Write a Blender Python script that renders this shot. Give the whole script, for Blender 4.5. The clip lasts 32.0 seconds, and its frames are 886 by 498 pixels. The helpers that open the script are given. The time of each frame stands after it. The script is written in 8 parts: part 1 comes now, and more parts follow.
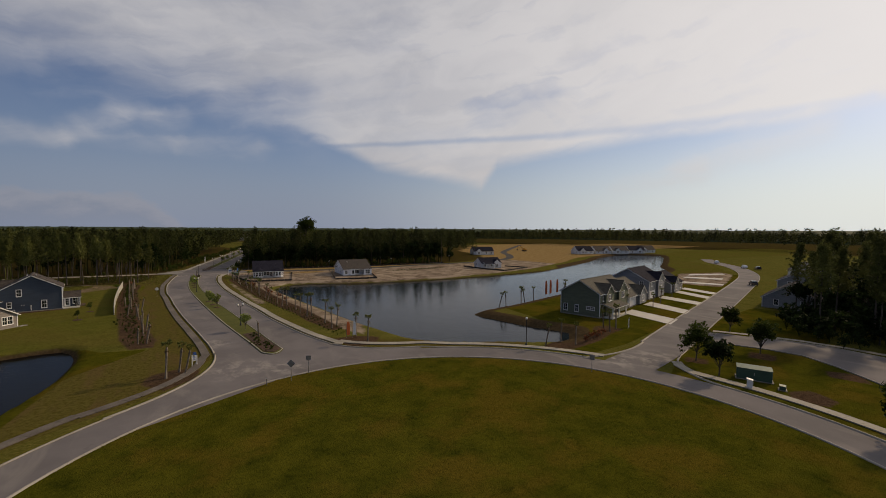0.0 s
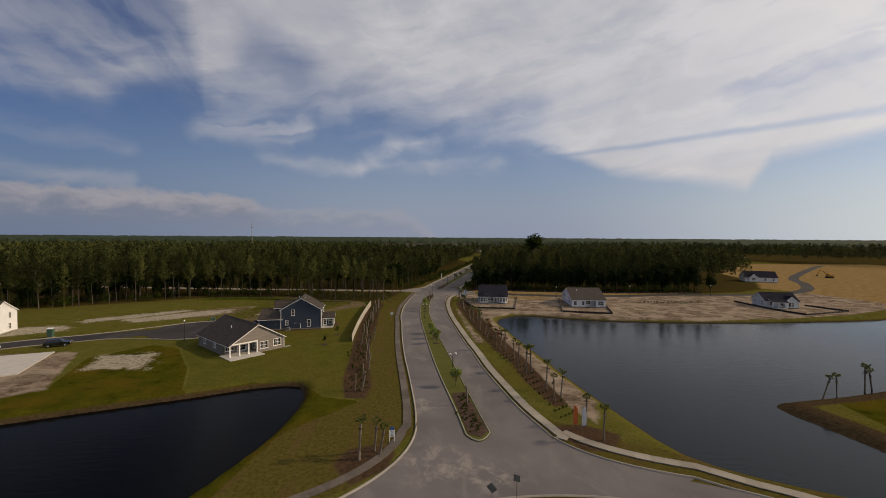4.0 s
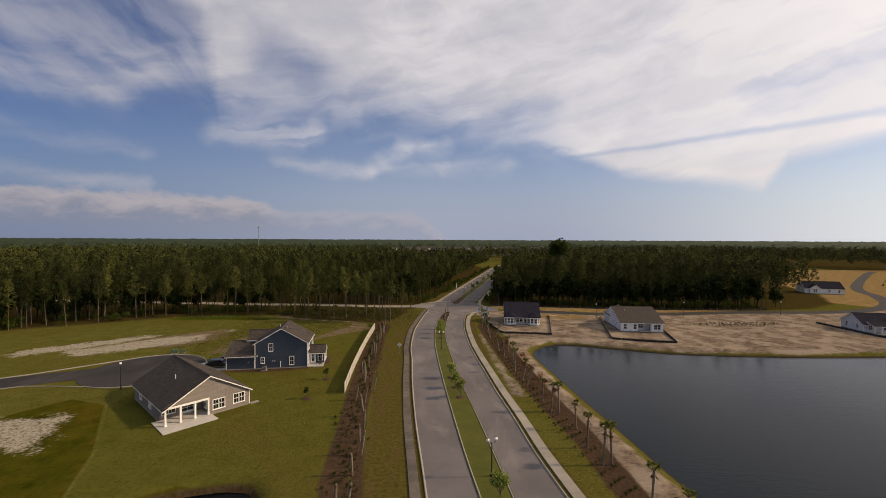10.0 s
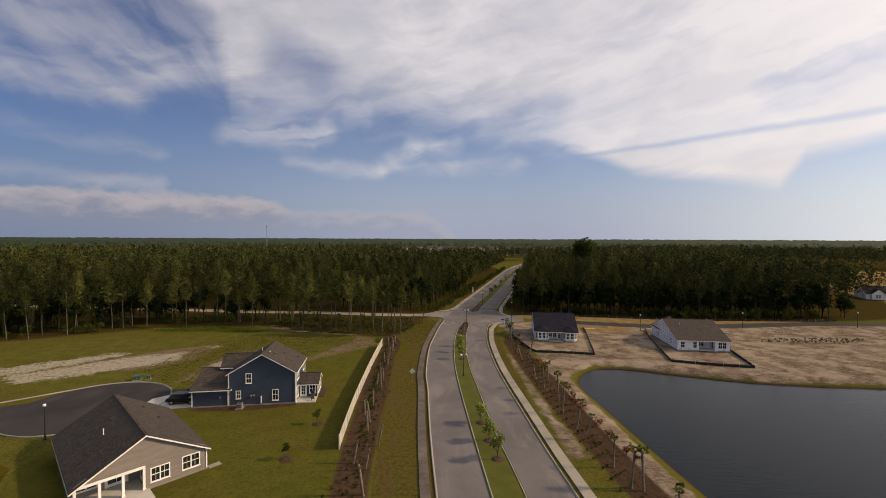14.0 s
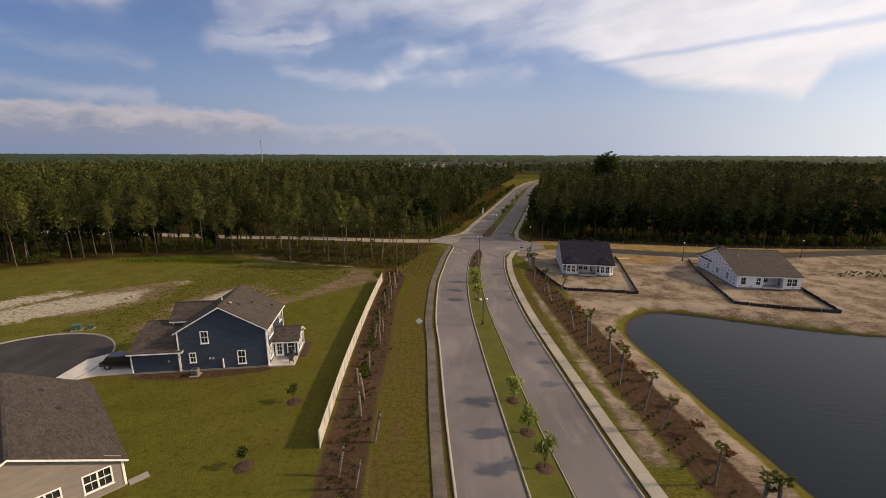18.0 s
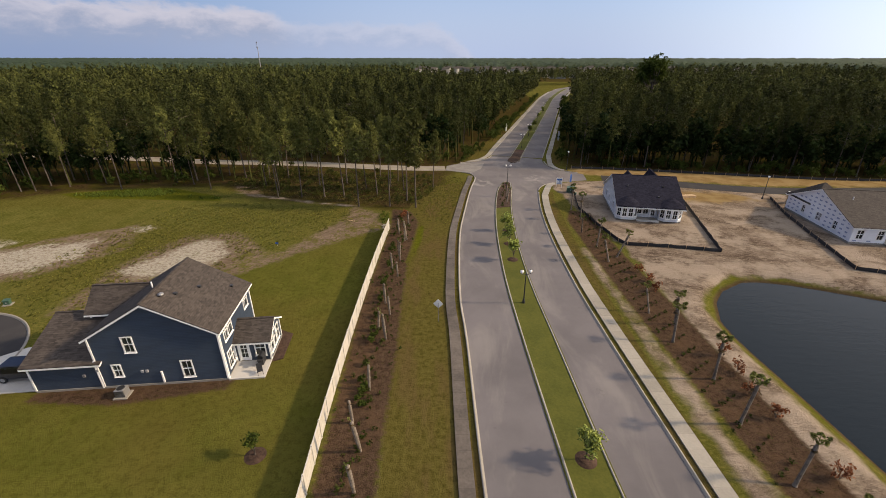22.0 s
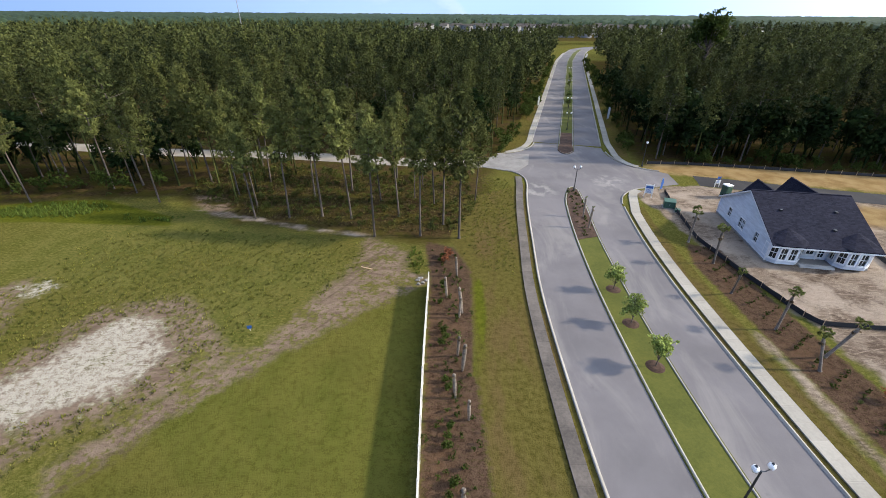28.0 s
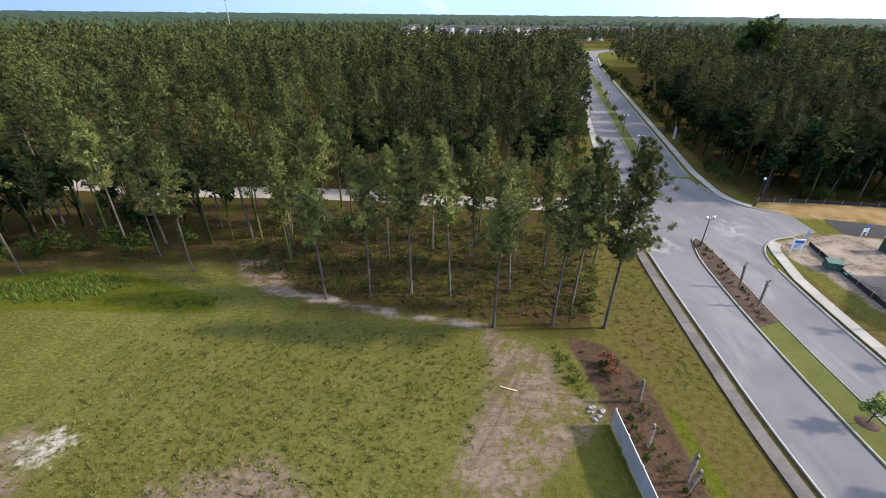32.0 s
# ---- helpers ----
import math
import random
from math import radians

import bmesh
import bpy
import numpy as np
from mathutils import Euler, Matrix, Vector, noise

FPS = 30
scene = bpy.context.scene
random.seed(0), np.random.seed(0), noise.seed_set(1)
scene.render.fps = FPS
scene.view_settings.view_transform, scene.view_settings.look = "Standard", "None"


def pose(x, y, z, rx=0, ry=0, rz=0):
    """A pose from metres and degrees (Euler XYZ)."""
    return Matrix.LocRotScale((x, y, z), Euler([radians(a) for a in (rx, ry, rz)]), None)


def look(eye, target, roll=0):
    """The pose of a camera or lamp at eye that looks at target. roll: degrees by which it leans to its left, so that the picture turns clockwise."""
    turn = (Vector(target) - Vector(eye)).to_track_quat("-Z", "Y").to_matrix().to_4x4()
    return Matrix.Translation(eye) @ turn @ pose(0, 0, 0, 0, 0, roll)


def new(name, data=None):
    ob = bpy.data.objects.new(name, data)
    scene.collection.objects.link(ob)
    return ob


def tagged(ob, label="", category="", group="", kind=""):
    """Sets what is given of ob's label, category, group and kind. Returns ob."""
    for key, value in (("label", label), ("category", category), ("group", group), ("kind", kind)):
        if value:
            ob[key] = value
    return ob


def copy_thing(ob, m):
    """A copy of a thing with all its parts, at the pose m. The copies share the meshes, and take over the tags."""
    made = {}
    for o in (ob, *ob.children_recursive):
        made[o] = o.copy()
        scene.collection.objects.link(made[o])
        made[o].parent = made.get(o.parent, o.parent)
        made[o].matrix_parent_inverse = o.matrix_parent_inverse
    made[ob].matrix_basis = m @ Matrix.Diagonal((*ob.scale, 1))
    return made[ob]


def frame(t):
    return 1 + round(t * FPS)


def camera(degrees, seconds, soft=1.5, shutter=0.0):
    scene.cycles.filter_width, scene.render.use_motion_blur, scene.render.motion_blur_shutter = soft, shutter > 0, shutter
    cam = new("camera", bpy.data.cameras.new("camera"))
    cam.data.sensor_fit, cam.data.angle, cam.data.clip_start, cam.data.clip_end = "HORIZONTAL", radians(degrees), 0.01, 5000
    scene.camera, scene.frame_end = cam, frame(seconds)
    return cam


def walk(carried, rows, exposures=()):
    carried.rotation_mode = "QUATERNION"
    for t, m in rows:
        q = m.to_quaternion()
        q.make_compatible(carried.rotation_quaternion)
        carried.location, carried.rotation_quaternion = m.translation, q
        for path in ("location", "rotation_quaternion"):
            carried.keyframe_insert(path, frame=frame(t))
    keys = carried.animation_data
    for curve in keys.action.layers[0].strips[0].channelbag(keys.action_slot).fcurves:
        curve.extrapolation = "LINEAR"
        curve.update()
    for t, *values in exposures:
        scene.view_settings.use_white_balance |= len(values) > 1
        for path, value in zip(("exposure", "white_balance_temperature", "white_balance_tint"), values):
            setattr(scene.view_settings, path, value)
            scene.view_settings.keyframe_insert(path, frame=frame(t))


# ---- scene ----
# ---------------------------------------------------------------- camera
# seconds, x, y, z, yaw to the left of +y, pitch up, roll (degrees)
PATH = [
    (0.0, 27.98, -149.28, 19.63, -32.95, -2.64, 0.33),
    (0.5, 28.97, -147.08, 20.29, -29.15, -2.49, 0.60),
    (1.0, 29.98, -144.87, 20.95, -26.38, -2.37, 0.71),
    (1.5, 30.97, -142.64, 21.58, -23.13, -2.25, 0.67),
    (2.0, 31.92, -140.41, 22.22, -19.68, -1.95, 0.63),
    (2.5, 32.78, -138.17, 22.92, -15.87, -1.80, 0.69),
    (3.0, 33.51, -135.93, 23.68, -11.71, -1.74, 0.68),
    (3.5, 34.08, -133.72, 24.46, -6.86, -1.64, 0.60),
    (4.0, 34.49, -131.54, 25.20, -2.37, -1.55, 0.37),
    (4.5, 34.80, -129.39, 25.88, -1.32, -1.47, 0.35),
    (6.5, 34.60, -120.44, 27.06, -1.11, -1.59, 0.47),
    (7.0, 34.40, -118.13, 27.16, -1.11, -1.66, 0.49),
    (7.5, 34.18, -115.82, 27.22, -1.07, -1.66, 0.54),
    (8.0, 33.95, -113.49, 27.26, -1.07, -1.60, 0.50),
    (8.5, 33.71, -111.15, 27.27, -1.10, -1.48, 0.37),
    (9.0, 33.48, -108.80, 27.25, -1.09, -1.39, 0.36),
    (9.5, 33.26, -106.44, 27.21, -1.05, -1.36, 0.26),
    (10.0, 33.03, -104.07, 27.17, -0.93, -1.26, 0.25),
    (10.5, 32.79, -101.67, 27.16, -0.76, -1.29, 0.14),
    (11.0, 32.55, -99.22, 27.18, -0.47, -1.33, 0.20),
    (11.5, 32.29, -96.75, 27.22, -0.44, -1.41, 0.14),
    (12.0, 32.00, -94.27, 27.30, -0.25, -1.36, 0.10),
    (12.5, 31.70, -91.76, 27.37, -0.15, -1.32, 0.12),
    (13.0, 31.39, -89.23, 27.44, 0.12, -1.28, 0.24),
    (13.5, 31.10, -86.68, 27.50, 0.31, -1.28, 0.24),
    (15.5, 29.98, -76.63, 27.41, 0.60, -3.36, 0.21),
    (16.0, 29.78, -74.12, 27.24, 0.56, -4.74, 0.16),
    (16.5, 29.57, -71.61, 27.06, 0.56, -6.84, 0.19),
    (17.0, 29.34, -69.10, 26.89, 0.54, -9.23, 0.21),
    (17.5, 29.10, -66.60, 26.77, 0.57, -11.14, 0.20),
    (18.0, 28.84, -64.11, 26.69, 0.81, -12.61, 0.16),
    (18.5, 28.60, -61.60, 26.66, 1.33, -13.63, 0.14),
    (19.0, 28.34, -59.09, 26.65, 1.32, -14.48, 0.14),
    (19.5, 28.09, -56.57, 26.64, 1.38, -15.74, 0.07),
    (20.0, 27.82, -54.03, 26.62, 1.45, -17.28, 0.08),
    (20.5, 27.51, -51.52, 26.63, 1.72, -18.61, 0.02),
    (21.0, 27.19, -49.03, 26.65, 2.52, -20.52, -0.01),
    (21.5, 26.87, -46.56, 26.71, 2.50, -22.67, 0.04),
    (22.0, 26.58, -44.08, 26.78, 2.41, -24.43, 0.02),
    (22.5, 26.29, -41.58, 26.89, 2.44, -25.77, 0.04),
    (23.0, 26.00, -39.07, 27.00, 2.43, -26.73, 0.02),
    (23.5, 25.68, -36.56, 27.10, 2.42, -27.48, 0.00),
    (24.0, 25.28, -34.10, 27.14, 2.29, -28.10, 0.14),
    (24.5, 24.80, -31.72, 27.13, 2.15, -28.59, 0.34),
    (25.0, 24.21, -29.28, 27.06, 2.17, -28.87, 0.31),
    (25.5, 23.46, -26.91, 27.00, 2.20, -29.16, 0.25),
    (27.5, 18.50, -17.72, 26.24, 1.40, -29.10, 0.33),
    (28.0, 16.86, -15.37, 26.14, 1.24, -29.21, 0.40),
    (28.5, 15.14, -13.05, 26.11, 0.96, -29.28, 0.58),
    (29.0, 13.30, -10.80, 26.16, 0.66, -29.32, 0.67),
    (29.5, 11.37, -8.61, 26.30, 0.57, -29.32, 0.71),
    (30.0, 9.36, -6.50, 26.50, 0.08, -29.26, 0.81),
    (30.5, 7.31, -4.48, 26.75, -0.80, -29.24, 0.82),
    (31.0, 5.22, -2.56, 27.05, -1.24, -29.12, 0.78),
    (31.5, 3.13, -0.74, 27.41, -1.01, -29.10, 0.72),
    (32.0, 1.02, 1.02, 27.80, -0.64, -29.17, 0.54),
]


def aimed(x, y, z, yaw, pitch, roll):
    return pose(x, y, z, 90 + pitch, 0, yaw) @ pose(0, 0, 0, 0, 0, roll)


cam = camera(93.00, 32.0, soft=0.9)
walk(cam, [(row[0], aimed(*row[1:])) for row in PATH],
     exposures=[(0.0, -0.80, 7600, 14), (4.0, -0.64, 7600, 14), (7.0, -0.38, 7850, 16), (13.5, -0.26, 7900, 17), (17.0, -0.13, 7800, 17), (19.0, -0.01, 7700, 17), (21.0, 0.18, 7350, 16), (25.0, 0.56, 6350, 11), (28.0, 0.90, 5700, 9), (32.0, 1.12, 5600, 11)])

# ---------------------------------------------------------------- light
SUN_AZ, SUN_EL = radians(1.5), radians(29.0)      # azimuth from +x towards +y
sun_way = Vector((math.cos(SUN_AZ) * math.cos(SUN_EL), math.sin(SUN_AZ) * math.cos(SUN_EL), math.sin(SUN_EL)))
sun_data = bpy.data.lights.new("sun", "SUN")
sun_data.energy, sun_data.angle, sun_data.color = 4.6, radians(3.2), (1.0, 0.83, 0.60)
sun = new("sun", sun_data)
sun.matrix_world = look((0, 0, 300), Vector((0, 0, 300)) - sun_way)


class Nodes:
    """Short hand for node trees."""

    def __init__(self, tree):
        self.tree = tree

    def add(self, kind, **values):
        node = self.tree.nodes.new(kind)
        if "operation" in values:
            node.operation = values["operation"]
        if "blend_type" in values:
            node.blend_type = values["blend_type"]
        if "data_type" in values:
            node.data_type = values["data_type"]
        if "interpolation_type" in values:
            node.interpolation_type = values["interpolation_type"]
        if "sky_type" in values:
            node.sky_type, node.sun_disc = values["sky_type"], values["sun_disc"]
        if "attribute_name" in values:
            node.attribute_name = values["attribute_name"]
        if "use_clamp" in values:
            node.use_clamp = values["use_clamp"]
        return node

    def link(self, a, b):
        self.tree.links.new(a, b)

    def put(self, socket, value):
        if isinstance(value, bpy.types.NodeSocket):
            self.link(value, socket)
        elif isinstance(value, (tuple, list)):
            socket.default_value = tuple(value) + ((1.0,) if len(value) == 3 and len(socket.default_value) == 4 else ())
        else:
            socket.default_value = value

    def math(self, op, a, b=0.0, c=None, clamp=False):
        n = self.add("ShaderNodeMath", operation=op, use_clamp=clamp)
        self.put(n.inputs[0], a)
        self.put(n.inputs[1], b)
        if c is not None:
            self.put(n.inputs[2], c)
        return n.outputs[0]

    def vmath(self, op, a, b=(0, 0, 0), scale=None):
        n = self.add("ShaderNodeVectorMath", operation=op)
        self.put(n.inputs[0], a)
        self.put(n.inputs[1], b)
        if scale is not None:
            self.put(n.inputs["Scale"], scale)
        return n

    def mix(self, fac, a, b, blend="MIX"):
        n = self.add("ShaderNodeMix", data_type="RGBA", blend_type=blend)
        self.put(n.inputs[0], fac)
        self.put(n.inputs[6], a)
        self.put(n.inputs[7], b)
        return n.outputs[2]

    def noise(self, vector, scale, detail=4.0, rough=0.55, lac=2.0, distort=0.0):
        n = self.add("ShaderNodeTexNoise")
        self.put(n.inputs["Vector"], vector)
        for key, value in (("Scale", scale), ("Detail", detail), ("Roughness", rough), ("Lacunarity", lac), ("Distortion", distort)):
            n.inputs[key].default_value = value
        return n.outputs[0]

    def ramp(self, value, low, high, to_low=0.0, to_high=1.0, smooth=True):
        n = self.add("ShaderNodeMapRange", interpolation_type="SMOOTHSTEP" if smooth else "LINEAR")
        self.put(n.inputs[0], value)
        for i, v in enumerate((low, high, to_low, to_high), 1):
            self.put(n.inputs[i], v)
        return n.outputs[0]


def sky_world():
    """Daylight sky with high cloud: a broad bright sheet, streaks under it and a low bank on the horizon."""
    world = bpy.data.worlds.new("sky")
    world.use_nodes = True
    scene.world = world
    tree = world.node_tree
    tree.nodes.clear()
    k = Nodes(tree)
    sky = k.add("ShaderNodeTexSky", sky_type="NISHITA", sun_disc=False)
    sky.sun_elevation, sky.sun_rotation = SUN_EL, radians(90) - SUN_AZ
    sky.air_density, sky.dust_density, sky.ozone_density = 1.0, 0.8, 2.0
    way = k.add("ShaderNodeTexCoord").outputs["Generated"]
    sep = k.add("ShaderNodeSeparateXYZ")
    k.link(way, sep.inputs[0])
    az = k.math("MULTIPLY", k.math("ARCTAN2", sep.outputs[0], sep.outputs[1]), 57.2958)      # to the right of +y
    el = k.math("MULTIPLY", k.math("ARCSINE", sep.outputs[2]), 57.2958)
    at = k.add("ShaderNodeCombineXYZ")
    k.link(az, at.inputs[0])
    k.link(el, at.inputs[1])
    flat = at.outputs[0]
    # ragged, drawn-out coordinates for the high cloud
    drift_x = k.math("MULTIPLY", k.math("SUBTRACT", k.noise(k.vmath("MULTIPLY", flat, (0.6, 1.0, 1.0)).outputs[0], 0.16, 4.0, 0.55), 0.5), 4.6)
    drift_y = k.math("MULTIPLY", k.math("SUBTRACT", k.noise(k.vmath("ADD", flat, (71.0, 13.0, 4.0)).outputs[0], 0.20, 4.0, 0.55), 0.5), 2.6)
    drift = k.add("ShaderNodeCombineXYZ")
    k.link(drift_x, drift.inputs[0])
    k.link(drift_y, drift.inputs[1])
    ragged = k.vmath("ADD", flat, drift.outputs[0]).outputs[0]
    turned = k.add("ShaderNodeVectorRotate")
    k.put(turned.inputs[0], ragged)
    turned.inputs["Angle"].default_value = radians(-9)
    fan = turned.outputs[0]
    billow = k.noise(k.vmath("MULTIPLY", fan, (0.060, 0.135, 1.0)).outputs[0], 1.3, 8.0, 0.54, 2.1, 0.7)
    fibres = k.noise(k.vmath("MULTIPLY", fan, (0.07, 0.46, 1.0)).outputs[0], 1.1, 5.0, 0.48, 2.1, 0.5)
    across = k.add("ShaderNodeVectorRotate")
    k.put(across.inputs[0], ragged)
    across.inputs["Angle"].default_value = radians(38)
    cross_fibres = k.noise(k.vmath("MULTIPLY", across.outputs[0], (0.06, 0.34, 1.0)).outputs[0], 1.0, 5.0, 0.48, 2.1, 0.5)

    def brush(list_, ground_=None, join="ADD"):
        total = None
        for a1, e1, a2, e2, half, weight in list_:
            d = (a2 - a1, e2 - e1)
            rel = k.vmath("SUBTRACT", ragged if ground_ is None else ground_, (a1, e1, 0)).outputs[0]
            along = k.math("DIVIDE", k.vmath("DOT_PRODUCT", rel, (d[0], d[1], 0)).outputs["Value"], d[0] ** 2 + d[1] ** 2 + 1e-6, clamp=True)
            near = k.vmath("SCALE", (d[0], d[1], 0), scale=along).outputs[0]
            off = k.vmath("LENGTH", k.vmath("SUBTRACT", rel, near).outputs[0]).outputs["Value"]
            one = k.ramp(off, half * 2.0, 0.0, 0.0, weight)
            total = one if total is None else k.math(join, total, one)
        return total

    # streaks of thin cloud: az1, el1, az2, el2, half width, weight
    wisps = brush([(-50, 17.2, -38, 15.0, 1.5, 0.55), (-50, 14.4, -36, 15.0, 1.0, 0.5), (-46, 20.5, -35, 18.6, 2.4, 0.4), (-35, 18.0, -29, 19.5, 2.0, 0.45), (-48, 11.0, -34, 9.6, 0.8, 0.4), (-27, 12.3, -16, 13.6, 1.2, 0.6),
                   (-21, 11.6, -18, 11.8, 0.8, 0.4), (-20, 9.8, -9, 8.6, 0.8, 0.55), (-9, 9.4, -4, 12.0, 0.9, 0.32), (-5, 12.3, 1, 12.4, 0.9, 0.42), (-7, 10.1, 9, 9.9, 1.1, 0.42), (-1, 12.0, 1, 10.0, 0.9, 0.3)])
    low_wisps = brush([(-50, 6.6, -34, 5.9, 0.6, 0.6), (56, 5.4, 64, 7.0, 1.0, 0.35), (62, 7.0, 74, 10.6, 1.3, 0.5), (84, 9.0, 100, 12.0, 2.0, 0.4), (40, 24, 60, 26, 9.0, 0.3), (80, 24, 110, 28, 10.0, 0.3)])
    gaps = brush([(-21.0, 21.6, -16.5, 20.6, 2.6, 0.55), (38, 15.6, 47, 17.4, 1.6, 0.30), (10, 16.2, 15, 16.8, 1.6, 0.30), (-24, 16.2, -14, 15.6, 0.8, 0.35), (-3, 13.6, 3, 14.2, 0.9, 0.3)])
    seam = brush([(17.0, 10.5, 20.0, 10.8, 0.22, 0.30), (20.0, 10.8, 26.3, 11.3, 0.26, 0.40), (26.3, 11.3, 34.8, 11.8, 0.28, 0.42), (34.8, 11.8, 46.5, 12.1, 0.32, 0.45), (46.5, 12.1, 78, 12.6, 0.42, 0.40)], k.vmath("ADD", flat, k.vmath("SCALE", drift.outputs[0], scale=0.18).outputs[0]).outputs[0], "MAXIMUM")
    gaps = k.math("ADD", gaps, seam)
    # the broad sheet lies above an edge that runs across the sky: az, el of its corners
    edge, last = 46.0, None
    for a_, e_ in ((-66, 46), (-46, 36), (-33, 26), (-29, 21), (-27, 15.8), (-20, 14.4), (-13, 15.8), (0, 15.4), (7, 13.4), (12, 12.4), (16.3, 11.0), (20.5, 9.7), (23.8, 7.9), (29.4, 6.9), (34.9, 6.0), (38.1, 5.5), (38.8, 6.4), (40.2, 8.3), (46, 9.4), (58, 10.8), (84, 12.0), (140, 18)):
        if last is not None:
            edge = k.math("ADD", edge, k.ramp(az, last[0], a_, 0.0, e_ - last[1], smooth=False))
        last = (a_, e_)
    above = k.math("SUBTRACT", el, edge)
    torn = k.math("ADD", k.math("MULTIPLY", k.math("SUBTRACT", billow, 0.5), 8.0), k.math("MULTIPLY", k.math("SUBTRACT", fibres, 0.5), 6.0))
    crisp = k.ramp(az, 11.0, 20.0)                       # the sheet ends sharply in the east, softly in the west
    reach = k.math("ADD", above, k.math("MULTIPLY", torn, k.ramp(az, 11.0, 20.0, 0.8, 0.14)))
    sheet = k.math("ADD", k.math("MULTIPLY", k.ramp(reach, -4.0, 7.5), k.math("SUBTRACT", 1.0, crisp)), k.math("MULTIPLY", k.ramp(reach, -0.5, 1.6), crisp))
    grain = k.math("ADD", k.math("MULTIPLY", fibres, 0.55), k.math("ADD", k.math("MULTIPLY", cross_fibres, 0.25), k.math("MULTIPLY", billow, 0.20)))
    sheet = k.math("MULTIPLY", sheet, k.math("SUBTRACT", k.ramp(grain, 0.28, 0.62, 0.80, 1.0), gaps, clamp=True))
    haze_veil = k.math("MULTIPLY", k.ramp(el, 9.0, 24.0, 0.0, 0.46), k.ramp(k.math("ADD", k.math("MULTIPLY", cross_fibres, 0.5), k.math("MULTIPLY", billow, 0.5)), 0.36, 0.66, 0.15, 1.0))
    streaks = k.math("MULTIPLY", k.math("ADD", wisps, low_wisps), k.ramp(grain, 0.34, 0.62, 0.15, 0.85))
    amount = k.math("ADD", k.math("MAXIMUM", sheet, haze_veil), streaks, clamp=True)
    # low bank of heaped cloud on the western horizon
    lumps = k.noise(k.vmath("MULTIPLY", flat, (0.50, 1.0, 1.0)).outputs[0], 0.62, 6.0, 0.58, 2.2, 0.3)
    top = k.math("ADD", k.ramp(az, -60.0, -46.0, 4.4, 5.1, smooth=False), k.math("ADD", k.ramp(az, -24.0, -19.5, 0.0, -1.3, smooth=False), k.ramp(az, -4.0, 4.0, 0.0, -4.4)))
    over = k.math("ADD", k.math("SUBTRACT", top, el), k.math("MULTIPLY", k.math("SUBTRACT", lumps, 0.5), 2.4))
    bank = k.math("MULTIPLY", k.ramp(over, -0.25, 0.6), k.math("MULTIPLY", k.ramp(az, -24.0, -19.0, 0.72, 0.32), k.ramp(over, 4.6, 1.2, 0.35, 1.0)))
    bank_tone = k.mix(k.ramp(k.math("ADD", over, k.math("MULTIPLY", lumps, 4.0)), 5.2, 1.9), (2.5, 2.9, 4.0), (4.9, 4.9, 5.6))
    shade = k.noise(k.vmath("MULTIPLY", k.vmath("ADD", fan, (31.0, 17.0, 0)).outputs[0], (0.045, 0.10, 1.0)).outputs[0], 1.6, 6.0, 0.55, 2.0, 0.6)
    right = k.ramp(az, 10.0, 80.0)
    left = k.ramp(az, 0.0, -50.0)
    low = k.ramp(el, 0.0, 14.0)
    tone = k.mix(k.ramp(shade, 0.34, 0.64), (6.2, 6.9, 8.2), (7.7, 8.4, 9.6))
    tone = k.mix(k.math("MULTIPLY", right, 0.85), tone, (12.4, 13.0, 13.8))
    tone = k.mix(low, (7.4, 7.6, 8.3), tone)
    tone = k.mix(k.math("MULTIPLY", left, 0.75), tone, (3.5, 4.1, 5.4))
    blue = k.mix(k.ramp(el, 0.0, 30.0), (0.84, 0.98, 1.26), (0.70, 0.88, 1.24))
    clear = k.mix(1.0, sky.outputs[0], blue, "MULTIPLY")
    haze = k.ramp(el, 17.0, -1.0, 0.0, 0.96)
    clear = k.mix(haze, clear, k.mix(right, (3.3, 4.3, 6.4), (10.0, 11.8, 13.0)))
    clear = k.mix(1.0, clear, k.mix(left, (1.0, 1.0, 1.0), (0.50, 0.60, 0.72)), "MULTIPLY")
    both = k.mix(k.math("MULTIPLY", amount, 0.90), clear, tone)
    both = k.mix(bank, both, bank_tone)
    back = k.add("ShaderNodeBackground")
    k.link(both, back.inputs[0])
    back.inputs[1].default_value = 0.11
    out = k.add("ShaderNodeOutputWorld")
    k.link(back.outputs[0], out.inputs[0])


sky_world()

# ---------------------------------------------------------------- materials
def material(name):
    m = bpy.data.materials.new(name)
    m.use_nodes = True
    k = Nodes(m.node_tree)
    return m, k, m.node_tree.nodes["Principled BSDF"]


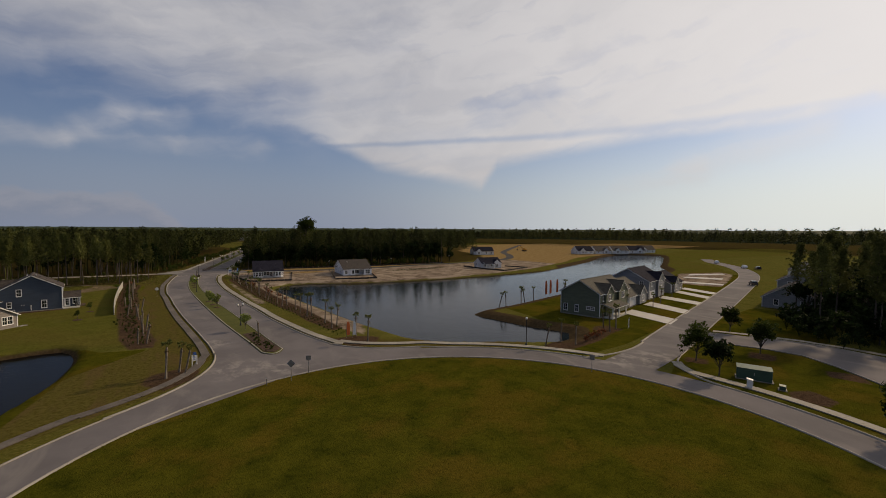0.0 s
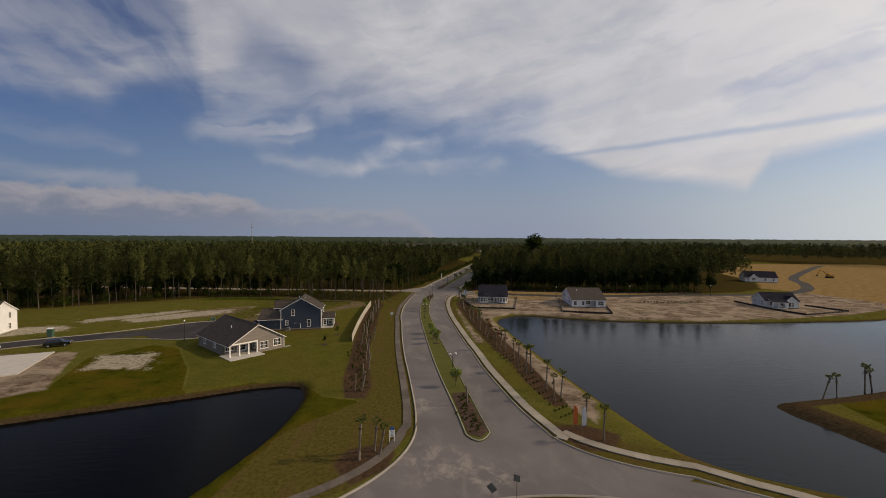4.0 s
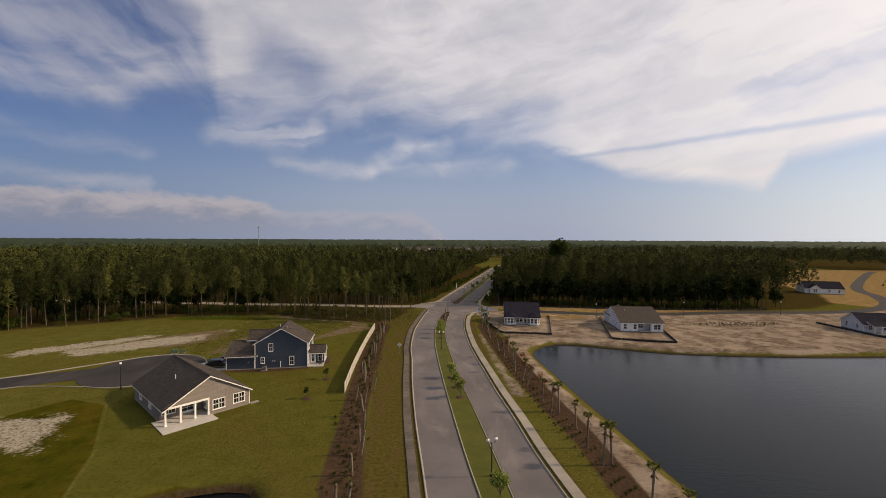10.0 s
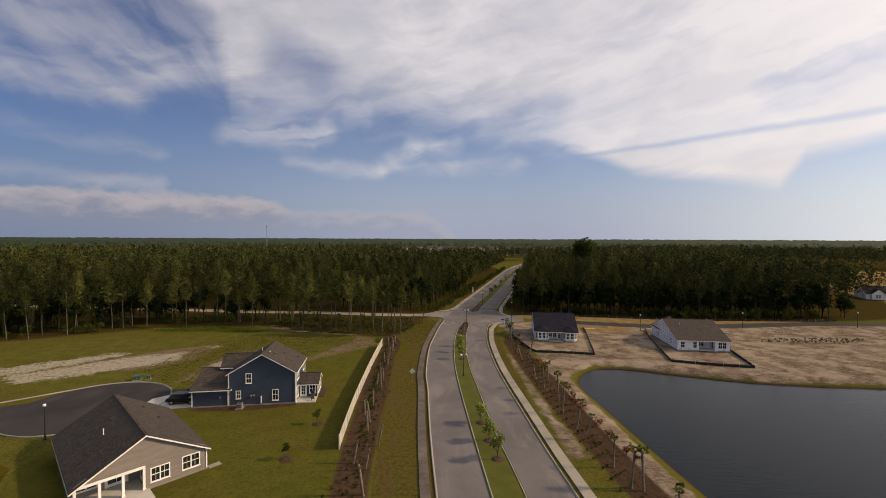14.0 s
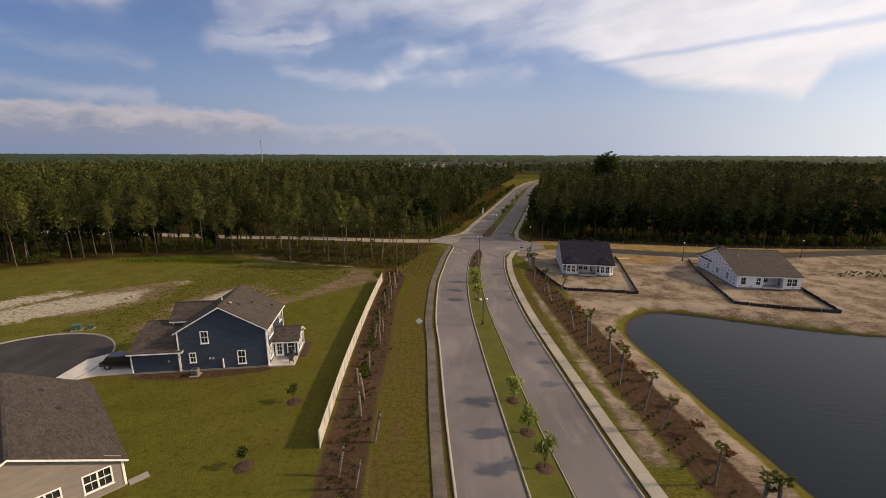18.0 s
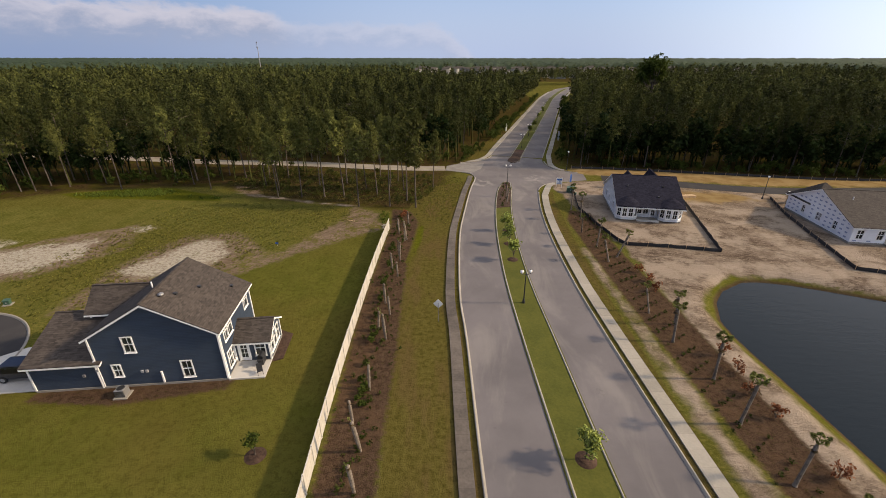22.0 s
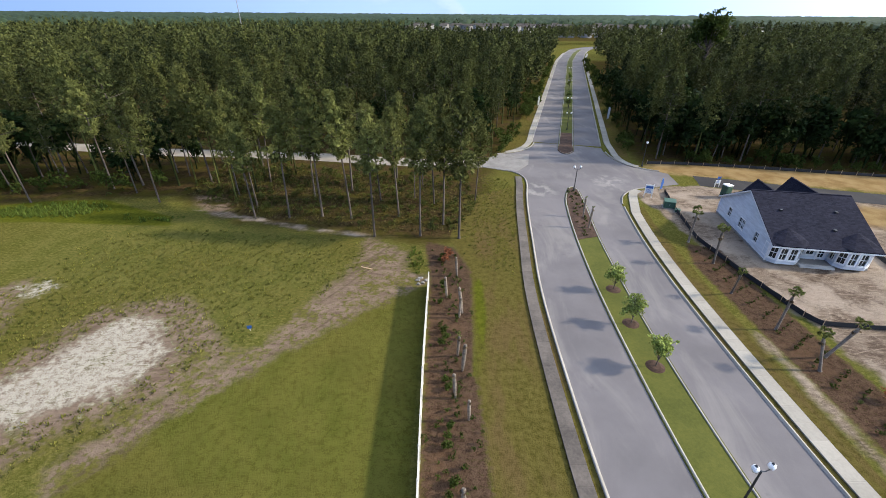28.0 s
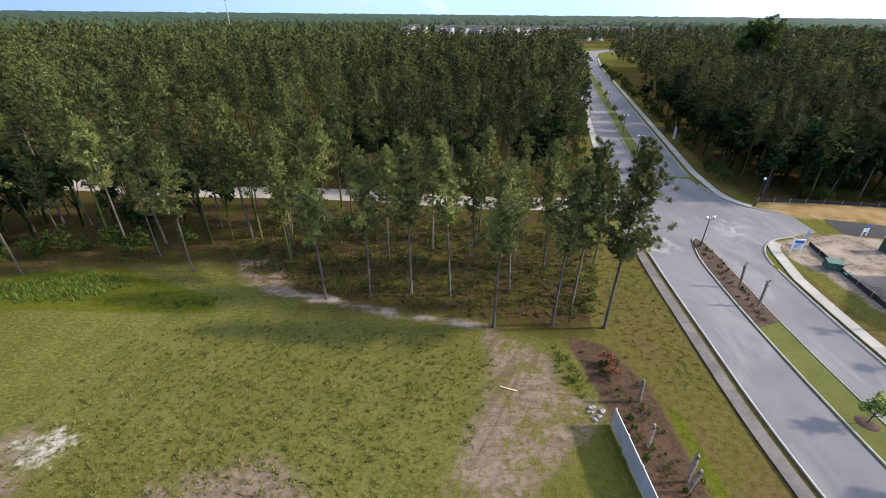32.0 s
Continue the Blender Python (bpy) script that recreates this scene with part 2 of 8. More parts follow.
def surface(name, dark, light, scale=0.6, rough=0.85, fine=9.0, fine_amount=0.35, bump=0.0, bump_scale=30.0, each=0.0, islands=0.0, metal=0.0, spec=0.35, stains=0.0):
    """A plain material with two scales of variation; each: change from object to object, islands: from piece to piece."""
    m, k, p = material(name)
    at = k.add("ShaderNodeNewGeometry")
    where = at.outputs["Position"]
    broad = k.ramp(k.noise(where, scale, 5.0, 0.6), 0.3, 0.7)
    small = k.ramp(k.noise(where, fine, 4.0, 0.6), 0.25, 0.75)
    fac = k.math("ADD", k.math("MULTIPLY", broad, 1.0 - fine_amount), k.math("MULTIPLY", small, fine_amount))
    colour = k.mix(fac, dark, light)
    if each:
        info = k.add("ShaderNodeObjectInfo")
        colour = k.mix(1.0, colour, k.mix(info.outputs["Random"], (1 - each,) * 3, (1 + each,) * 3), "MULTIPLY")
    if islands:
        colour = k.mix(1.0, colour, k.mix(at.outputs["Random Per Island"], (1 - islands,) * 3, (1 + islands, 1 + islands, 1 + islands * 0.6)), "MULTIPLY")
    if stains:
        spot = k.ramp(k.noise(where, 0.35, 6.0, 0.7), 0.56, 0.72, 0.0, stains)
        colour = k.mix(spot, colour, tuple(c * 0.45 for c in dark))
    k.put(p.inputs["Base Color"], colour)
    p.inputs["Roughness"].default_value, p.inputs["Metallic"].default_value = rough, metal
    p.inputs["Specular IOR Level"].default_value = spec
    if bump:
        b = k.add("ShaderNodeBump")
        b.inputs["Strength"].default_value, b.inputs["Distance"].default_value = bump, 0.02
        k.link(k.noise(where, bump_scale, 3.0, 0.6), b.inputs["Height"])
        k.link(b.outputs[0], p.inputs["Normal"])
    return m


def siding(name, colour, lap=0.16):
    """Lap siding: boards with a shadow line at each lap."""
    m, k, p = material(name)
    at = k.add("ShaderNodeNewGeometry").outputs["Position"]
    sep = k.add("ShaderNodeSeparateXYZ")
    k.link(at, sep.inputs[0])
    board = k.math("FRACT", k.math("DIVIDE", sep.outputs[2], lap))
    weather = k.noise(k.vmath("MULTIPLY", at, (0.5, 0.5, 2.5)).outputs[0], 1.2, 4.0, 0.6)
    c = k.mix(k.ramp(weather, 0.3, 0.7), tuple(v * 0.86 for v in colour), tuple(min(1, v * 1.1) for v in colour))
    k.put(p.inputs["Base Color"], c)
    p.inputs["Roughness"].default_value = 0.6
    b = k.add("ShaderNodeBump")
    b.inputs["Strength"].default_value, b.inputs["Distance"].default_value = 0.8, 0.03
    k.link(k.math("SUBTRACT", 1.0, board), b.inputs["Height"])
    k.link(b.outputs[0], p.inputs["Normal"])
    return m


def shingles(name, dark, light, spec=0.2):
    """Asphalt shingles in courses of mixed tones."""
    m, k, p = material(name)
    at = k.add("ShaderNodeNewGeometry").outputs["Position"]
    cells = k.add("ShaderNodeTexVoronoi")
    cells.inputs["Scale"].default_value = 1.0
    k.link(k.vmath("MULTIPLY", at, (3.0, 3.0, 11.76)).outputs[0], cells.inputs["Vector"])
    tab = k.add("ShaderNodeSeparateColor")
    k.link(cells.outputs["Color"], tab.inputs[0])
    broad = k.ramp(k.noise(at, 0.8, 4.0, 0.6), 0.3, 0.7)
    fac = k.math("ADD", k.math("MULTIPLY", tab.outputs[0], 0.75), k.math("MULTIPLY", broad, 0.25))
    sep = k.add("ShaderNodeSeparateXYZ")
    k.link(at, sep.inputs[0])
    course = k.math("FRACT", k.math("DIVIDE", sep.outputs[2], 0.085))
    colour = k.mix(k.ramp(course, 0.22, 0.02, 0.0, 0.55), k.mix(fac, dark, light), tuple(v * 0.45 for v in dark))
    k.put(p.inputs["Base Color"], colour)
    p.inputs["Roughness"].default_value, p.inputs["Specular IOR Level"].default_value = 0.92, spec
    b = k.add("ShaderNodeBump")
    b.inputs["Strength"].default_value, b.inputs["Distance"].default_value = 0.5, 0.02
    k.link(tab.outputs[1], b.inputs["Height"])
    k.link(b.outputs[0], p.inputs["Normal"])
    return m


def foliage(name, dark, light, islands=0.45, each=0.25, thinness=0.30, tones=((0.60, 0.64, 0.66), (1.34, 1.28, 1.10))):
    m = surface(name, dark, light, scale=0.22, rough=0.75, fine=2.2, fine_amount=0.25, islands=islands, each=each, spec=0.06)
    p = m.node_tree.nodes["Principled BSDF"]
    k = Nodes(m.node_tree)
    colour = p.inputs["Base Color"].links[0].from_socket
    if not each:
        tone = k.add("ShaderNodeAttribute", attribute_name="tone").outputs["Fac"]
        colour = k.mix(1.0, colour, k.mix(tone, *tones), "MULTIPLY")
        k.link(colour, p.inputs["Base Color"])
    thin, both = k.add("ShaderNodeBsdfTranslucent"), k.add("ShaderNodeMixShader")
    k.link(colour, thin.inputs[0])
    both.inputs[0].default_value = thinness
    k.link(p.outputs[0], both.inputs[1])
    k.link(thin.outputs[0], both.inputs[2])
    k.link(both.outputs[0], m.node_tree.nodes["Material Output"].inputs[0])
    return m


def water(name, dark, ior):
    m, k, p = material(name)
    at = k.add("ShaderNodeNewGeometry").outputs["Position"]
    p.inputs["Base Color"].default_value = (*dark, 1)
    p.inputs["Roughness"].default_value, p.inputs["IOR"].default_value = 0.10, ior
    b = k.add("ShaderNodeBump")
    b.inputs["Strength"].default_value, b.inputs["Distance"].default_value = 0.30, 0.09
    waves = k.noise(k.vmath("MULTIPLY", at, (0.5, 1.7, 1.0)).outputs[0], 0.9, 4.0, 0.55, 2.0, 0.4)
    k.link(waves, b.inputs["Height"])
    k.link(b.outputs[0], p.inputs["Normal"])
    return m


def asphalt(name, dark, light, sandy=0.34):
    """Worn road: broad patches, pale sand washed onto it, fine grain and a few dark drips."""
    m, k, p = material(name)
    at = k.add("ShaderNodeNewGeometry").outputs["Position"]
    broad = k.ramp(k.noise(at, 0.10, 5.0, 0.6), 0.32, 0.68)
    grain = k.noise(at, 14.0, 3.0, 0.7)
    fac = k.math("ADD", k.math("MULTIPLY", broad, 0.7), k.math("MULTIPLY", grain, 0.3))
    c = k.mix(fac, dark, light)
    sand = k.ramp(k.noise(k.vmath("MULTIPLY", at, (0.22, 0.07, 1.0)).outputs[0], 1.0, 6.0, 0.62, 2.0, 0.8), 0.50, 0.72, 0.0, sandy)
    c = k.mix(sand, c, (0.25, 0.228, 0.205))
    # sand and dust washed out at the mouths of the junctions
    dusty = k.ramp(k.noise(k.vmath("MULTIPLY", at, (0.55, 0.42, 1.0)).outputs[0], 1.0, 6.0, 0.64, 2.0, 0.3), 0.44, 0.66)
    for spot, reach in (((33.3, -68.6, 0), 5.0), ((35.6, -85.5, 0), 6.5), ((41.2, -87.8, 0), 5.0), ((90.4, -113.7, 0), 6.0), ((84.8, -111.3, 0), 6.0), ((31.1, 52.7, 0), 5.0), ((45.2, 57.1, 0), 5.0)):
        gap = k.vmath("LENGTH", k.vmath("SUBTRACT", at, spot).outputs[0]).outputs["Value"]
        c = k.mix(k.math("MULTIPLY", k.ramp(gap, reach, reach * 0.2, 0.0, 0.7), dusty), c, (0.27, 0.25, 0.225))
    drip = k.ramp(k.noise(at, 0.5, 5.0, 0.65), 0.64, 0.75, 0.0, 0.35)
    c = k.mix(drip, c, tuple(v * 0.5 for v in dark))
    k.put(p.inputs["Base Color"], c)
    p.inputs["Roughness"].default_value, p.inputs["Specular IOR Level"].default_value = 0.95, 0.12
    b = k.add("ShaderNodeBump")
    b.inputs["Strength"].default_value, b.inputs["Distance"].default_value = 0.3, 0.01
    k.link(grain, b.inputs["Height"])
    k.link(b.outputs[0], p.inputs["Normal"])
    return m


def ground_material():
    """Grass, mown lawn, sand, bare soil, mulch and woodland floor, blended where their bounds run (attributes hold metres inside each bound)."""
    m, k, p = material("ground_cover")
    at = k.add("ShaderNodeNewGeometry").outputs["Position"]
    n_big = k.noise(at, 0.045, 5.0, 0.6)
    n_mid = k.noise(at, 0.32, 6.0, 0.62)
    n_small = k.noise(at, 1.9, 5.0, 0.65)
    n_fine = k.noise(at, 9.0, 4.0, 0.7)
    speck = k.math("ADD", k.math("MULTIPLY", n_small, 0.5), k.math("MULTIPLY", n_fine, 0.5))

    def inside(name, ragged, soft, source=None):
        a = k.add("ShaderNodeAttribute", attribute_name=name).outputs["Fac"]
        r = k.math("MULTIPLY", k.math("SUBTRACT", n_mid if source is None else source, 0.5), ragged)
        return k.ramp(k.math("ADD", a, r), -soft, soft)

    field = k.mix(k.ramp(n_mid, 0.33, 0.67), (0.160, 0.182, 0.044), (0.252, 0.250, 0.078))
    field = k.mix(k.ramp(n_big, 0.42, 0.62, 0.0, 0.55), field, (0.190, 0.170, 0.045))
    field = k.mix(k.ramp(speck, 0.50, 0.40, 0.0, 0.5), field, (0.092, 0.108, 0.022))
    clump = k.noise(k.vmath("MULTIPLY", at, (1.0, 1.5, 1.0)).outputs[0], 2.6, 3.0, 0.6)
    field = k.mix(k.ramp(clump, 0.50, 0.34, 0.0, 0.7), field, (0.108, 0.138, 0.026))
    field = k.mix(k.ramp(clump, 0.52, 0.66, 0.0, 0.8), field, (0.292, 0.280, 0.090))
    field = k.mix(k.ramp(n_fine, 0.52, 0.68, 0.0, 0.75), field, (0.270, 0.255, 0.090))
    lawn = k.mix(k.ramp(n_mid, 0.25, 0.75), (0.152, 0.174, 0.038), (0.226, 0.236, 0.058))
    lawn = k.mix(k.ramp(n_big, 0.40, 0.64, 0.0, 0.6), lawn, (0.225, 0.186, 0.062))
    lawn = k.mix(k.ramp(speck, 0.52, 0.42, 0.0, 0.45), lawn, (0.064, 0.070, 0.014))
    mown = k.noise(k.vmath("MULTIPLY", at, (1.1, 0.12, 1.0)).outputs[0], 1.0, 3.0, 0.5)
    lawn = k.mix(k.ramp(mown, 0.42, 0.60, 0.0, 0.30), lawn, (0.190, 0.192, 0.052))
    circle = k.mix(k.ramp(n_mid, 0.3, 0.7), (0.084, 0.098, 0.014), (0.152, 0.154, 0.022))
    circle = k.mix(k.ramp(k.noise(at, 0.11, 5.0, 0.62), 0.46, 0.64, 0.0, 0.8), circle, (0.195, 0.150, 0.028))
    circle = k.mix(k.ramp(n_mid, 0.40, 0.28, 0.0, 0.6), circle, (0.036, 0.046, 0.008))
    circle = k.mix(k.ramp(speck, 0.50, 0.40, 0.0, 0.4), circle, (0.030, 0.036, 0.004))
    along = k.noise(k.vmath("MULTIPLY", at, (0.40, 0.10, 1.0)).outputs[0], 1.0, 5.0, 0.6)
    verge = k.mix(k.ramp(n_small, 0.25, 0.75), (0.146, 0.138, 0.040), (0.222, 0.198, 0.066))
    verge = k.mix(k.ramp(along, 0.46, 0.66, 0.0, 0.60), verge, (0.215, 0.152, 0.082))
    verge = k.mix(k.ramp(n_mid, 0.56, 0.70, 0.0, 0.3), verge, (0.150, 0.110, 0.048))
    verge = k.mix(k.ramp(speck, 0.50, 0.40, 0.0, 0.4), verge, (0.055, 0.055, 0.012))
    wood = k.mix(k.ramp(n_small, 0.3, 0.7), (0.060, 0.046, 0.024), (0.150, 0.110, 0.058))
    wood = k.mix(k.ramp(n_mid, 0.42, 0.60, 0.0, 0.8), wood, (0.110, 0.108, 0.026))
    soil = k.mix(k.ramp(n_mid, 0.3, 0.7), (0.270, 0.215, 0.190), (0.450, 0.375, 0.335))
    soil = k.mix(k.ramp(speck, 0.40, 0.64, 0.0, 0.45), soil, (0.38, 0.33, 0.30))
    tracks = k.noise(k.vmath("MULTIPLY", at, (0.16, 0.24, 1.0)).outputs[0], 1.0, 7.0, 0.66, 2.0, 1.6)
    soil = k.mix(k.ramp(tracks, 0.50, 0.60, 0.0, 0.7), soil, (0.150, 0.112, 0.096))
    ruts = k.noise(k.vmath("MULTIPLY", at, (0.22, 0.56, 1.0)).outputs[0], 2.4, 8.0, 0.70, 2.1, 2.4)
    soil = k.mix(k.ramp(ruts, 0.46, 0.66, 0.0, 0.7), soil, (0.66, 0.57, 0.52))
    soil = k.mix(k.ramp(ruts, 0.46, 0.34, 0.0, 0.5), soil, (0.150, 0.112, 0.095))
    soil = k.mix(k.ramp(k.noise(at, 0.17, 5.0, 0.65), 0.44, 0.60, 0.0, 0.70), soil, (0.74, 0.65, 0.61))
    soil = k.mix(k.ramp(n_fine, 0.42, 0.30, 0.0, 0.6), soil, (0.085, 0.066, 0.048))
    yellow = k.mix(k.ramp(n_mid, 0.3, 0.7), (0.40, 0.28, 0.135), (0.58, 0.44, 0.25))
    drift = k.noise(k.vmath("MULTIPLY", at, (0.6, 1.3, 1.0)).outputs[0], 1.1, 6.0, 0.66, 2.0, 1.2)
    sand = k.mix(k.ramp(speck, 0.36, 0.60), (0.52, 0.49, 0.46), (0.80, 0.78, 0.75))
    sand = k.mix(k.ramp(drift, 0.55, 0.68, 0.0, 0.55), sand, (0.22, 0.185, 0.125))
    mulch = k.mix(k.ramp(speck, 0.34, 0.62), (0.060, 0.040, 0.032), (0.185, 0.128, 0.100))
    mulch = k.mix(k.ramp(n_mid, 0.50, 0.66, 0.0, 0.6), mulch, (0.200, 0.130, 0.092))
    mulch = k.mix(k.ramp(clump, 0.55, 0.68, 0.0, 0.5), mulch, (0.105, 0.098, 0.040))
    lush = k.mix(k.ramp(n_small, 0.3, 0.7), (0.108, 0.138, 0.017), (0.190, 0.208, 0.031))
    bank = k.mix(k.ramp(n_small, 0.3, 0.7), (0.085, 0.062, 0.040), (0.165, 0.128, 0.086))
    c = field
    c = k.mix(inside("wood", 9.0, 2.0), c, wood)
    c = k.mix(inside("circle", 0.2, 0.1), c, circle)
    c = k.mix(inside("verge", 0.4, 0.15), c, verge)
    c = k.mix(inside("lawn", 0.35, 0.10), c, lawn)
    c = k.mix(inside("soil", 2.6, 0.5), c, soil)
    bare = k.mix(k.ramp(drift, 0.30, 0.66), (0.230, 0.172, 0.146), (0.420, 0.335, 0.292))
    bare = k.mix(k.ramp(n_mid, 0.52, 0.62, 0.0, 0.75), bare, (0.135, 0.135, 0.034))
    # wheel tracks run along the bare strip
    turn_ = k.add("ShaderNodeVectorRotate")
    k.put(turn_.inputs[0], at)
    turn_.inputs["Angle"].default_value = radians(-60)
    wheel = k.noise(k.vmath("MULTIPLY", turn_.outputs[0], (0.06, 0.95, 1.0)).outputs[0], 1.0, 6.0, 0.68, 2.0, 0.5)
    bare = k.mix(k.ramp(wheel, 0.52, 0.66, 0.0, 0.45), bare, (0.430, 0.345, 0.290))
    bare = k.mix(k.ramp(wheel, 0.46, 0.36, 0.0, 0.5), bare, (0.135, 0.105, 0.070))
    c = k.mix(k.math("MULTIPLY", inside("bare", 5.5, 0.8), k.ramp(k.math("ADD", k.math("MULTIPLY", n_small, 0.6), k.math("MULTIPLY", n_mid, 0.4)), 0.575, 0.475, 0.10, 1.0)), c, bare)
    c = k.mix(inside("yellow", 6.0, 1.5), c, yellow)
    patchy = k.math("SUBTRACT", k.math("ADD", k.math("MULTIPLY", n_mid, 0.75), k.math("MULTIPLY", n_small, 0.45)), 0.21)
    c = k.mix(k.math("MULTIPLY", inside("sand", 11.0, 1.1, patchy), k.math("MULTIPLY", k.ramp(drift, 0.66, 0.54, 0.35, 1.0), k.ramp(speck, 0.40, 0.50, 0.30, 1.0))), c, sand)
    c = k.mix(inside("mulch", 1.3, 0.30, n_small), c, mulch)
    c = k.mix(inside("bank", 0.8, 0.3, n_small), c, bank)
    c = k.mix(inside("lush", 0.7, 0.25, n_small), c, lush)
    c = k.mix(1.0, c, (0.410, 0.378, 0.310), "MULTIPLY")
    k.put(p.inputs["Base Color"], c)
    p.inputs["Roughness"].default_value, p.inputs["Specular IOR Level"].default_value = 1.0, 0.0
    b = k.add("ShaderNodeBump")
    b.inputs["Strength"].default_value, b.inputs["Distance"].default_value = 0.9, 0.16
    k.link(k.math("ADD", speck, k.math("MULTIPLY", k.math("MULTIPLY", ruts, 1.3), inside("soil", 4.5, 0.9))), b.inputs["Height"])
    k.link(b.outputs[0], p.inputs["Normal"])
    return m


GROUND = ground_material()
MEDIAN_GRASS = surface("median_grass", (0.048, 0.055, 0.009), (0.088, 0.088, 0.016), scale=0.35, rough=0.95, fine=5.0, fine_amount=0.5, bump=0.6, bump_scale=6, spec=0.15)
MULCH_MAT = surface("bark_mulch", (0.022, 0.014, 0.010), (0.086, 0.052, 0.036), scale=0.6, rough=0.95, fine=4.0, fine_amount=0.6, bump=0.7, bump_scale=8, spec=0.15)
ASPHALT = asphalt("worn_asphalt", (0.098, 0.090, 0.091), (0.148, 0.135, 0.136))
ASPHALT_NEW = asphalt("new_asphalt", (0.025, 0.024, 0.025), (0.043, 0.041, 0.042), 0.06)
DIRT_ROAD = surface("dirt_road", (0.165, 0.140, 0.106), (0.266, 0.237, 0.193), scale=0.25, rough=0.95, fine=4.0, bump=0.5, bump_scale=6)
CONCRETE = surface("kerb_concrete", (0.175, 0.160, 0.138), (0.275, 0.254, 0.222), scale=0.25, rough=0.9, fine=6.0, bump=0.2)
DUSTY_CONCRETE = surface("dusty_concrete", (0.120, 0.110, 0.100), (0.215, 0.200, 0.182), scale=0.5, rough=0.95, fine=3.0, bump=0.2, stains=0.4)
SLAB = surface("sidewalk_concrete", (0.190, 0.172, 0.140), (0.290, 0.265, 0.222), scale=0.12, rough=0.9, fine=5.0, each=0.10, bump=0.2, stains=0.25)
SLAB_OLD = surface("stained_sidewalk", (0.052, 0.044, 0.038), (0.130, 0.110, 0.092), scale=0.3, rough=0.95, fine=5.0, each=0.10, bump=0.3, stains=0.5)
PATIO = surface("patio_concrete", (0.354, 0.340, 0.313), (0.449, 0.428, 0.394), rough=0.85)
WATER = water("pond_water", (0.008, 0.013, 0.018), 1.145)
WATER_LEFT = water("dark_pond_water", (0.002, 0.0025, 0.0035), 1.09)
VINYL = surface("cream_vinyl", (0.408, 0.381, 0.326), (0.503, 0.476, 0.414), rough=0.5, scale=0.4, each=0.04)
WHITE = surface("white_trim", (0.68, 0.67, 0.65), (0.80, 0.79, 0.77), rough=0.5, scale=0.7)
GLASS = surface("window_glass", (0.010, 0.014, 0.014), (0.028, 0.036, 0.034), rough=0.06, spec=0.6, scale=0.4)
BLACK = surface("black_metal", (0.010, 0.010, 0.011), (0.022, 0.022, 0.024), rough=0.45, spec=0.5)
GREY_METAL = surface("grey_metal", (0.20, 0.20, 0.20), (0.34, 0.34, 0.34), rough=0.5, metal=0.6)
GLOBE = surface("white_globe", (0.70, 0.69, 0.66), (0.80, 0.79, 0.76), rough=0.25)
BARK = surface("pine_bark", (0.042, 0.034, 0.028), (0.112, 0.090, 0.074), scale=0.8, rough=0.95, fine=7.0, each=0.25, bump=0.6, bump_scale=12)
PALM_BARK = surface("palm_trunk", (0.085, 0.068, 0.052), (0.230, 0.190, 0.150), scale=3.0, rough=0.95, fine=14.0, each=0.2, bump=0.7, bump_scale=14)
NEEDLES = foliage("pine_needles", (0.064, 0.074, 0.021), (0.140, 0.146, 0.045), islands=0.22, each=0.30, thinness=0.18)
# edge pines: the same needles with the shade on their faces put into the colour
NEEDLES_SHADED = foliage("shaded_pine_needles", (0.026, 0.033, 0.0100), (0.058, 0.065, 0.021), islands=0.22, each=0.30, thinness=0.15)
# massed pines: base colour darkened to stand in for shade between crowns; tone differs by tree
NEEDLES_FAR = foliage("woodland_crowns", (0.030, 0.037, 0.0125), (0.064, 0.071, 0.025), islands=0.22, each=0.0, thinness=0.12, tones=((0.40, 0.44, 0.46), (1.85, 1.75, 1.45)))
CANOPY = surface("horizon_canopy", (0.017, 0.029, 0.013), (0.035, 0.050, 0.024), scale=0.02, rough=0.9, fine=0.12, fine_amount=0.5, spec=0.1)
LEAF = foliage("broad_leaves", (0.024, 0.038, 0.007), (0.057, 0.074, 0.015), islands=0.3)
LEAF_DARK = foliage("dark_leaves", (0.010, 0.019, 0.006), (0.024, 0.038, 0.011))
LEAF_PALE = foliage("young_leaves", (0.125, 0.165, 0.036), (0.245, 0.275, 0.085))
FROND = foliage("palm_frond", (0.088, 0.110, 0.032), (0.180, 0.190, 0.070), thinness=0.40)
WEED = foliage("weed_leaves", (0.060, 0.088, 0.015), (0.110, 0.142, 0.028), thinness=0.40)
FROND_DRY = foliage("dry_frond", (0.081, 0.056, 0.034), (0.147, 0.108, 0.066))
RED_LEAF = foliage("russet_leaves", (0.108, 0.038, 0.020), (0.216, 0.085, 0.043))
GRASS_BLADE = foliage("grass_blades", (0.118, 0.124, 0.028), (0.180, 0.172, 0.050), islands=0.25, each=0.0, thinness=0.50)
DRY_GRASS = foliage("woodland_grass", (0.070, 0.060, 0.022), (0.120, 0.100, 0.042), islands=0.3, each=0.0)
OLIVE_LEAF = foliage("olive_leaves", (0.040, 0.050, 0.012), (0.080, 0.086, 0.024), islands=0.3, each=0.0)
BLUE_WALL = siding("navy_siding", (0.022, 0.036, 0.060))
GRAY_WALL = siding("greige_siding", (0.188, 0.164, 0.144))
GREEN_WALL = siding("sage_siding", (0.108, 0.120, 0.070))
WHITE_WALL = siding("white_siding", (0.58, 0.60, 0.62))
STONE_WALL = siding("grey_siding", (0.208, 0.216, 0.224))
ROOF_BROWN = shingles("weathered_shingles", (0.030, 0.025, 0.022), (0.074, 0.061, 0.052))
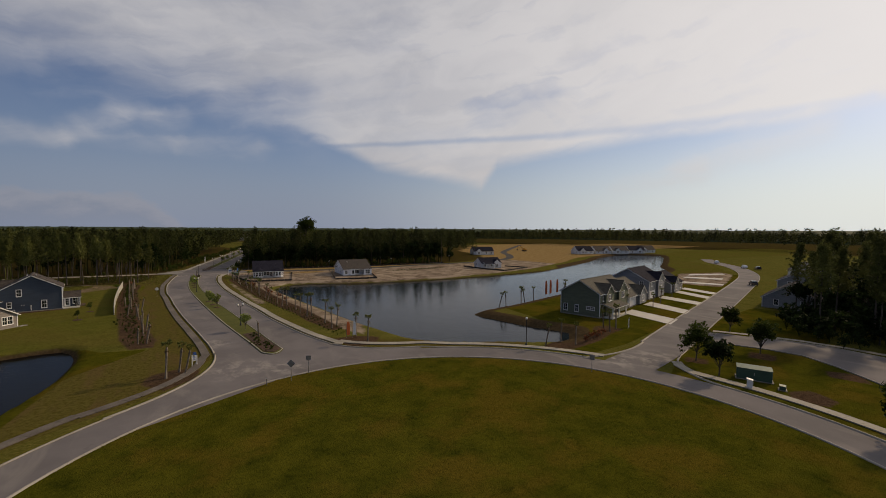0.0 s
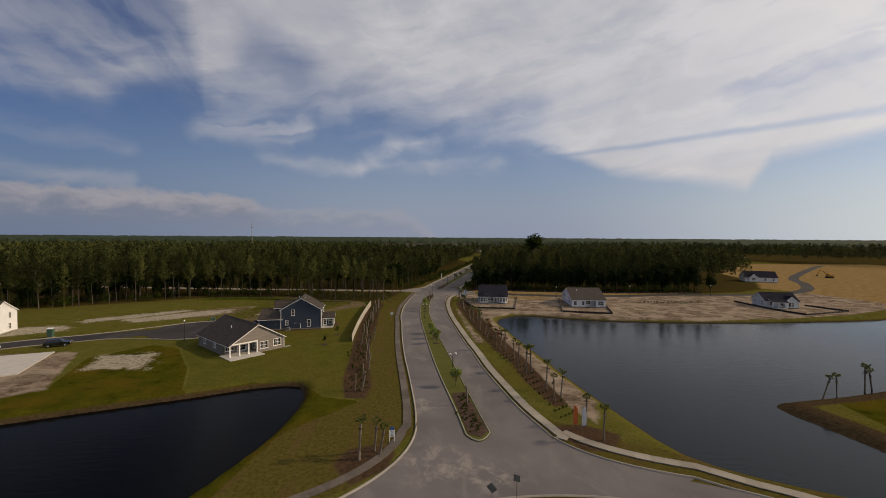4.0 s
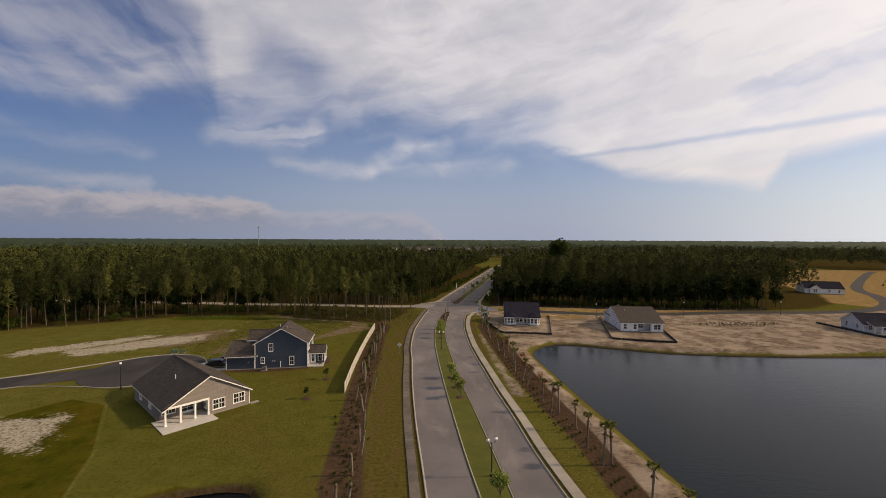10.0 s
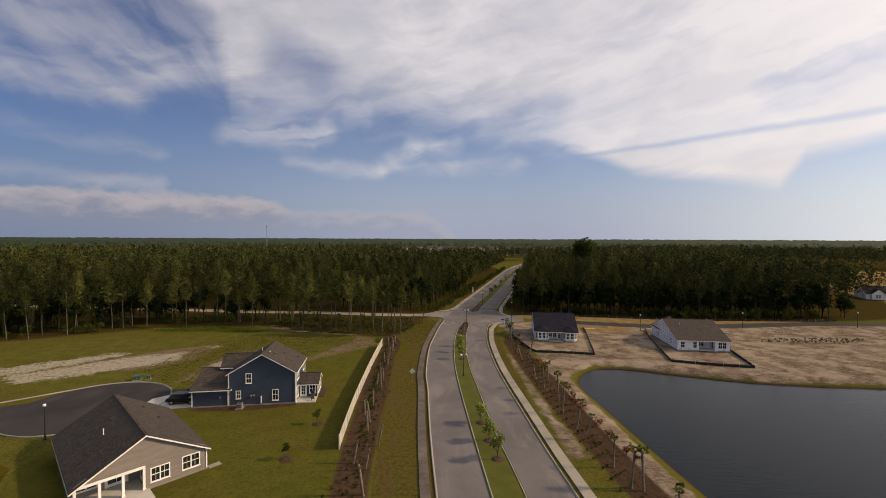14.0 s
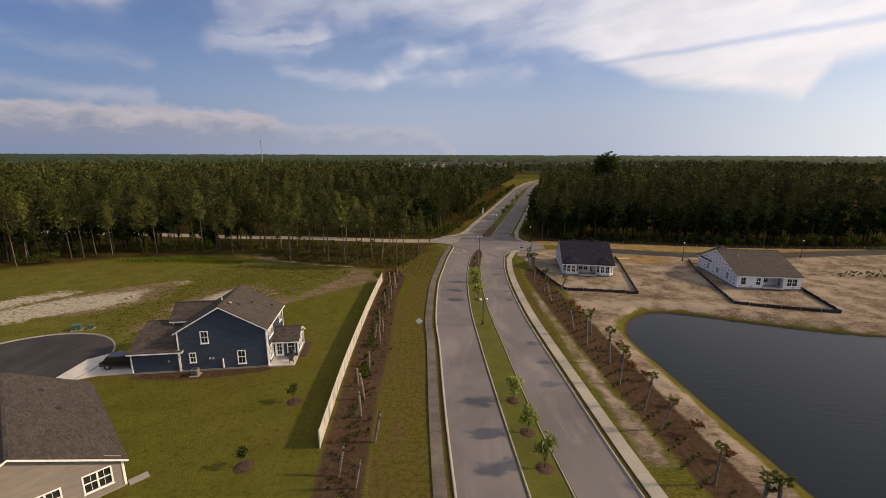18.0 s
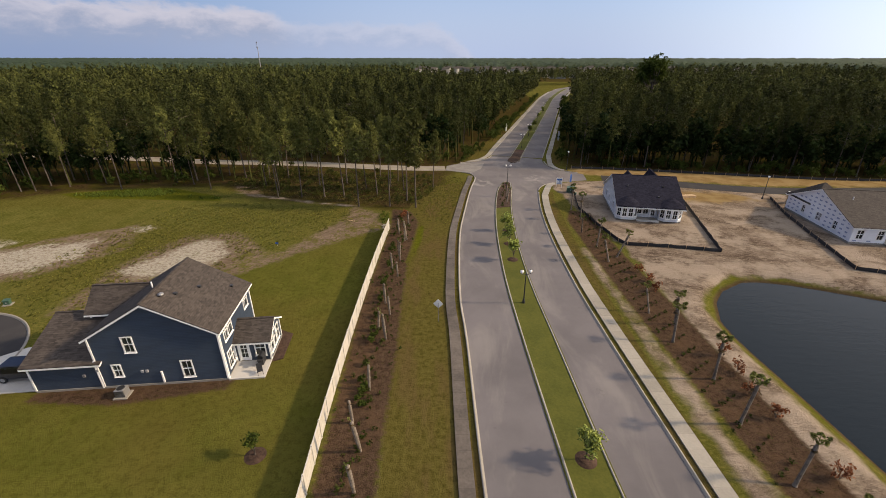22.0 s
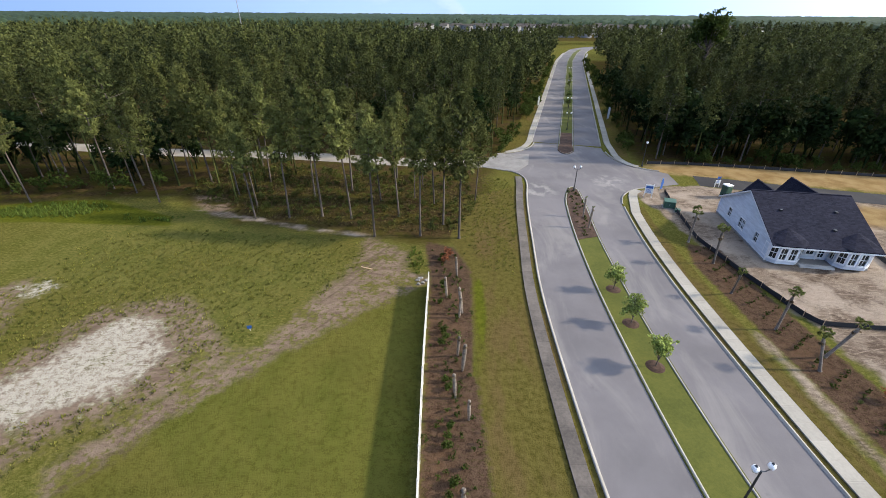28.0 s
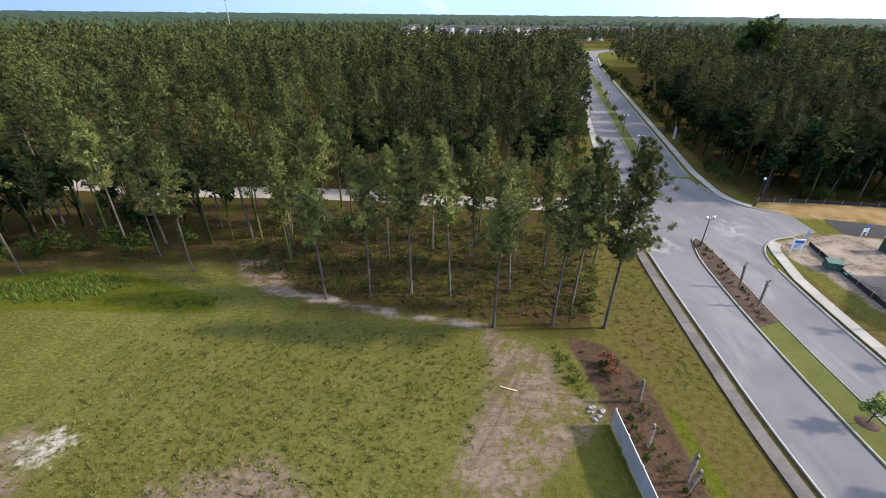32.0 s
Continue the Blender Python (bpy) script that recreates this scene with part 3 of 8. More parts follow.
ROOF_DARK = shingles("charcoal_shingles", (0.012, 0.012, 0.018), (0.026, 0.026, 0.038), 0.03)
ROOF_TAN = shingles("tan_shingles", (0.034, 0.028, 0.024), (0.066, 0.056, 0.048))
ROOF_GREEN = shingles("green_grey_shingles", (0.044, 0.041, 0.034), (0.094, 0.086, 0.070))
SIGN_WHITE = surface("sign_face", (0.62, 0.62, 0.60), (0.74, 0.74, 0.72), rough=0.4)
SIGN_BLUE = surface("sign_blue", (0.030, 0.085, 0.26), (0.045, 0.11, 0.32), rough=0.45)
ORANGE = surface("orange_banner", (0.55, 0.12, 0.03), (0.70, 0.17, 0.05), rough=0.7)
UTILITY_GREEN = surface("utility_green", (0.030, 0.070, 0.048), (0.045, 0.095, 0.065), rough=0.5)
YELLOW_STEEL = surface("digger_yellow", (0.42, 0.20, 0.02), (0.55, 0.28, 0.03), rough=0.5)
TIMBER = surface("pale_timber", (0.33, 0.22, 0.12), (0.48, 0.34, 0.20), rough=0.85)
CAR_BLACK = surface("black_car_paint", (0.006, 0.007, 0.009), (0.012, 0.013, 0.016), rough=0.12, spec=0.6)
CAR_RED = surface("dark_red_car_paint", (0.060, 0.010, 0.010), (0.090, 0.016, 0.014), rough=0.15, spec=0.6)
CAR_WHITE = surface("white_car_paint", (0.60, 0.60, 0.60), (0.70, 0.70, 0.70), rough=0.2, spec=0.5)
RUBBER = surface("rubber", (0.012, 0.012, 0.012), (0.025, 0.025, 0.025), rough=0.85)
SILT = surface("black_silt_fabric", (0.014, 0.014, 0.016), (0.035, 0.034, 0.034), rough=0.9, each=0.2)
TOWN_WALL = surface("far_walls", (0.20, 0.192, 0.182), (0.33, 0.32, 0.31), scale=0.05, rough=0.8, islands=0.25)
WRAP = surface("house_wrap", (0.62, 0.63, 0.66), (0.74, 0.75, 0.77), rough=0.6)
WRAP_MARK = surface("house_wrap_print", (0.20, 0.24, 0.34), (0.26, 0.30, 0.42), rough=0.6)

# ---------------------------------------------------------------- mesh helpers
def mesh_of(name, verts, faces, mat, smooth=False):
    me = bpy.data.meshes.new(name)
    verts = np.asarray(verts, np.float32).reshape(-1, 3)
    if isinstance(faces, np.ndarray):
        n, w = faces.shape
        me.vertices.add(len(verts))
        me.vertices.foreach_set("co", verts.ravel())
        me.loops.add(n * w)
        me.loops.foreach_set("vertex_index", faces.astype(np.int32).ravel())
        me.polygons.add(n)
        me.polygons.foreach_set("loop_start", np.arange(0, n * w, w, dtype=np.int32))
        me.update(calc_edges=True)
    else:
        me.from_pydata(verts.tolist(), [], faces)
        me.update()
    if smooth:
        me.polygons.foreach_set("use_smooth", np.ones(len(me.polygons), bool))
    me.materials.append(mat)
    return me


def part(name, bm, material_, parent=None, label=""):
    """Links a bmesh or mesh as one mesh object under a thing or part."""
    if isinstance(bm, bmesh.types.BMesh):
        me = bpy.data.meshes.new(name)
        bm.to_mesh(me)
        bm.free()
        me.materials.append(material_)
    else:
        me = bm
    ob = new(name, me)
    ob.parent = parent
    return tagged(ob, label)


def thing(name, label, category, at=(0, 0, 0), turn=0.0, group="", kind=""):
    ob = new(name)
    ob.empty_display_size = 0.3
    ob.matrix_basis = pose(*at, 0, 0, turn)
    return tagged(ob, label, category, group, kind)


def box(bm, x0, x1, y0, y1, z0, z1, bevel=0.0):
    geom = bmesh.ops.create_cube(bm, size=1.0, matrix=Matrix.Translation(((x0 + x1) / 2, (y0 + y1) / 2, (z0 + z1) / 2)) @ Matrix.Diagonal((x1 - x0, y1 - y0, z1 - z0, 1)))
    if bevel:
        edges = {e for v in geom["verts"] for e in v.link_edges}
        bmesh.ops.bevel(bm, geom=list(edges), offset=bevel, segments=1, affect="EDGES")
    return bm


def boxed(*args, bevel=0.0):
    return box(bmesh.new(), *args, bevel=bevel)


def prism(points, z0, z1):
    """An upright prism over a plan outline."""
    bm = bmesh.new()
    low = [bm.verts.new((x, y, z0)) for x, y in points]
    high = [bm.verts.new((x, y, z1)) for x, y in points]
    bm.faces.new(high)
    bm.faces.new(low[::-1])
    for i in range(len(points)):
        j = (i + 1) % len(points)
        bm.faces.new((low[i], low[j], high[j], high[i]))
    bmesh.ops.recalc_face_normals(bm, faces=bm.faces)
    return bm


def tube(bm, pts, radii, sides=8, cap=True):
    """A tube through points with a radius at each."""
    pts = [Vector(p) for p in pts]
    rings = []
    for i, p in enumerate(pts):
        d = (pts[min(i + 1, len(pts) - 1)] - pts[max(i - 1, 0)]).normalized()
        a = d.orthogonal().normalized()
        b = d.cross(a)
        rings.append([bm.verts.new(p + radii[i] * (math.cos(s) * a + math.sin(s) * b)) for s in (2 * math.pi * n / sides for n in range(sides))])
    for r0, r1 in zip(rings, rings[1:]):
        for n in range(sides):
            m = (n + 1) % sides
            bm.faces.new((r0[n], r0[m], r1[m], r1[n]))
    if cap:
        bm.faces.new(rings[-1])
        bm.faces.new(rings[0][::-1])
    bmesh.ops.recalc_face_normals(bm, faces=bm.faces)
    return bm


def ball(bm, at, r, flat=1.0, seg=10):
    bmesh.ops.create_uvsphere(bm, u_segments=seg, v_segments=max(5, seg // 2 + 1), radius=r, matrix=Matrix.Translation(at) @ Matrix.Diagonal((1, 1, flat, 1)))
    return bm


# ---------------------------------------------------------------- plan
def curve(points, step=2.0, closed=False):
    """A smooth line (Catmull-Rom) through plan points, resampled."""
    p = np.array(points, float)
    n = len(p)
    out = []
    for i in range(n if closed else n - 1):
        if closed:
            a, b, c, d = p[(i - 1) % n], p[i], p[(i + 1) % n], p[(i + 2) % n]
        else:
            b, c = p[i], p[i + 1]
            a = p[i - 1] if i else 2 * b - c
            d = p[i + 2] if i + 2 < n else 2 * c - b
        m = max(1, int(np.hypot(*(c - b)) / step))
        for s in np.arange(m) / m:
            out.append(0.5 * (2 * b + (c - a) * s + (2 * a - 5 * b + 4 * c - d) * s**2 + (3 * b - a - 3 * c + d) * s**3))
    if not closed:
        out.append(p[-1])
    return np.array(out)


def shifted(line, d):
    """A line moved sideways, d metres to its right."""
    t = np.gradient(line, axis=0)
    t /= np.linalg.norm(t, axis=1)[:, None] + 1e-9
    return line + d * np.stack([t[:, 1], -t[:, 0]], 1)


def inside_of(poly, pts):
    """Metres inside (positive) or outside a plan outline."""
    poly, pts = np.asarray(poly, float), np.asarray(pts, float)
    best = np.full(len(pts), 1e9)
    odd = np.zeros(len(pts), bool)
    for a, b in zip(poly, np.roll(poly, -1, 0)):
        d = b - a
        s = np.clip(((pts - a) @ d) / (d @ d + 1e-9), 0, 1)
        best = np.minimum(best, np.hypot(*(pts - a - s[:, None] * d).T))
        up = (a[1] > pts[:, 1]) != (b[1] > pts[:, 1])
        with np.errstate(divide="ignore", invalid="ignore"):
            cross = (b[0] - a[0]) * (pts[:, 1] - a[1]) / (b[1] - a[1]) + a[0]
        odd ^= up & (pts[:, 0] < cross)
    return np.where(odd, best, -best)


POND_EAST = curve([(61, 5), (65, 7.6), (71, 7.0), (82, 2.5), (97, -2.0), (127, -4.5), (160, -3), (185, 0), (204, 7), (257, 29), (300, 52), (345, 66), (366, 52), (352, 34), (300, 4), (262, -16), (238, -33),
                   (200, -45), (150, -54), (128, -59), (106, -64.6), (95, -66.6), (89.2, -68.6), (90, -75), (92, -86), (94.6, -93), (91, -96.2), (85, -96.3), (78, -91.5), (71, -87.4), (66, -82.5), (64, -74), (61.6, -58),
                   (60.0, -40.7), (58.8, -28.6), (57.7, -15.0), (57.0, -2.0)], 3.0, closed=True)
POND_WEST = curve([(-69.6, -88.3), (-44.7, -78.2), (-27.8, -73.1), (-16.5, -68.1), (-2.9, -62.2), (5.6, -58.1), (12.7, -57.5), (15.4, -64.0), (15.4, -72.5), (13.5, -83.0), (7.1, -97.9), (-8.4, -108.2), (-40.0, -119.5), (-79.8, -114.0)], 3.0, closed=True)
RING, RING_IN, RING_OUT = (46.6, -125.8), 34.1, 39.4
L0 = curve([(36.2, 73.2), (31.9, 62.0), (29.4, 50.0), (27.7, 33.0), (26.8, 20.0), (26.9, 1.8), (27.7, -8.2), (28.8, -25.4), (30.2, -41.7), (31.8, -56.1), (33.1, -68.7), (33.5, -75.6)])
L1 = curve([(36.7, 53.3), (35.2, 48.8), (34.3, 43.0), (33.4, 34.0), (32.8, 24.0), (32.6, 14.0), (32.7, 4.0), (33.2, -6.3), (33.9, -17.4), (35.2, -34.9), (36.7, -52.2), (38.0, -63.7), (38.9, -71.4), (39.6, -78.7)])
R0 = curve([(38.5, 52.6), (37.9, 45.0), (36.9, 36.0), (36.3, 26.0), (36.0, 15.0), (36.2, 3.5), (36.9, -7.4), (38.0, -24.5), (39.1, -34.9), (40.2, -46.4), (41.1, -56.9), (42.3, -70.3), (43.1, -78.2)])
R1 = curve([(45.0, 53.4), (43.6, 45.8), (42.2, 34.5), (41.5, 22.0), (41.5, 6.3), (42.0, -4.6), (42.9, -17.7), (43.8, -30.2), (44.8, -40.6), (45.6, -51.2), (46.9, -61.6), (48.4, -71.2), (50.6, -80.0)])
CENTRE_N = curve([(39.3, 66.5), (43.0, 82), (48.1, 103), (60.4, 153.8), (74.8, 213.5), (90.5, 278), (100.0, 311), (113.5, 355), (130.0, 396), (152.0, 421), (185.0, 440)], 4.0)
CROSS_W = curve([(31.0, 68.4), (22.5, 66.8), (11.5, 66.6), (0.0, 68.0), (-12.0, 69.8), (-25.5, 70.9), (-45.0, 71.6), (-64.0, 74.2), (-135.9, 82.1), (-235.2, 99.7)], 4.0)
CROSS_E = curve([(38.7, 60.6), (49.9, 60.0), (61.1, 58.4), (75.9, 53.8), (96.2, 49.1), (123.2, 50.2), (149.6, 53.6), (180.7, 53.6), (205.7, 59.6), (228.5, 74.0), (250.5, 99.2), (281.8, 140.2), (388.0, 236.0), (420.0, 262.0)], 4.0)
SIDE = curve([(79.7, -114.0), (93.0, -111.6), (104.0, -108.6), (122.0, -103.4), (156.0, -94.0), (205.0, -79.9), (237.0, -69.6), (263.0, -57.6), (290.0, -40.5), (315.0, -19.5), (340.0, -4.3)], 4.0)
CUL = curve([(-148.6, -61.2), (-109.0, -50.5), (-71.2, -38.7), (-56.2, -29.6), (-44.0, -22.9), (-32.2, -16.9)], 3.0)
CUL_ROUND = ((-27.2, -16.4), 10.9)

LAWN = [(14.3, 23.2), (8.7, 18.6), (3.0, 12.7), (-1.8, 7.1), (-4.9, 3.1), (-9.4, -2.6), (-13.8, -7.6), (-15.6, -17.1), (-20.5, -28.5), (-20.1, -35.7), (-10.0, -50.6), (-4.3, -62.7), (4.7, -57.8), (12.5, -57.1), (18.3, -65.3), (21.3, -63.2), (21.6, -42.8), (17.0, -29.2), (14.4, 2.1)]
VERGE_W = np.r_[shifted(L0, -0.4)[8:], np.array([(27.9, -89.0), (19.3, -95.0), (12.4, -100.0), (16.1, -77.6), (24.7, -67.0), (25.5, -63.1), (22.6, -37.8), (20.8, -18.2), (20.3, -8.0), (19.2, 9.9), (19.2, 26.4), (16.6, 34.2), (19.0, 48.4)])]
VERGE_E = np.r_[shifted(R1, 0.3)[4:], np.array([(56.3, -87.7), (66.5, -91.4), (75.9, -99.2), (80.7, -95.2), (70.2, -85.4), (60.1, -81.7), (50.5, -73.1), (48.9, -56.8), (46.7, -39.6), (45.3, -18.8), (45.1, 1.3), (45.3, 20.8), (46.1, 40.0), (47.0, 46.7)])]
MULCH = [
    [(14.6, 24.6), (14.1, 28.5), (13.3, 33.4), (17.3, 31.8), (19.2, 26.4), (19.1, 11.8), (19.8, -0.6), (20.5, -10.0), (21.0, -22.3), (22.2, -37.9), (24.2, -52.4), (25.5, -61.1), (25.2, -66.2), (21.9, -65.8), (20.0, -57.4), (18.7, -42.8), (17.2, -29.2), (15.2, -2.9)],
    [(47.7, 34.2), (46.1, 28.5), (46.5, 15.0), (47.0, 1.3), (47.8, -10.8), (48.9, -24.7), (50.3, -37.7), (51.9, -49.2), (52.0, -58.7), (53.9, -70.1), (56.2, -69.1), (55.7, -56.8), (55.2, -42.6), (53.7, -28.5), (52.8, -10.9), (52.4, -2.9), (51.4, 11.0), (50.8, 22.7), (51.3, 32.3)],
    [(51.2, -76.6), (53.3, -82.9), (56.9, -83.4), (59.8, -79.2), (55.6, -75.9)],
    [(24.4, -85.4), (25.4, -81.9), (28.4, -80.8), (31.2, -82.6), (30.2, -86.6), (26.9, -89.2)],
    [(38.5, -64.6), (41.4, -63.8), (42.9, -78.2), (41.5, -79.5), (39.9, -78.7)],
    [(79.6, -99.8), (83.7, -103.4), (91.5, -102.4), (98.6, -100.0), (97.8, -98.2), (86.2, -97.8)], [(97.5, -96.2), (99.0, -100.0), (103.3, -99.3), (103.4, -95.7), (100.7, -94.6)], [(-2.4, -18.4), (6.5, -15.9), (6.3, -14.5), (-10.2, -17.0), (-10.3, -18.4)],
    [(88.9, -130.7), (91.2, -129.8), (93.9, -131.1), (92.4, -134.3), (89.3, -134.1)], [(102.4, -130.7), (105.3, -129.5), (107.0, -133.1), (103.3, -134.7)], [(92.5, -116.6), (95.2, -115.6), (96.6, -118.1), (94.0, -119.3)], [(103.1, -120.9), (107.0, -119.7), (108.2, -122.8), (104.3, -124.2)], [(84.5, -139.3), (86.9, -138.5), (87.3, -142.9), (84.4, -143.6)]]
SAND = [[(-21.5, 5.4), (-19.0, 10.4), (-17.0, 15.6), (-14.8, 17.5), (-11.6, 17.7), (-9.4, 15.0), (-6.6, 12.4), (-7.4, 9.4), (-8.4, 6.6), (-12.8, 4.0), (-17.0, 2.2)], [(-49.6, -8.7), (-38.0, 0.3), (-28.0, 8.5), (-31.0, 17.8), (-44.7, 10.6), (-57.4, -2.9)], [(-27.4, 19.2), (-24.6, 22.0), (-28.6, 23.2), (-31.5, 21.0)],
        [(-30.0, -51.9), (-16.9, -50.6), (-22.6, -37.7), (-34.6, -40.9)], [(-64.3, -9.5), (-49.6, 2.9), (-41.6, 14.9), (-47.6, 15.8), (-69.1, -1.5)], [(-77.5, -12.5), (-63.4, -9.5), (-59.7, -17.5), (-72.5, -26.5)]]
SOIL = [[(186.0, -62.0), (203.0, -56.0), (224.0, -47.0), (247.0, -54.0), (240.0, -62.0), (206.0, -74.0), (190.0, -79.0)], [(46.9, -32.1), (46.2, -18.8), (45.7, 5.2), (45.6, 16.9), (46.3, 15.0), (46.9, -2.7), (47.7, -18.8), (49.0, -32.1)], [(47.5, 52.4), (49.6, 33.3), (52.0, 22.7), (52.7, 9.1), (55.6, 0.2), (57.8, 3.2), (60.7, 6.3), (64.4, 8.7), (70.4, 8.1), (81.2, 3.5), (95.6, -1.1), (123.0, -3.5), (152.2, -1.7), (175.7, 3.2), (192.4, 9.7), (218.7, 21.9), (217.2, 61.1), (180.8, 50.9), (149.7, 50.8), (123.2, 47.4), (96.2, 46.2), (75.9, 51.0), (60.5, 55.6), (53.4, 55.0)],
        [(-22.2, 42.0), (-3.7, 36.1), (5.5, 34.2), (5.5, 35.0), (-4.6, 37.3), (-15.6, 41.1), (-23.1, 42.8)],
        [(-60.9, -37.3), (-55.9, -40.1), (-40.5, -38.0), (-27.4, -61.1), (-35.8, -68.5), (-69.2, -61.0)], [(52.3, 13.0), (53.9, 9.0), (55.8, 4.0), (55.7, -9.0), (56.6, -28.6), (58.1, -41.6), (59.4, -54.9), (61.3, -68.1), (57.9, -75.9), (55.8, -68.1), (55.3, -54.9), (54.6, -41.6), (53.4, -28.5), (52.4, -10.9)]]
YELLOW = [[(218.7, 21.9), (236.8, 30.5), (269.7, 50.4), (305.1, 61.5), (334.4, 54.5), (470.0, 120.0), (560.0, 110.0), (540.0, 250.0), (361.0, 285.0), (252.1, 169.7), (232.1, 111.0), (207.9, 78.4), (215.5, 61.1)], [(54.8, 63.6), (61.2, 61.2), (77.7, 56.6), (96.2, 52.6), (121.3, 53.0), (149.6, 56.4), (150.0, 60.5), (121.3, 59.6), (83.3, 65.6), (72.4, 67.4), (56.4, 68.4)],
          [(70.3, 49.2), (85.2, 46.6), (88.9, 42.1), (77.8, 39.5), (71.2, 42.5)]]
WOOD = [[(-295.6, 16.6), (-113.7, 9.4), (-57.5, 41.6), (-47.4, 44.3), (-27.6, 47.3), (-13.9, 38.2), (4.6, 34.6), (13.8, 32.4), (19.4, 34.1), (22.6, 46.4), (23.8, 57.6), (28.0, 76.0), (36.8, 104.0), (52.0, 165.0), (82.0, 290.0), (60.0, 420.0), (-300.0, 420.0)],
        [(54.0, 67.4), (59.0, 97.0), (73.0, 155.0), (104.0, 278.0), (360.0, 290.0), (245.2, 135.5), (212.7, 79.8), (183.7, 62.4), (156.5, 56.9), (121.3, 58.8), (84.2, 64.9)], [(131.7, -111.7), (144.3, -122.8), (232.9, -132.0), (229.6, -102.1), (163.0, -104.6)]]
BARE = [[(5.1, 35.6), (8.2, 32.6), (11.6, 30.5), (11.5, 26.7), (14.2, 25.0), (14.2, 23.3), (8.7, 18.7), (3.0, 12.8), (-1.8, 7.2), (-8.1, -1.1), (-9.5, 1.6), (-3.6, 9.4), (0.2, 13.5), (1.6, 17.4), (3.1, 22.2), (5.6, 27.9)], [(-21.7, 6.8), (-18.9, 17.9), (-11.1, 20.3), (-5.6, 16.1), (-1.9, 11.6), (-5.0, 6.6), (-10.9, 3.6), (-14.2, -3.5), (-20.3, -5.6)], [(-47.7, 7.2), (-39.6, 16.0), (-29.7, 23.1), (-24.4, 12.9), (-31.0, 2.6), (-41.9, 0.1)], [(-25.0, 47.6), (-20.8, 48.6), (-17.6, 43.8), (-14.6, 39.2), (-18.8, 40.4), (-22.4, 43.8)]]
LUSH = [[(-60.0, 40.0), (-47.0, 44.6), (-38.0, 45.6), (-32.4, 43.0), (-24.0, 39.6), (-22.4, 36.6), (-30.0, 36.8), (-42.0, 37.2), (-52.0, 36.4)], [(19.4, 25.4), (20.4, 24.0), (20.5, 17.6), (19.6, 9.8), (18.9, 9.9), (19.3, 17.7)]]


def terrain(x, y):
    """Height of the ground at plan points: level, with the two ponds let in."""
    pts = np.stack([x, y], 1)
    z = np.zeros(len(pts))
    for pond, start, steep in ((POND_EAST, -2.2, 0.44), (POND_WEST, -0.6, 0.9)):
        lo, hi = pond.min(0) - 8, pond.max(0) + 8
        near = ((pts > lo) & (pts < hi)).all(1)
        d = inside_of(pond, pts[near])
        z[near] += np.clip((start - d) * steep, -2.6, 0.0)
    return z


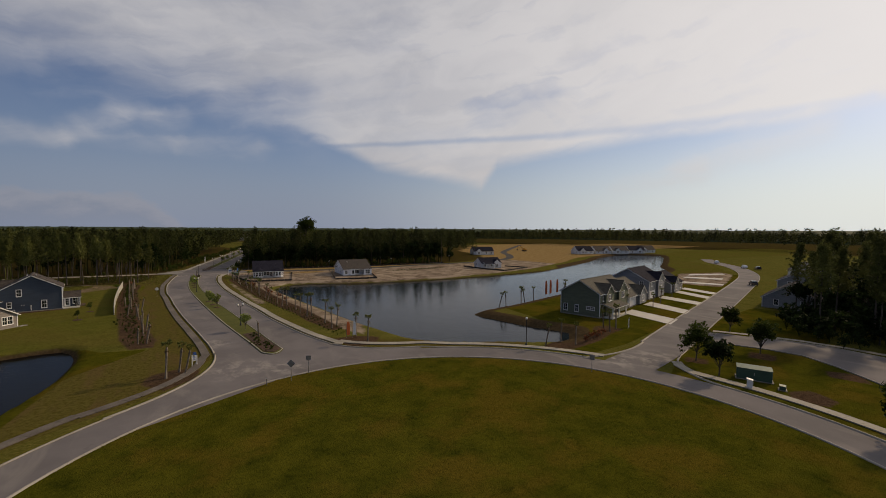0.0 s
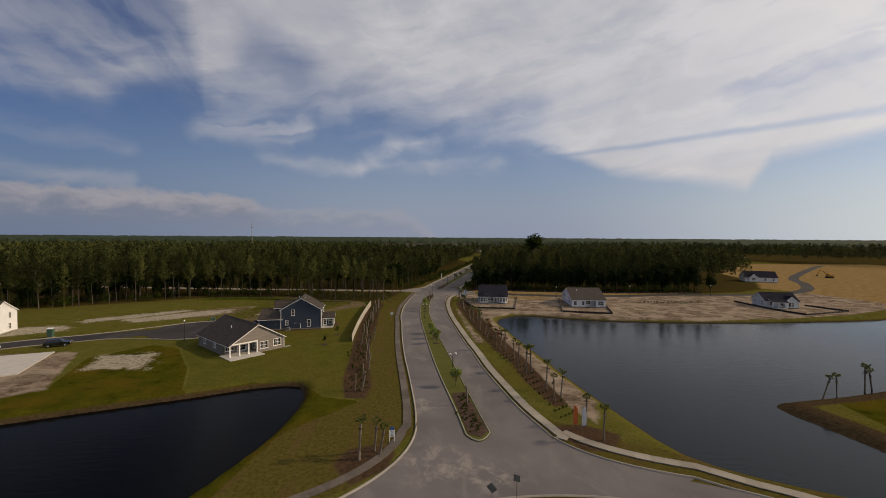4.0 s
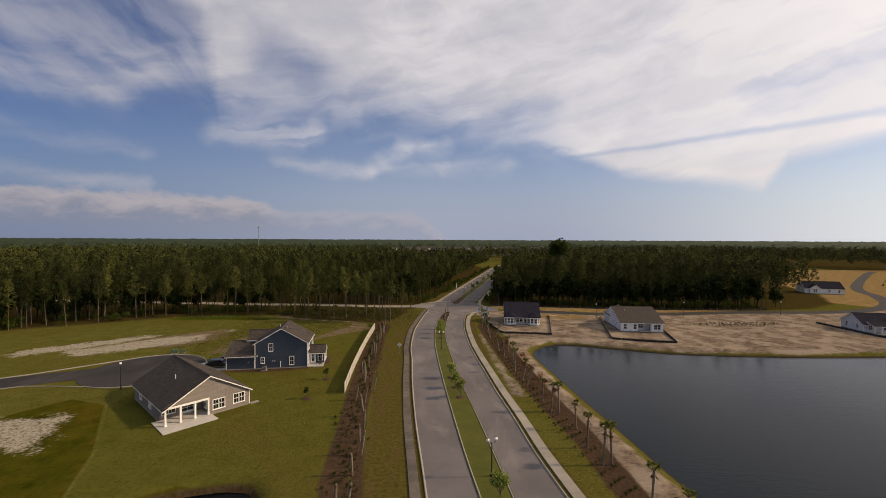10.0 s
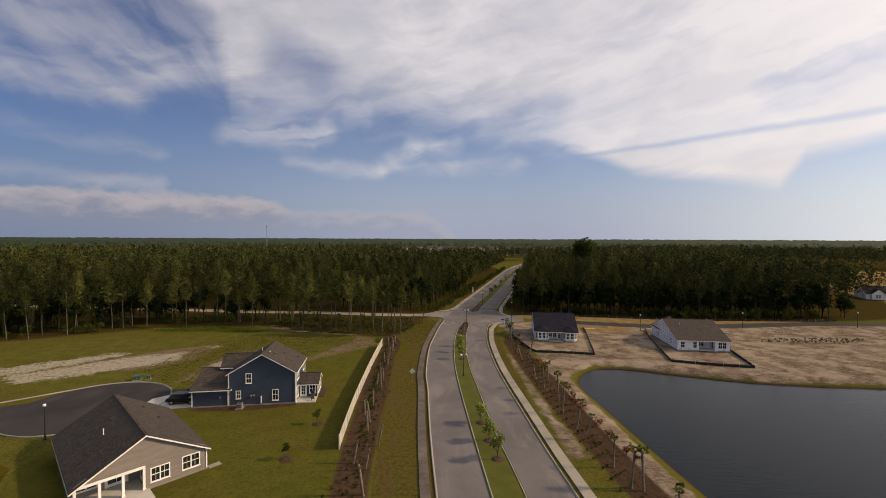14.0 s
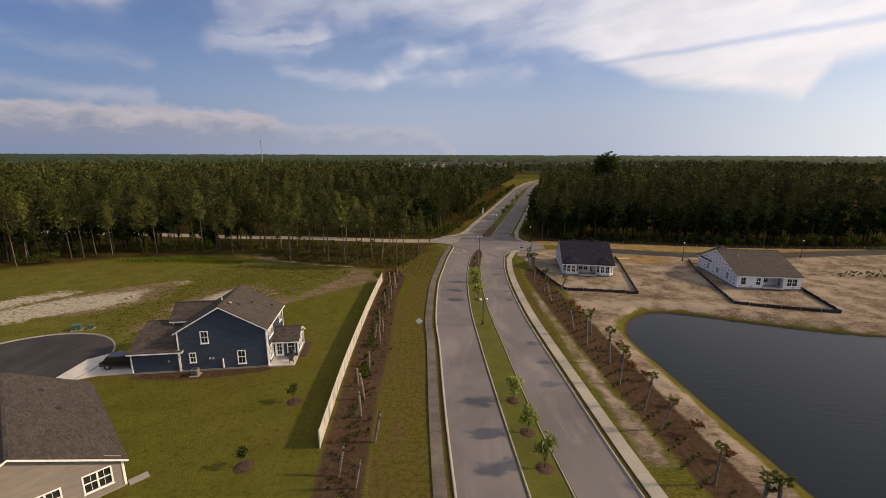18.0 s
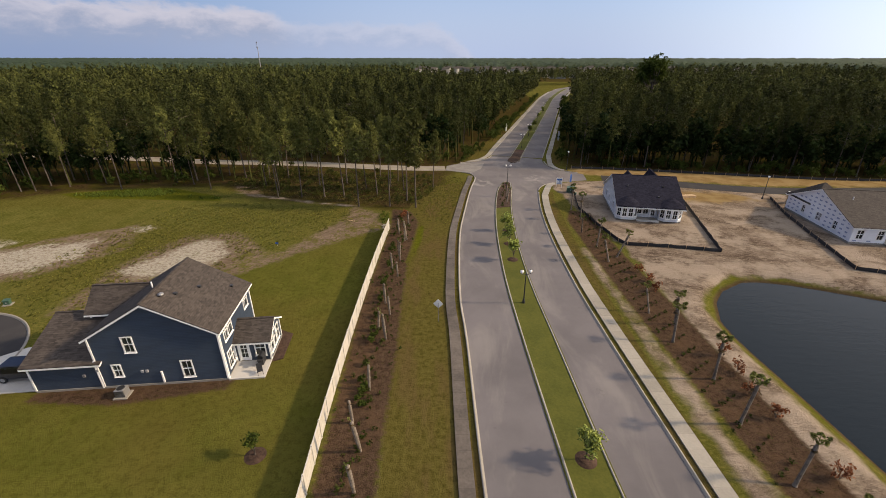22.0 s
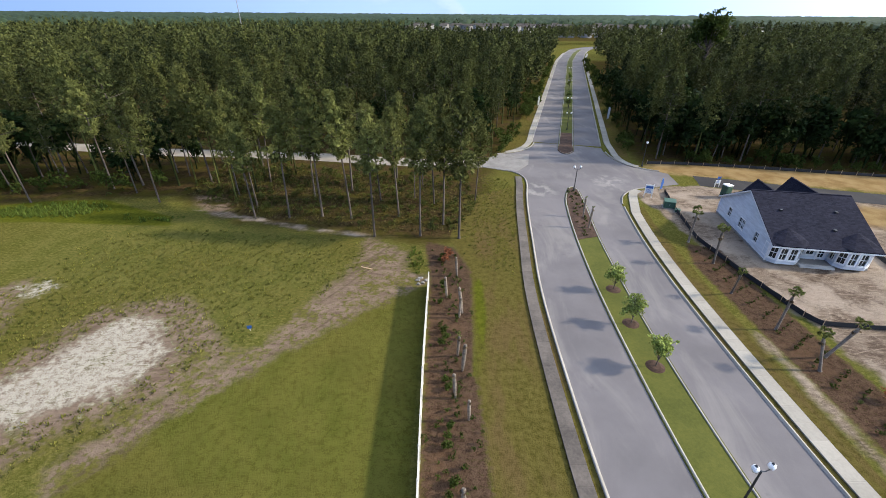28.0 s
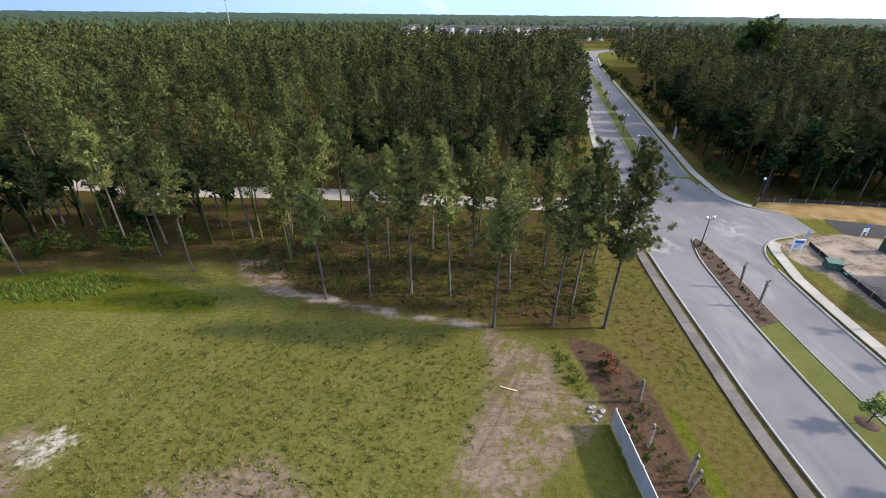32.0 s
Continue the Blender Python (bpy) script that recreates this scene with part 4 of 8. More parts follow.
def build_ground():
    def lines(lo, hi, step, far):
        core = list(np.arange(lo, hi + 0.01, step))
        out, s, v = [], step, hi
        while v < far:
            s *= 1.28
            v += s
            out.append(v)
        back, s, v = [], step, lo
        while v > -far:
            s *= 1.28
            v -= s
            back.append(v)
        return np.array(back[::-1] + core + out)
    xs, ys = lines(-90, 150, 1.0, 4800), lines(-150, 80, 1.0, 4800)
    xs = np.r_[xs[xs <= 150], np.arange(153, 381, 3.0), xs[xs > 384]]
    gx, gy = np.meshgrid(xs, ys)
    x, y = gx.ravel(), gy.ravel()
    z = terrain(x, y)
    rough = np.array([noise.noise((a * 0.07, b * 0.07, 0)) * 0.12 if -90 < a < 30 and -60 < b < 80 else 0.0 for a, b in zip(x, y)]) * (z > -0.01)
    nx = len(xs)
    i = np.arange(len(ys) - 1)[:, None] * nx + np.arange(nx - 1)[None]
    i = i.ravel()
    me = mesh_of("ground", np.stack([x, y, z + np.minimum(rough, 0.0)], 1), np.stack([i, i + 1, i + nx + 1, i + nx], 1), GROUND, smooth=True)
    pts = np.stack([x, y], 1)

    def layer(name, polys, smooth=True, custom=None):
        v = np.full(len(pts), -6.0)
        for poly in polys:
            poly = np.asarray(poly, float)
            near = ((pts > poly.min(0) - 7) & (pts < poly.max(0) + 7)).all(1)
            v[near] = np.maximum(v[near], inside_of(poly, pts[near]))
        if custom is not None:
            v = np.maximum(v, custom)
        me.attributes.new(name, "FLOAT", "POINT").data.foreach_set("value", np.clip(v, -6, 6).astype(np.float32))
    layer("lawn", [LAWN, [(219.2, -53.5), (252.8, -53.2), (283.7, -36.2), (312.7, -5.6), (377.0, -6.7), (520.0, -20.0), (560.0, 60.0), (480.0, 75.0), (340.9, 40.6), (319.5, 30.2), (280.7, 4.1), (250.6, -14.4), (231.4, -30.0)],
                   list(zip(*np.r_[L1[::1], R0[::-1]].T))])
    layer("circle", [[(RING[0] + 35 * math.cos(a), RING[1] + 35 * math.sin(a)) for a in np.linspace(0, 6.28, 48, False)], [(82.3, -119.8), (102.8, -111.5), (127.1, -105.4), (153.0, -102.7), (154.1, -118.0), (122.2, -125.3), (122.2, -149.8), (87.1, -149.8)], [(24.2, -67.0), (18.3, -65.3), (15.8, -61.5), (13.0, -56.6), (4.7, -57.0), (-4.3, -61.7), (-17.5, -67.4), (-29.9, -73.4), (-44.9, -92.0), (-10.4, -112.9), (4.8, -104.0), (12.4, -100.0), (19.3, -95.0), (26.9, -87.0), (25.0, -81.1), (24.1, -73.0)], [(78.4, -106.8), (93.9, -106.2), (112.4, -102.3), (142.1, -93.1), (222.4, -71.0), (243.5, -64.9), (232.1, -46.7), (147.7, -53.2), (99.2, -64.9), (96.3, -82.5), (88.8, -93.8)], [(-21.0, -35.2), (-10.5, -50.7), (-4.8, -62.7), (-17.5, -68.4), (-29.9, -75.0), (-45.7, -79.2), (-59.6, -81.3), (-39.9, -68.9), (-27.4, -61.1), (-34.7, -42.9), (-28.4, -32.7)]])
    layer("verge", [VERGE_W, VERGE_E, shifted(CENTRE_N, -13)[:60].tolist() + shifted(CENTRE_N, -9)[:60][::-1].tolist(), shifted(CENTRE_N, 9)[:60].tolist() + shifted(CENTRE_N, 13)[:60][::-1].tolist()])
    layer("mulch", MULCH)
    layer("sand", SAND)
    layer("soil", SOIL)
    layer("bare", BARE)
    layer("yellow", YELLOW)
    layer("wood", WOOD, custom=np.where(np.hypot(x, y) > 520, 6.0, -6.0))
    edge = [-np.abs(inside_of(p, pts) + off) + w for p, off, w in ((POND_EAST, 0.8, 0.22), (POND_WEST, 0.9, 0.1))]
    edge[0][(x > 205) | ((y < -60) & (x > 86))] = -6
    layer("lush", LUSH, custom=np.maximum(*edge))
    bank = [np.minimum(inside_of(p, pts) + w, 6) for p, w in ((POND_EAST, 0.5), (POND_WEST, 0.15))]
    pen = np.where((x > 84) & (y < -60) | (x > 205), -np.abs(inside_of(POND_EAST, pts) + 0.5) + 3.4, -6)
    layer("bank", [], custom=np.maximum(np.maximum(*bank), pen))
    tagged(new("ground", me), "grassy level ground with ponds, sandy patches and bare soil", "ground", kind="structure")
    for name, pond, mat, label in (("pond_water", POND_EAST, WATER, "dark still pond water with faint ripples"), ("pond_water_west", POND_WEST, WATER_LEFT, "nearly black still pond water")):
        out = pond
        c = out.mean(0)
        bm = bmesh.new()
        bm.faces.new([bm.verts.new((px, py, -0.95)) for px, py in [p + 0.0 for p in grow(out, 2.0)]])
        bmesh.ops.triangulate(bm, faces=bm.faces)
        bmesh.ops.recalc_face_normals(bm, faces=bm.faces)
        if bm.faces[:] and bm.faces[:][0].normal.z < 0:
            bmesh.ops.reverse_faces(bm, faces=bm.faces)
        tagged(part(name.replace("_west", ""), bm, mat), label, "water", kind="structure")


def grow(loop, d):
    """A closed outline pushed outward by d."""
    t = np.roll(loop, -1, 0) - np.roll(loop, 1, 0)
    t /= np.linalg.norm(t, axis=1)[:, None]
    n = np.stack([t[:, 1], -t[:, 0]], 1)
    area = np.sum(loop[:, 0] * np.roll(loop[:, 1], -1) - np.roll(loop[:, 0], -1) * loop[:, 1])
    return loop + (d if area > 0 else -d) * n


build_ground()


# ---------------------------------------------------------------- roads, kerbs, pavements
def ribbon(name, left, right, z, mat, parent=None, label="", category="", kind=""):
    """A paved strip between two lines of the same count."""
    n = len(left)
    v = np.r_[np.c_[left, np.full(n, z)], np.c_[right, np.full(n, z)]]
    i = np.arange(n - 1)
    ob = new(name, mesh_of(name, v, np.stack([i, i + n, i + n + 1, i + 1], 1), mat))
    ob.parent = parent
    if ob.data.polygons[0].normal.z < 0:
        ob.data.flip_normals()
    return tagged(ob, label, category, kind=kind)


def resample(line, n):
    d = np.r_[0, np.cumsum(np.hypot(*np.diff(line, axis=0).T))]
    s = np.linspace(0, d[-1], n)
    return np.stack([np.interp(s, d, line[:, 0]), np.interp(s, d, line[:, 1])], 1)


def kerb(line, width=0.26, height=0.15, parent=None, side=1):
    """A kerb along a line: gutter lip, rounded face and flat top, to the line's right (side 1) or left."""
    prof = [(0.0, 0.0), (0.0, 0.045), (0.08, 0.06), (0.12, height), (width, height), (width, 0.0)]
    n, m = len(line), len(prof)
    v = np.concatenate([np.c_[shifted(line, side * o), np.full(n, h)] for o, h in prof])
    f = []
    for a in range(m - 1):
        i = np.arange(n - 1) + a * n
        f.append(np.stack([i, i + 1, i + n + 1, i + n], 1))
    me = mesh_of("kerb", v, np.concatenate(f), CONCRETE)
    ob = new("kerb", me)
    ob.parent = parent
    return ob


def arc(c, r, a0, a1, n=24):
    a = np.radians(np.linspace(a0, a1, n))
    return np.stack([c[0] + r * np.cos(a), c[1] + r * np.sin(a)], 1)


def corner(p, q, bulge, n=14):
    """A rounded corner from p to q by way of the corner point."""
    s = np.linspace(0, 1, n)[:, None]
    p, q, b = map(np.array, (p, q, bulge))
    return (1 - s)**2 * p + 2 * s * (1 - s) * b + s**2 * q


ROAD = tagged(new("road"), "divided road of worn grey asphalt with concrete kerbs", "road", kind="structure")
n = 90
ribbon("carriageway_south", resample(L0, n), resample(np.r_[L1[:1] + (0.2, 8), L1], n), 0.020, ASPHALT, ROAD)
ribbon("carriageway_north", resample(np.r_[R0[:1] + (-0.2, 8), R0], n), resample(R1, n), 0.020, ASPHALT, ROAD)
ribbon("ring_carriageway", arc(RING, RING_OUT, 0, 360, 120), arc(RING, RING_IN, 0, 360, 120), 0.030, ASPHALT, ROAD)
# junction of the divided road with the ring
mouth = [(33.5, -74.6)] + corner((33.5, -75.6), (21.9, -95.2), (33.7, -87.1)).tolist() + [(23.2, -100.4), (46.3, -89.0), (60.4, -90.5)] + corner((62.9, -89.1), (50.5, -79.5), (53.2, -85.8)).tolist() + [(49.6, -76.0)]
part("junction_south", prism(mouth, -0.05, 0.014), ASPHALT, ROAD)
cross = [(29.2, 48.0)] + corner((30.0, 56.0), (25.5, 63.2), (30.4, 62.3)).tolist() + corner((26.5, 73.2), (36.0, 83.0), (34.2, 75.4)).tolist() + [(42.7, 82.0), (50.2, 79.0)] + corner((49.8, 76.0), (56.0, 63.3), (49.4, 66.0)).tolist() + [(57.6, 62.0), (57.0, 56.3)] + corner((52.5, 54.9), (43.6, 46.5), (45.2, 54.0)).tolist() + [(42.2, 43.9), (33.8, 46.1)]
part("junction_north", prism(cross, -0.05, 0.010), ASPHALT, ROAD)
nl, nr = shifted(CENTRE_N, -7.7), shifted(CENTRE_N, 7.5)
ribbon("carriageway_far", nl[3:], nr[3:], 0.016, ASPHALT, ROAD)
med_l, med_r = shifted(CENTRE_N, -1.7)[2:80], shifted(CENTRE_N, 1.7)[2:80]
tip_n = corner(med_l[0], med_r[0], med_l[0] * 0.5 + med_r[0] * 0.5 - (1.2, 5.0))
ribbon("median_far", med_l, med_r, 0.13, MEDIAN_GRASS, ROAD)
part("mulch_bed", prism([tuple(p) for p in np.r_[med_l[4:0:-1] + (0.3, 0), tip_n + (0.05, 0.4), med_r[1:5] - (0.3, 0)]], 0.0, 0.155), MULCH_MAT, ROAD)
part("median_tip", prism([tuple(p) for p in np.r_[tip_n, med_r[:1], med_l[:1]]], -0.05, 0.13), MULCH_MAT, ROAD)
kerb(np.r_[tip_n[::-1], med_l][::-1], parent=ROAD, side=-1)
kerb(med_r, parent=ROAD, side=-1)
tip_s = corner(L1[-1], R0[-1], (41.3, -82.5))
tip_u = corner(R0[0], L1[0], (37.9, 55.6))
med = np.r_[L1, tip_s[1:-1], R0[::-1], tip_u[1:-1]]
part("median", prism([tuple(p) for p in med], -0.05, 0.09), MEDIAN_GRASS, ROAD)
part("mulch_bed", prism([(38.8, -64.6), (41.1, -63.8), (42.7, -78.0), (41.5, -79.5), (40.1, -78.5)], 0.0, 0.13), MULCH_MAT, ROAD)
part("mulch_bed", prism([(36.9, 53.0), (35.5, 48.6), (34.6, 43.0), (33.7, 34.4), (36.6, 35.4), (37.6, 45.0), (38.2, 52.4), (37.7, 53.8)], 0.0, 0.13), MULCH_MAT, ROAD)
kerb(np.r_[med, med[:2]], parent=ROAD, side=-1)
kerb(np.r_[corner((25.5, 63.2), (30.3, 56.6), (30.5, 62.3)), L0[9:], corner((33.5, -75.6), (21.9, -95.2), (33.7, -87.1))], parent=ROAD, side=1)
kerb(arc(RING, RING_OUT, 128, 188, 40), parent=ROAD, side=-1)
kerb(np.r_[R1[3:], corner((50.5, -79.5), (62.9, -89.1), (53.2, -85.8)), arc(RING, RING_OUT, 61, 26, 24), corner((81.0, -107.6), (97.5, -107.2), (89.5, -110.2)), shifted(SIDE, -3.5)[4:60]], parent=ROAD, side=-1)
kerb(np.r_[shifted(SIDE, 3.5)[3:60][::-1], corner((94.5, -114.9), (86.1, -124.4), (87.0, -117.0)), arc(RING, RING_OUT, -2, -60, 24)], parent=ROAD, side=-1)
kerb(arc(RING, RING_IN, 0, 360, 110), parent=ROAD, side=1, width=0.22, height=0.12)
kerb(np.r_[nl[4:80][::-1]], parent=ROAD, side=1)
kerb(np.r_[nr[3:80]], parent=ROAD, side=1)
kerb(corner((52.5, 54.9), (43.7, 46.8), (45.2, 54.0)), parent=ROAD, side=-1)
kerb(corner((50.0, 76.0), (56.5, 63.2), (49.4, 65.8)), parent=ROAD, side=-1)
kerb(corner((26.5, 73.4), (35.9, 83.0), (34.2, 75.6)), parent=ROAD, side=-1)
ribbon("dirt_road", shifted(CROSS_W, -2.6)[2:], shifted(CROSS_W, 2.6)[2:], 0.026, DIRT_ROAD, None, "pale sandy dirt road through the pine wood", "road", "structure")
tagged(part("road_apron", prism([(22.8, 64.4), (25.5, 63.4), (29.3, 62.2), (32.0, 66.5), (33.2, 73.6), (27.0, 73.2), (22.8, 69.4)], -0.05, 0.032), DUSTY_CONCRETE), "pale dusty concrete apron at the dirt road's mouth", "road", kind="structure")
ribbon("side_road", shifted(CROSS_E, -2.7)[4:], shifted(CROSS_E, 2.7)[4:], 0.024, ASPHALT_NEW, None, "dark new asphalt road past the building lots", "road", "structure")
ribbon("side_street", shifted(SIDE, -3.5), shifted(SIDE, 3.5), 0.036, ASPHALT, None, "grey asphalt street beside the houses", "road", "structure")
CUL_ROAD = ribbon("cul_de_sac", shifted(CUL, -3.6), shifted(CUL, 3.6), 0.022, ASPHALT_NEW, None, "dark asphalt cul-de-sac with a pale concrete kerb", "road", "structure")
part("turning_circle", prism([tuple(p) for p in arc(CUL_ROUND[0], CUL_ROUND[1], 0, 345, 40)], -0.05, 0.028), ASPHALT_NEW, CUL_ROAD)
kerb(np.r_[shifted(CUL, -3.6)[:-6], corner((-46.9, -19.5), (-34.1, -7.9), (-39.4, -12.9)), arc(CUL_ROUND[0], CUL_ROUND[1], 128, -12, 30)], parent=CUL_ROAD, side=-1)
kerb(np.r_[arc(CUL_ROUND[0], CUL_ROUND[1], -40, -112, 16), corner((-31.4, -26.8), (-42.6, -26.5), (-36.7, -26.3)), shifted(CUL, 3.6)[:-7][::-1]], parent=CUL_ROAD, side=-1)
CARPARK = ribbon("car_park", np.array([(107.5, -109.8), (109.3, -116.6), (110.9, -120.3), (111.6, -125.2), (108.8, -130.2), (103.2, -137.0), (96.4, -149.8)]), np.array([(114.8, -107.6), (118.0, -115.4), (120.2, -120.8), (121.4, -126.0), (120.8, -131.5), (119.5, -141.0), (118.5, -149.9)]), 0.040, ASPHALT, None, "grey asphalt car park entrance", "road", "structure")
ribbon("pavement", np.array([(116.4, -109.8), (119.3, -115.0), (121.9, -121.8), (122.6, -128.0), (122.0, -150.0)]), np.array([(117.7, -109.3), (120.6, -114.6), (123.2, -121.5), (124.0, -128.0), (123.4, -150.1)]), 0.06, SLAB, None, "pale concrete walk beside the car park", "pavement", "structure")
kerb(np.array([(109.3, -116.6), (110.9, -120.3), (111.6, -125.2), (108.8, -130.2), (103.2, -137.0), (96.4, -149.8)]), parent=CARPARK, side=1)
kerb(np.array([(118.0, -115.4), (120.2, -120.8), (121.4, -126.0), (120.8, -131.5), (119.5, -141.0), (118.5, -149.9)]), parent=CARPARK, side=-1)


# ---------------------------------------------------------------- vegetation


def unit(v):
    return v / (np.linalg.norm(v, axis=-1, keepdims=True) + 1e-9)


def joined(pieces):
    vs, fs, n = [], [], 0
    for v, f in pieces:
        vs.append(v)
        fs.append(f + n)
        n += len(v)
    return np.concatenate(vs), np.concatenate(fs)


def limb(a, b, ra, rb, sides=5):
    a, b = np.array(a, float), np.array(b, float)
    d = unit(b - a)
    p = unit(np.cross(d, (0.3, 0.9, 0.2)))
    q = np.cross(d, p)
    ang = 2 * np.pi * np.arange(sides) / sides
    ring = np.cos(ang)[:, None] * p + np.sin(ang)[:, None] * q
    v = np.r_[a + ra * ring, b + rb * ring]
    i = np.arange(sides)
    j = (i + 1) % sides
    return v, np.concatenate([np.stack([i, j, j + sides], 1), np.stack([i, j + sides, i + sides], 1)])


def clumps(centres, radii, count, size, r, flat=0.72, slim=0.5):
    """Rounded clumps of leaves: small diamond sprays that face outward over each clump."""
    n_ = unit(r.normal(0, 1, (len(centres) * count, 3)) + (0, 0, 0.35))
    c = np.repeat(np.asarray(centres), count, 0)
    rad = np.repeat(np.asarray(radii), count)[:, None]
    at = c + n_ * rad * r.uniform(0.55, 1.08, (len(c), 1)) * (1, 1, flat)
    face = unit(n_ + r.normal(0, 0.55, n_.shape))
    u = unit(np.cross(face, r.normal(0, 1, face.shape)))
    w = np.cross(face, u)
    ln = size * r.uniform(0.6, 1.3, (len(c), 1))
    v = np.stack([at - u * ln, at + w * ln * slim, at + u * ln, at - w * ln * slim], 1).reshape(-1, 3)
    i = np.arange(len(c)) * 4
    return v, np.concatenate([np.stack([i, i + 1, i + 2], 1), np.stack([i, i + 2, i + 3], 1)])


def tufts(centres, axis, count, length, width, r, up=0.45, loose=0.75):
    """Needle tufts: narrow sprays that fan outward from each centre and face away from the stem."""
    c = np.repeat(np.asarray(centres), count, 0)
    away = unit((np.asarray(centres) - axis) * (1, 1, 0.35))
    away = np.repeat(away, count, 0)
    d = unit(away * 0.55 + (0, 0, up) + r.normal(0, loose, c.shape))
    face = unit(away + (0, 0, 0.6) + r.normal(0, 0.45, c.shape))
    side = unit(np.cross(d, face))
    ln = length * r.uniform(0.6, 1.2, (len(c), 1))
    w = width * r.uniform(0.6, 1.2, (len(c), 1))
    root = c + r.normal(0, 0.12 * length, c.shape)
    tip = root + d * ln
    v = np.stack([root, tip + side * w, tip - side * w], 1).reshape(-1, 3)
    return v, np.arange(len(v)).reshape(-1, 3)


def pine_arrays(seed, h, crown_from=0.45, boughs=40, each=3, count=20, spread=2.5, length=0.55, width=0.09, sides=7, limbs=True, core=0):
    """Trunk with boughs, and an open crown of needle tufts, for a pine with a bare lower stem."""
    r = np.random.default_rng(seed)
    bend = r.normal(0, 0.014 * h, 2)

    def stem(s):
        return np.array([bend[0] * s**2, bend[1] * s**2, s * h])

    def radius(s):
        return 0.0076 * h * (1 - s) ** 0.8 * (1.35 if s == 0 else 1) + 0.02
    wood = []
    levels = [0, 0.02, 0.2, 0.45, 0.7, 0.97] if limbs else [0, 0.4, 0.95]
    for a, b in zip(levels, levels[1:]):
        wood.append(limb(stem(a), stem(b), radius(a), radius(b), sides))
    centres, axes = [], []
    lop = r.uniform(0, 6.283)
    for i in range(boughs):
        rel = (i + r.uniform(0.0, 1.0)) / boughs
        s = crown_from + (0.95 - crown_from) * rel
        wide = (0.45 + 0.55 * min(1.0, rel / 0.22)) * max(0.10, 1 - rel) ** 0.72 * 1.12
        ang = i * 2.399 + r.normal(0, 0.45)
        reach = spread * wide * r.uniform(0.55, 1.12) * (1 + 0.22 * math.cos(ang - lop))
        way = np.array([math.cos(ang), math.sin(ang), r.uniform(-0.05, 0.3) + 0.45 * rel])
        a = stem(s)
        b = a + way * reach
        if limbs and i % 2 == 0:
            wood.append(limb(a, b, 0.045, 0.012, 3))
        for j in range(each):
            f = 1.0 if j == 0 else r.uniform(0.35, 0.9)
            centres.append(a + (b - a) * f + r.normal(0, 0.09 * spread, 3) * (1 if j else 0.4))
            axes.append(stem(max(0.1, s - 0.04)))
    for j in range(each):
        centres.append(stem(0.97) + r.normal(0, 0.10 * spread, 3))
        axes.append(stem(0.9))
    leaves = [tufts(np.array(centres), np.array(axes), count, length, width, r)]
    if core:
        # dense foliage close to the boughs' inner ends keeps light out of the crown
        inner = np.array(axes) + (np.array(centres) - np.array(axes)) * r.uniform(0.25, 0.62, (len(centres), 1))
        leaves.append(clumps(inner, np.full(len(inner), 0.16 * spread), core, 0.10 * spread, r, 0.6, 0.45))
    return joined(wood), joined(leaves)


def broad_arrays(seed, h, spread, trunk_to=0.3, limbs=9, clumped=60, count=9, length=0.4, width=0.16, stem=0.05):
    """Trunk with limbs, and an uneven crown of leaf clumps, for a round-headed tree or shrub."""
    r = np.random.default_rng(seed)
    wood = [limb((0, 0, 0), (0.02 * h, 0, trunk_to * h), stem * 1.2, stem, 6)]
    centres, outs = [], []
    tips = []
    for i in range(limbs):
        ang = i * 2.399 + r.normal(0, 0.3)
        up = r.uniform(0.25, 1.0)
        tip = np.array([math.cos(ang) * spread * r.uniform(0.5, 0.95) * (1.15 - 0.6 * up), math.sin(ang) * spread * r.uniform(0.5, 0.95) * (1.15 - 0.6 * up), h * (trunk_to + (0.97 - trunk_to) * up)])
        wood.append(limb((0.02 * h, 0, trunk_to * h * r.uniform(0.7, 1.1)), tip, stem * 0.6, stem * 0.2, 4))
        tips.append(tip)
    mid = np.array([0, 0, h * (trunk_to + 1) / 2])
    for i in range(clumped):
        tip = tips[i % limbs]
        c = mid + (tip - mid) * r.uniform(0.35, 1.08) + r.normal(0, 0.16 * spread, 3)
        centres.append(c)
        outs.append(unit(c - mid + (0, 0, 0.1)))
    return joined(wood), clumps(centres, np.full(len(centres), length * 0.9), count, length * 0.5, r, 0.85, min(0.8, width / length * 1.3))


def plant(name, arrays, wood_mat, leaf_mat, label, category, at=(0, 0, 0), group="", stem_name="trunk"):
    t = thing(name, label, category, at, group=group)
    part(stem_name, mesh_of(stem_name, *arrays[0], wood_mat, smooth=True), wood_mat, t)
    part("crown", mesh_of("crown", *arrays[1], leaf_mat), leaf_mat, t)
    return t


def scattered(poly, step, seed, keep=None):
    """Jittered grid of plan points inside an outline."""
    r = np.random.default_rng(seed)
    poly = np.asarray(poly, float)
    lo, hi = poly.min(0), poly.max(0)
    gx, gy = np.meshgrid(np.arange(lo[0], hi[0], step), np.arange(lo[1], hi[1], step))
    p = np.stack([gx.ravel(), gy.ravel()], 1) + r.uniform(-0.48, 0.48, (gx.size, 2)) * step
    return p[inside_of(poly, p) > 0.5]


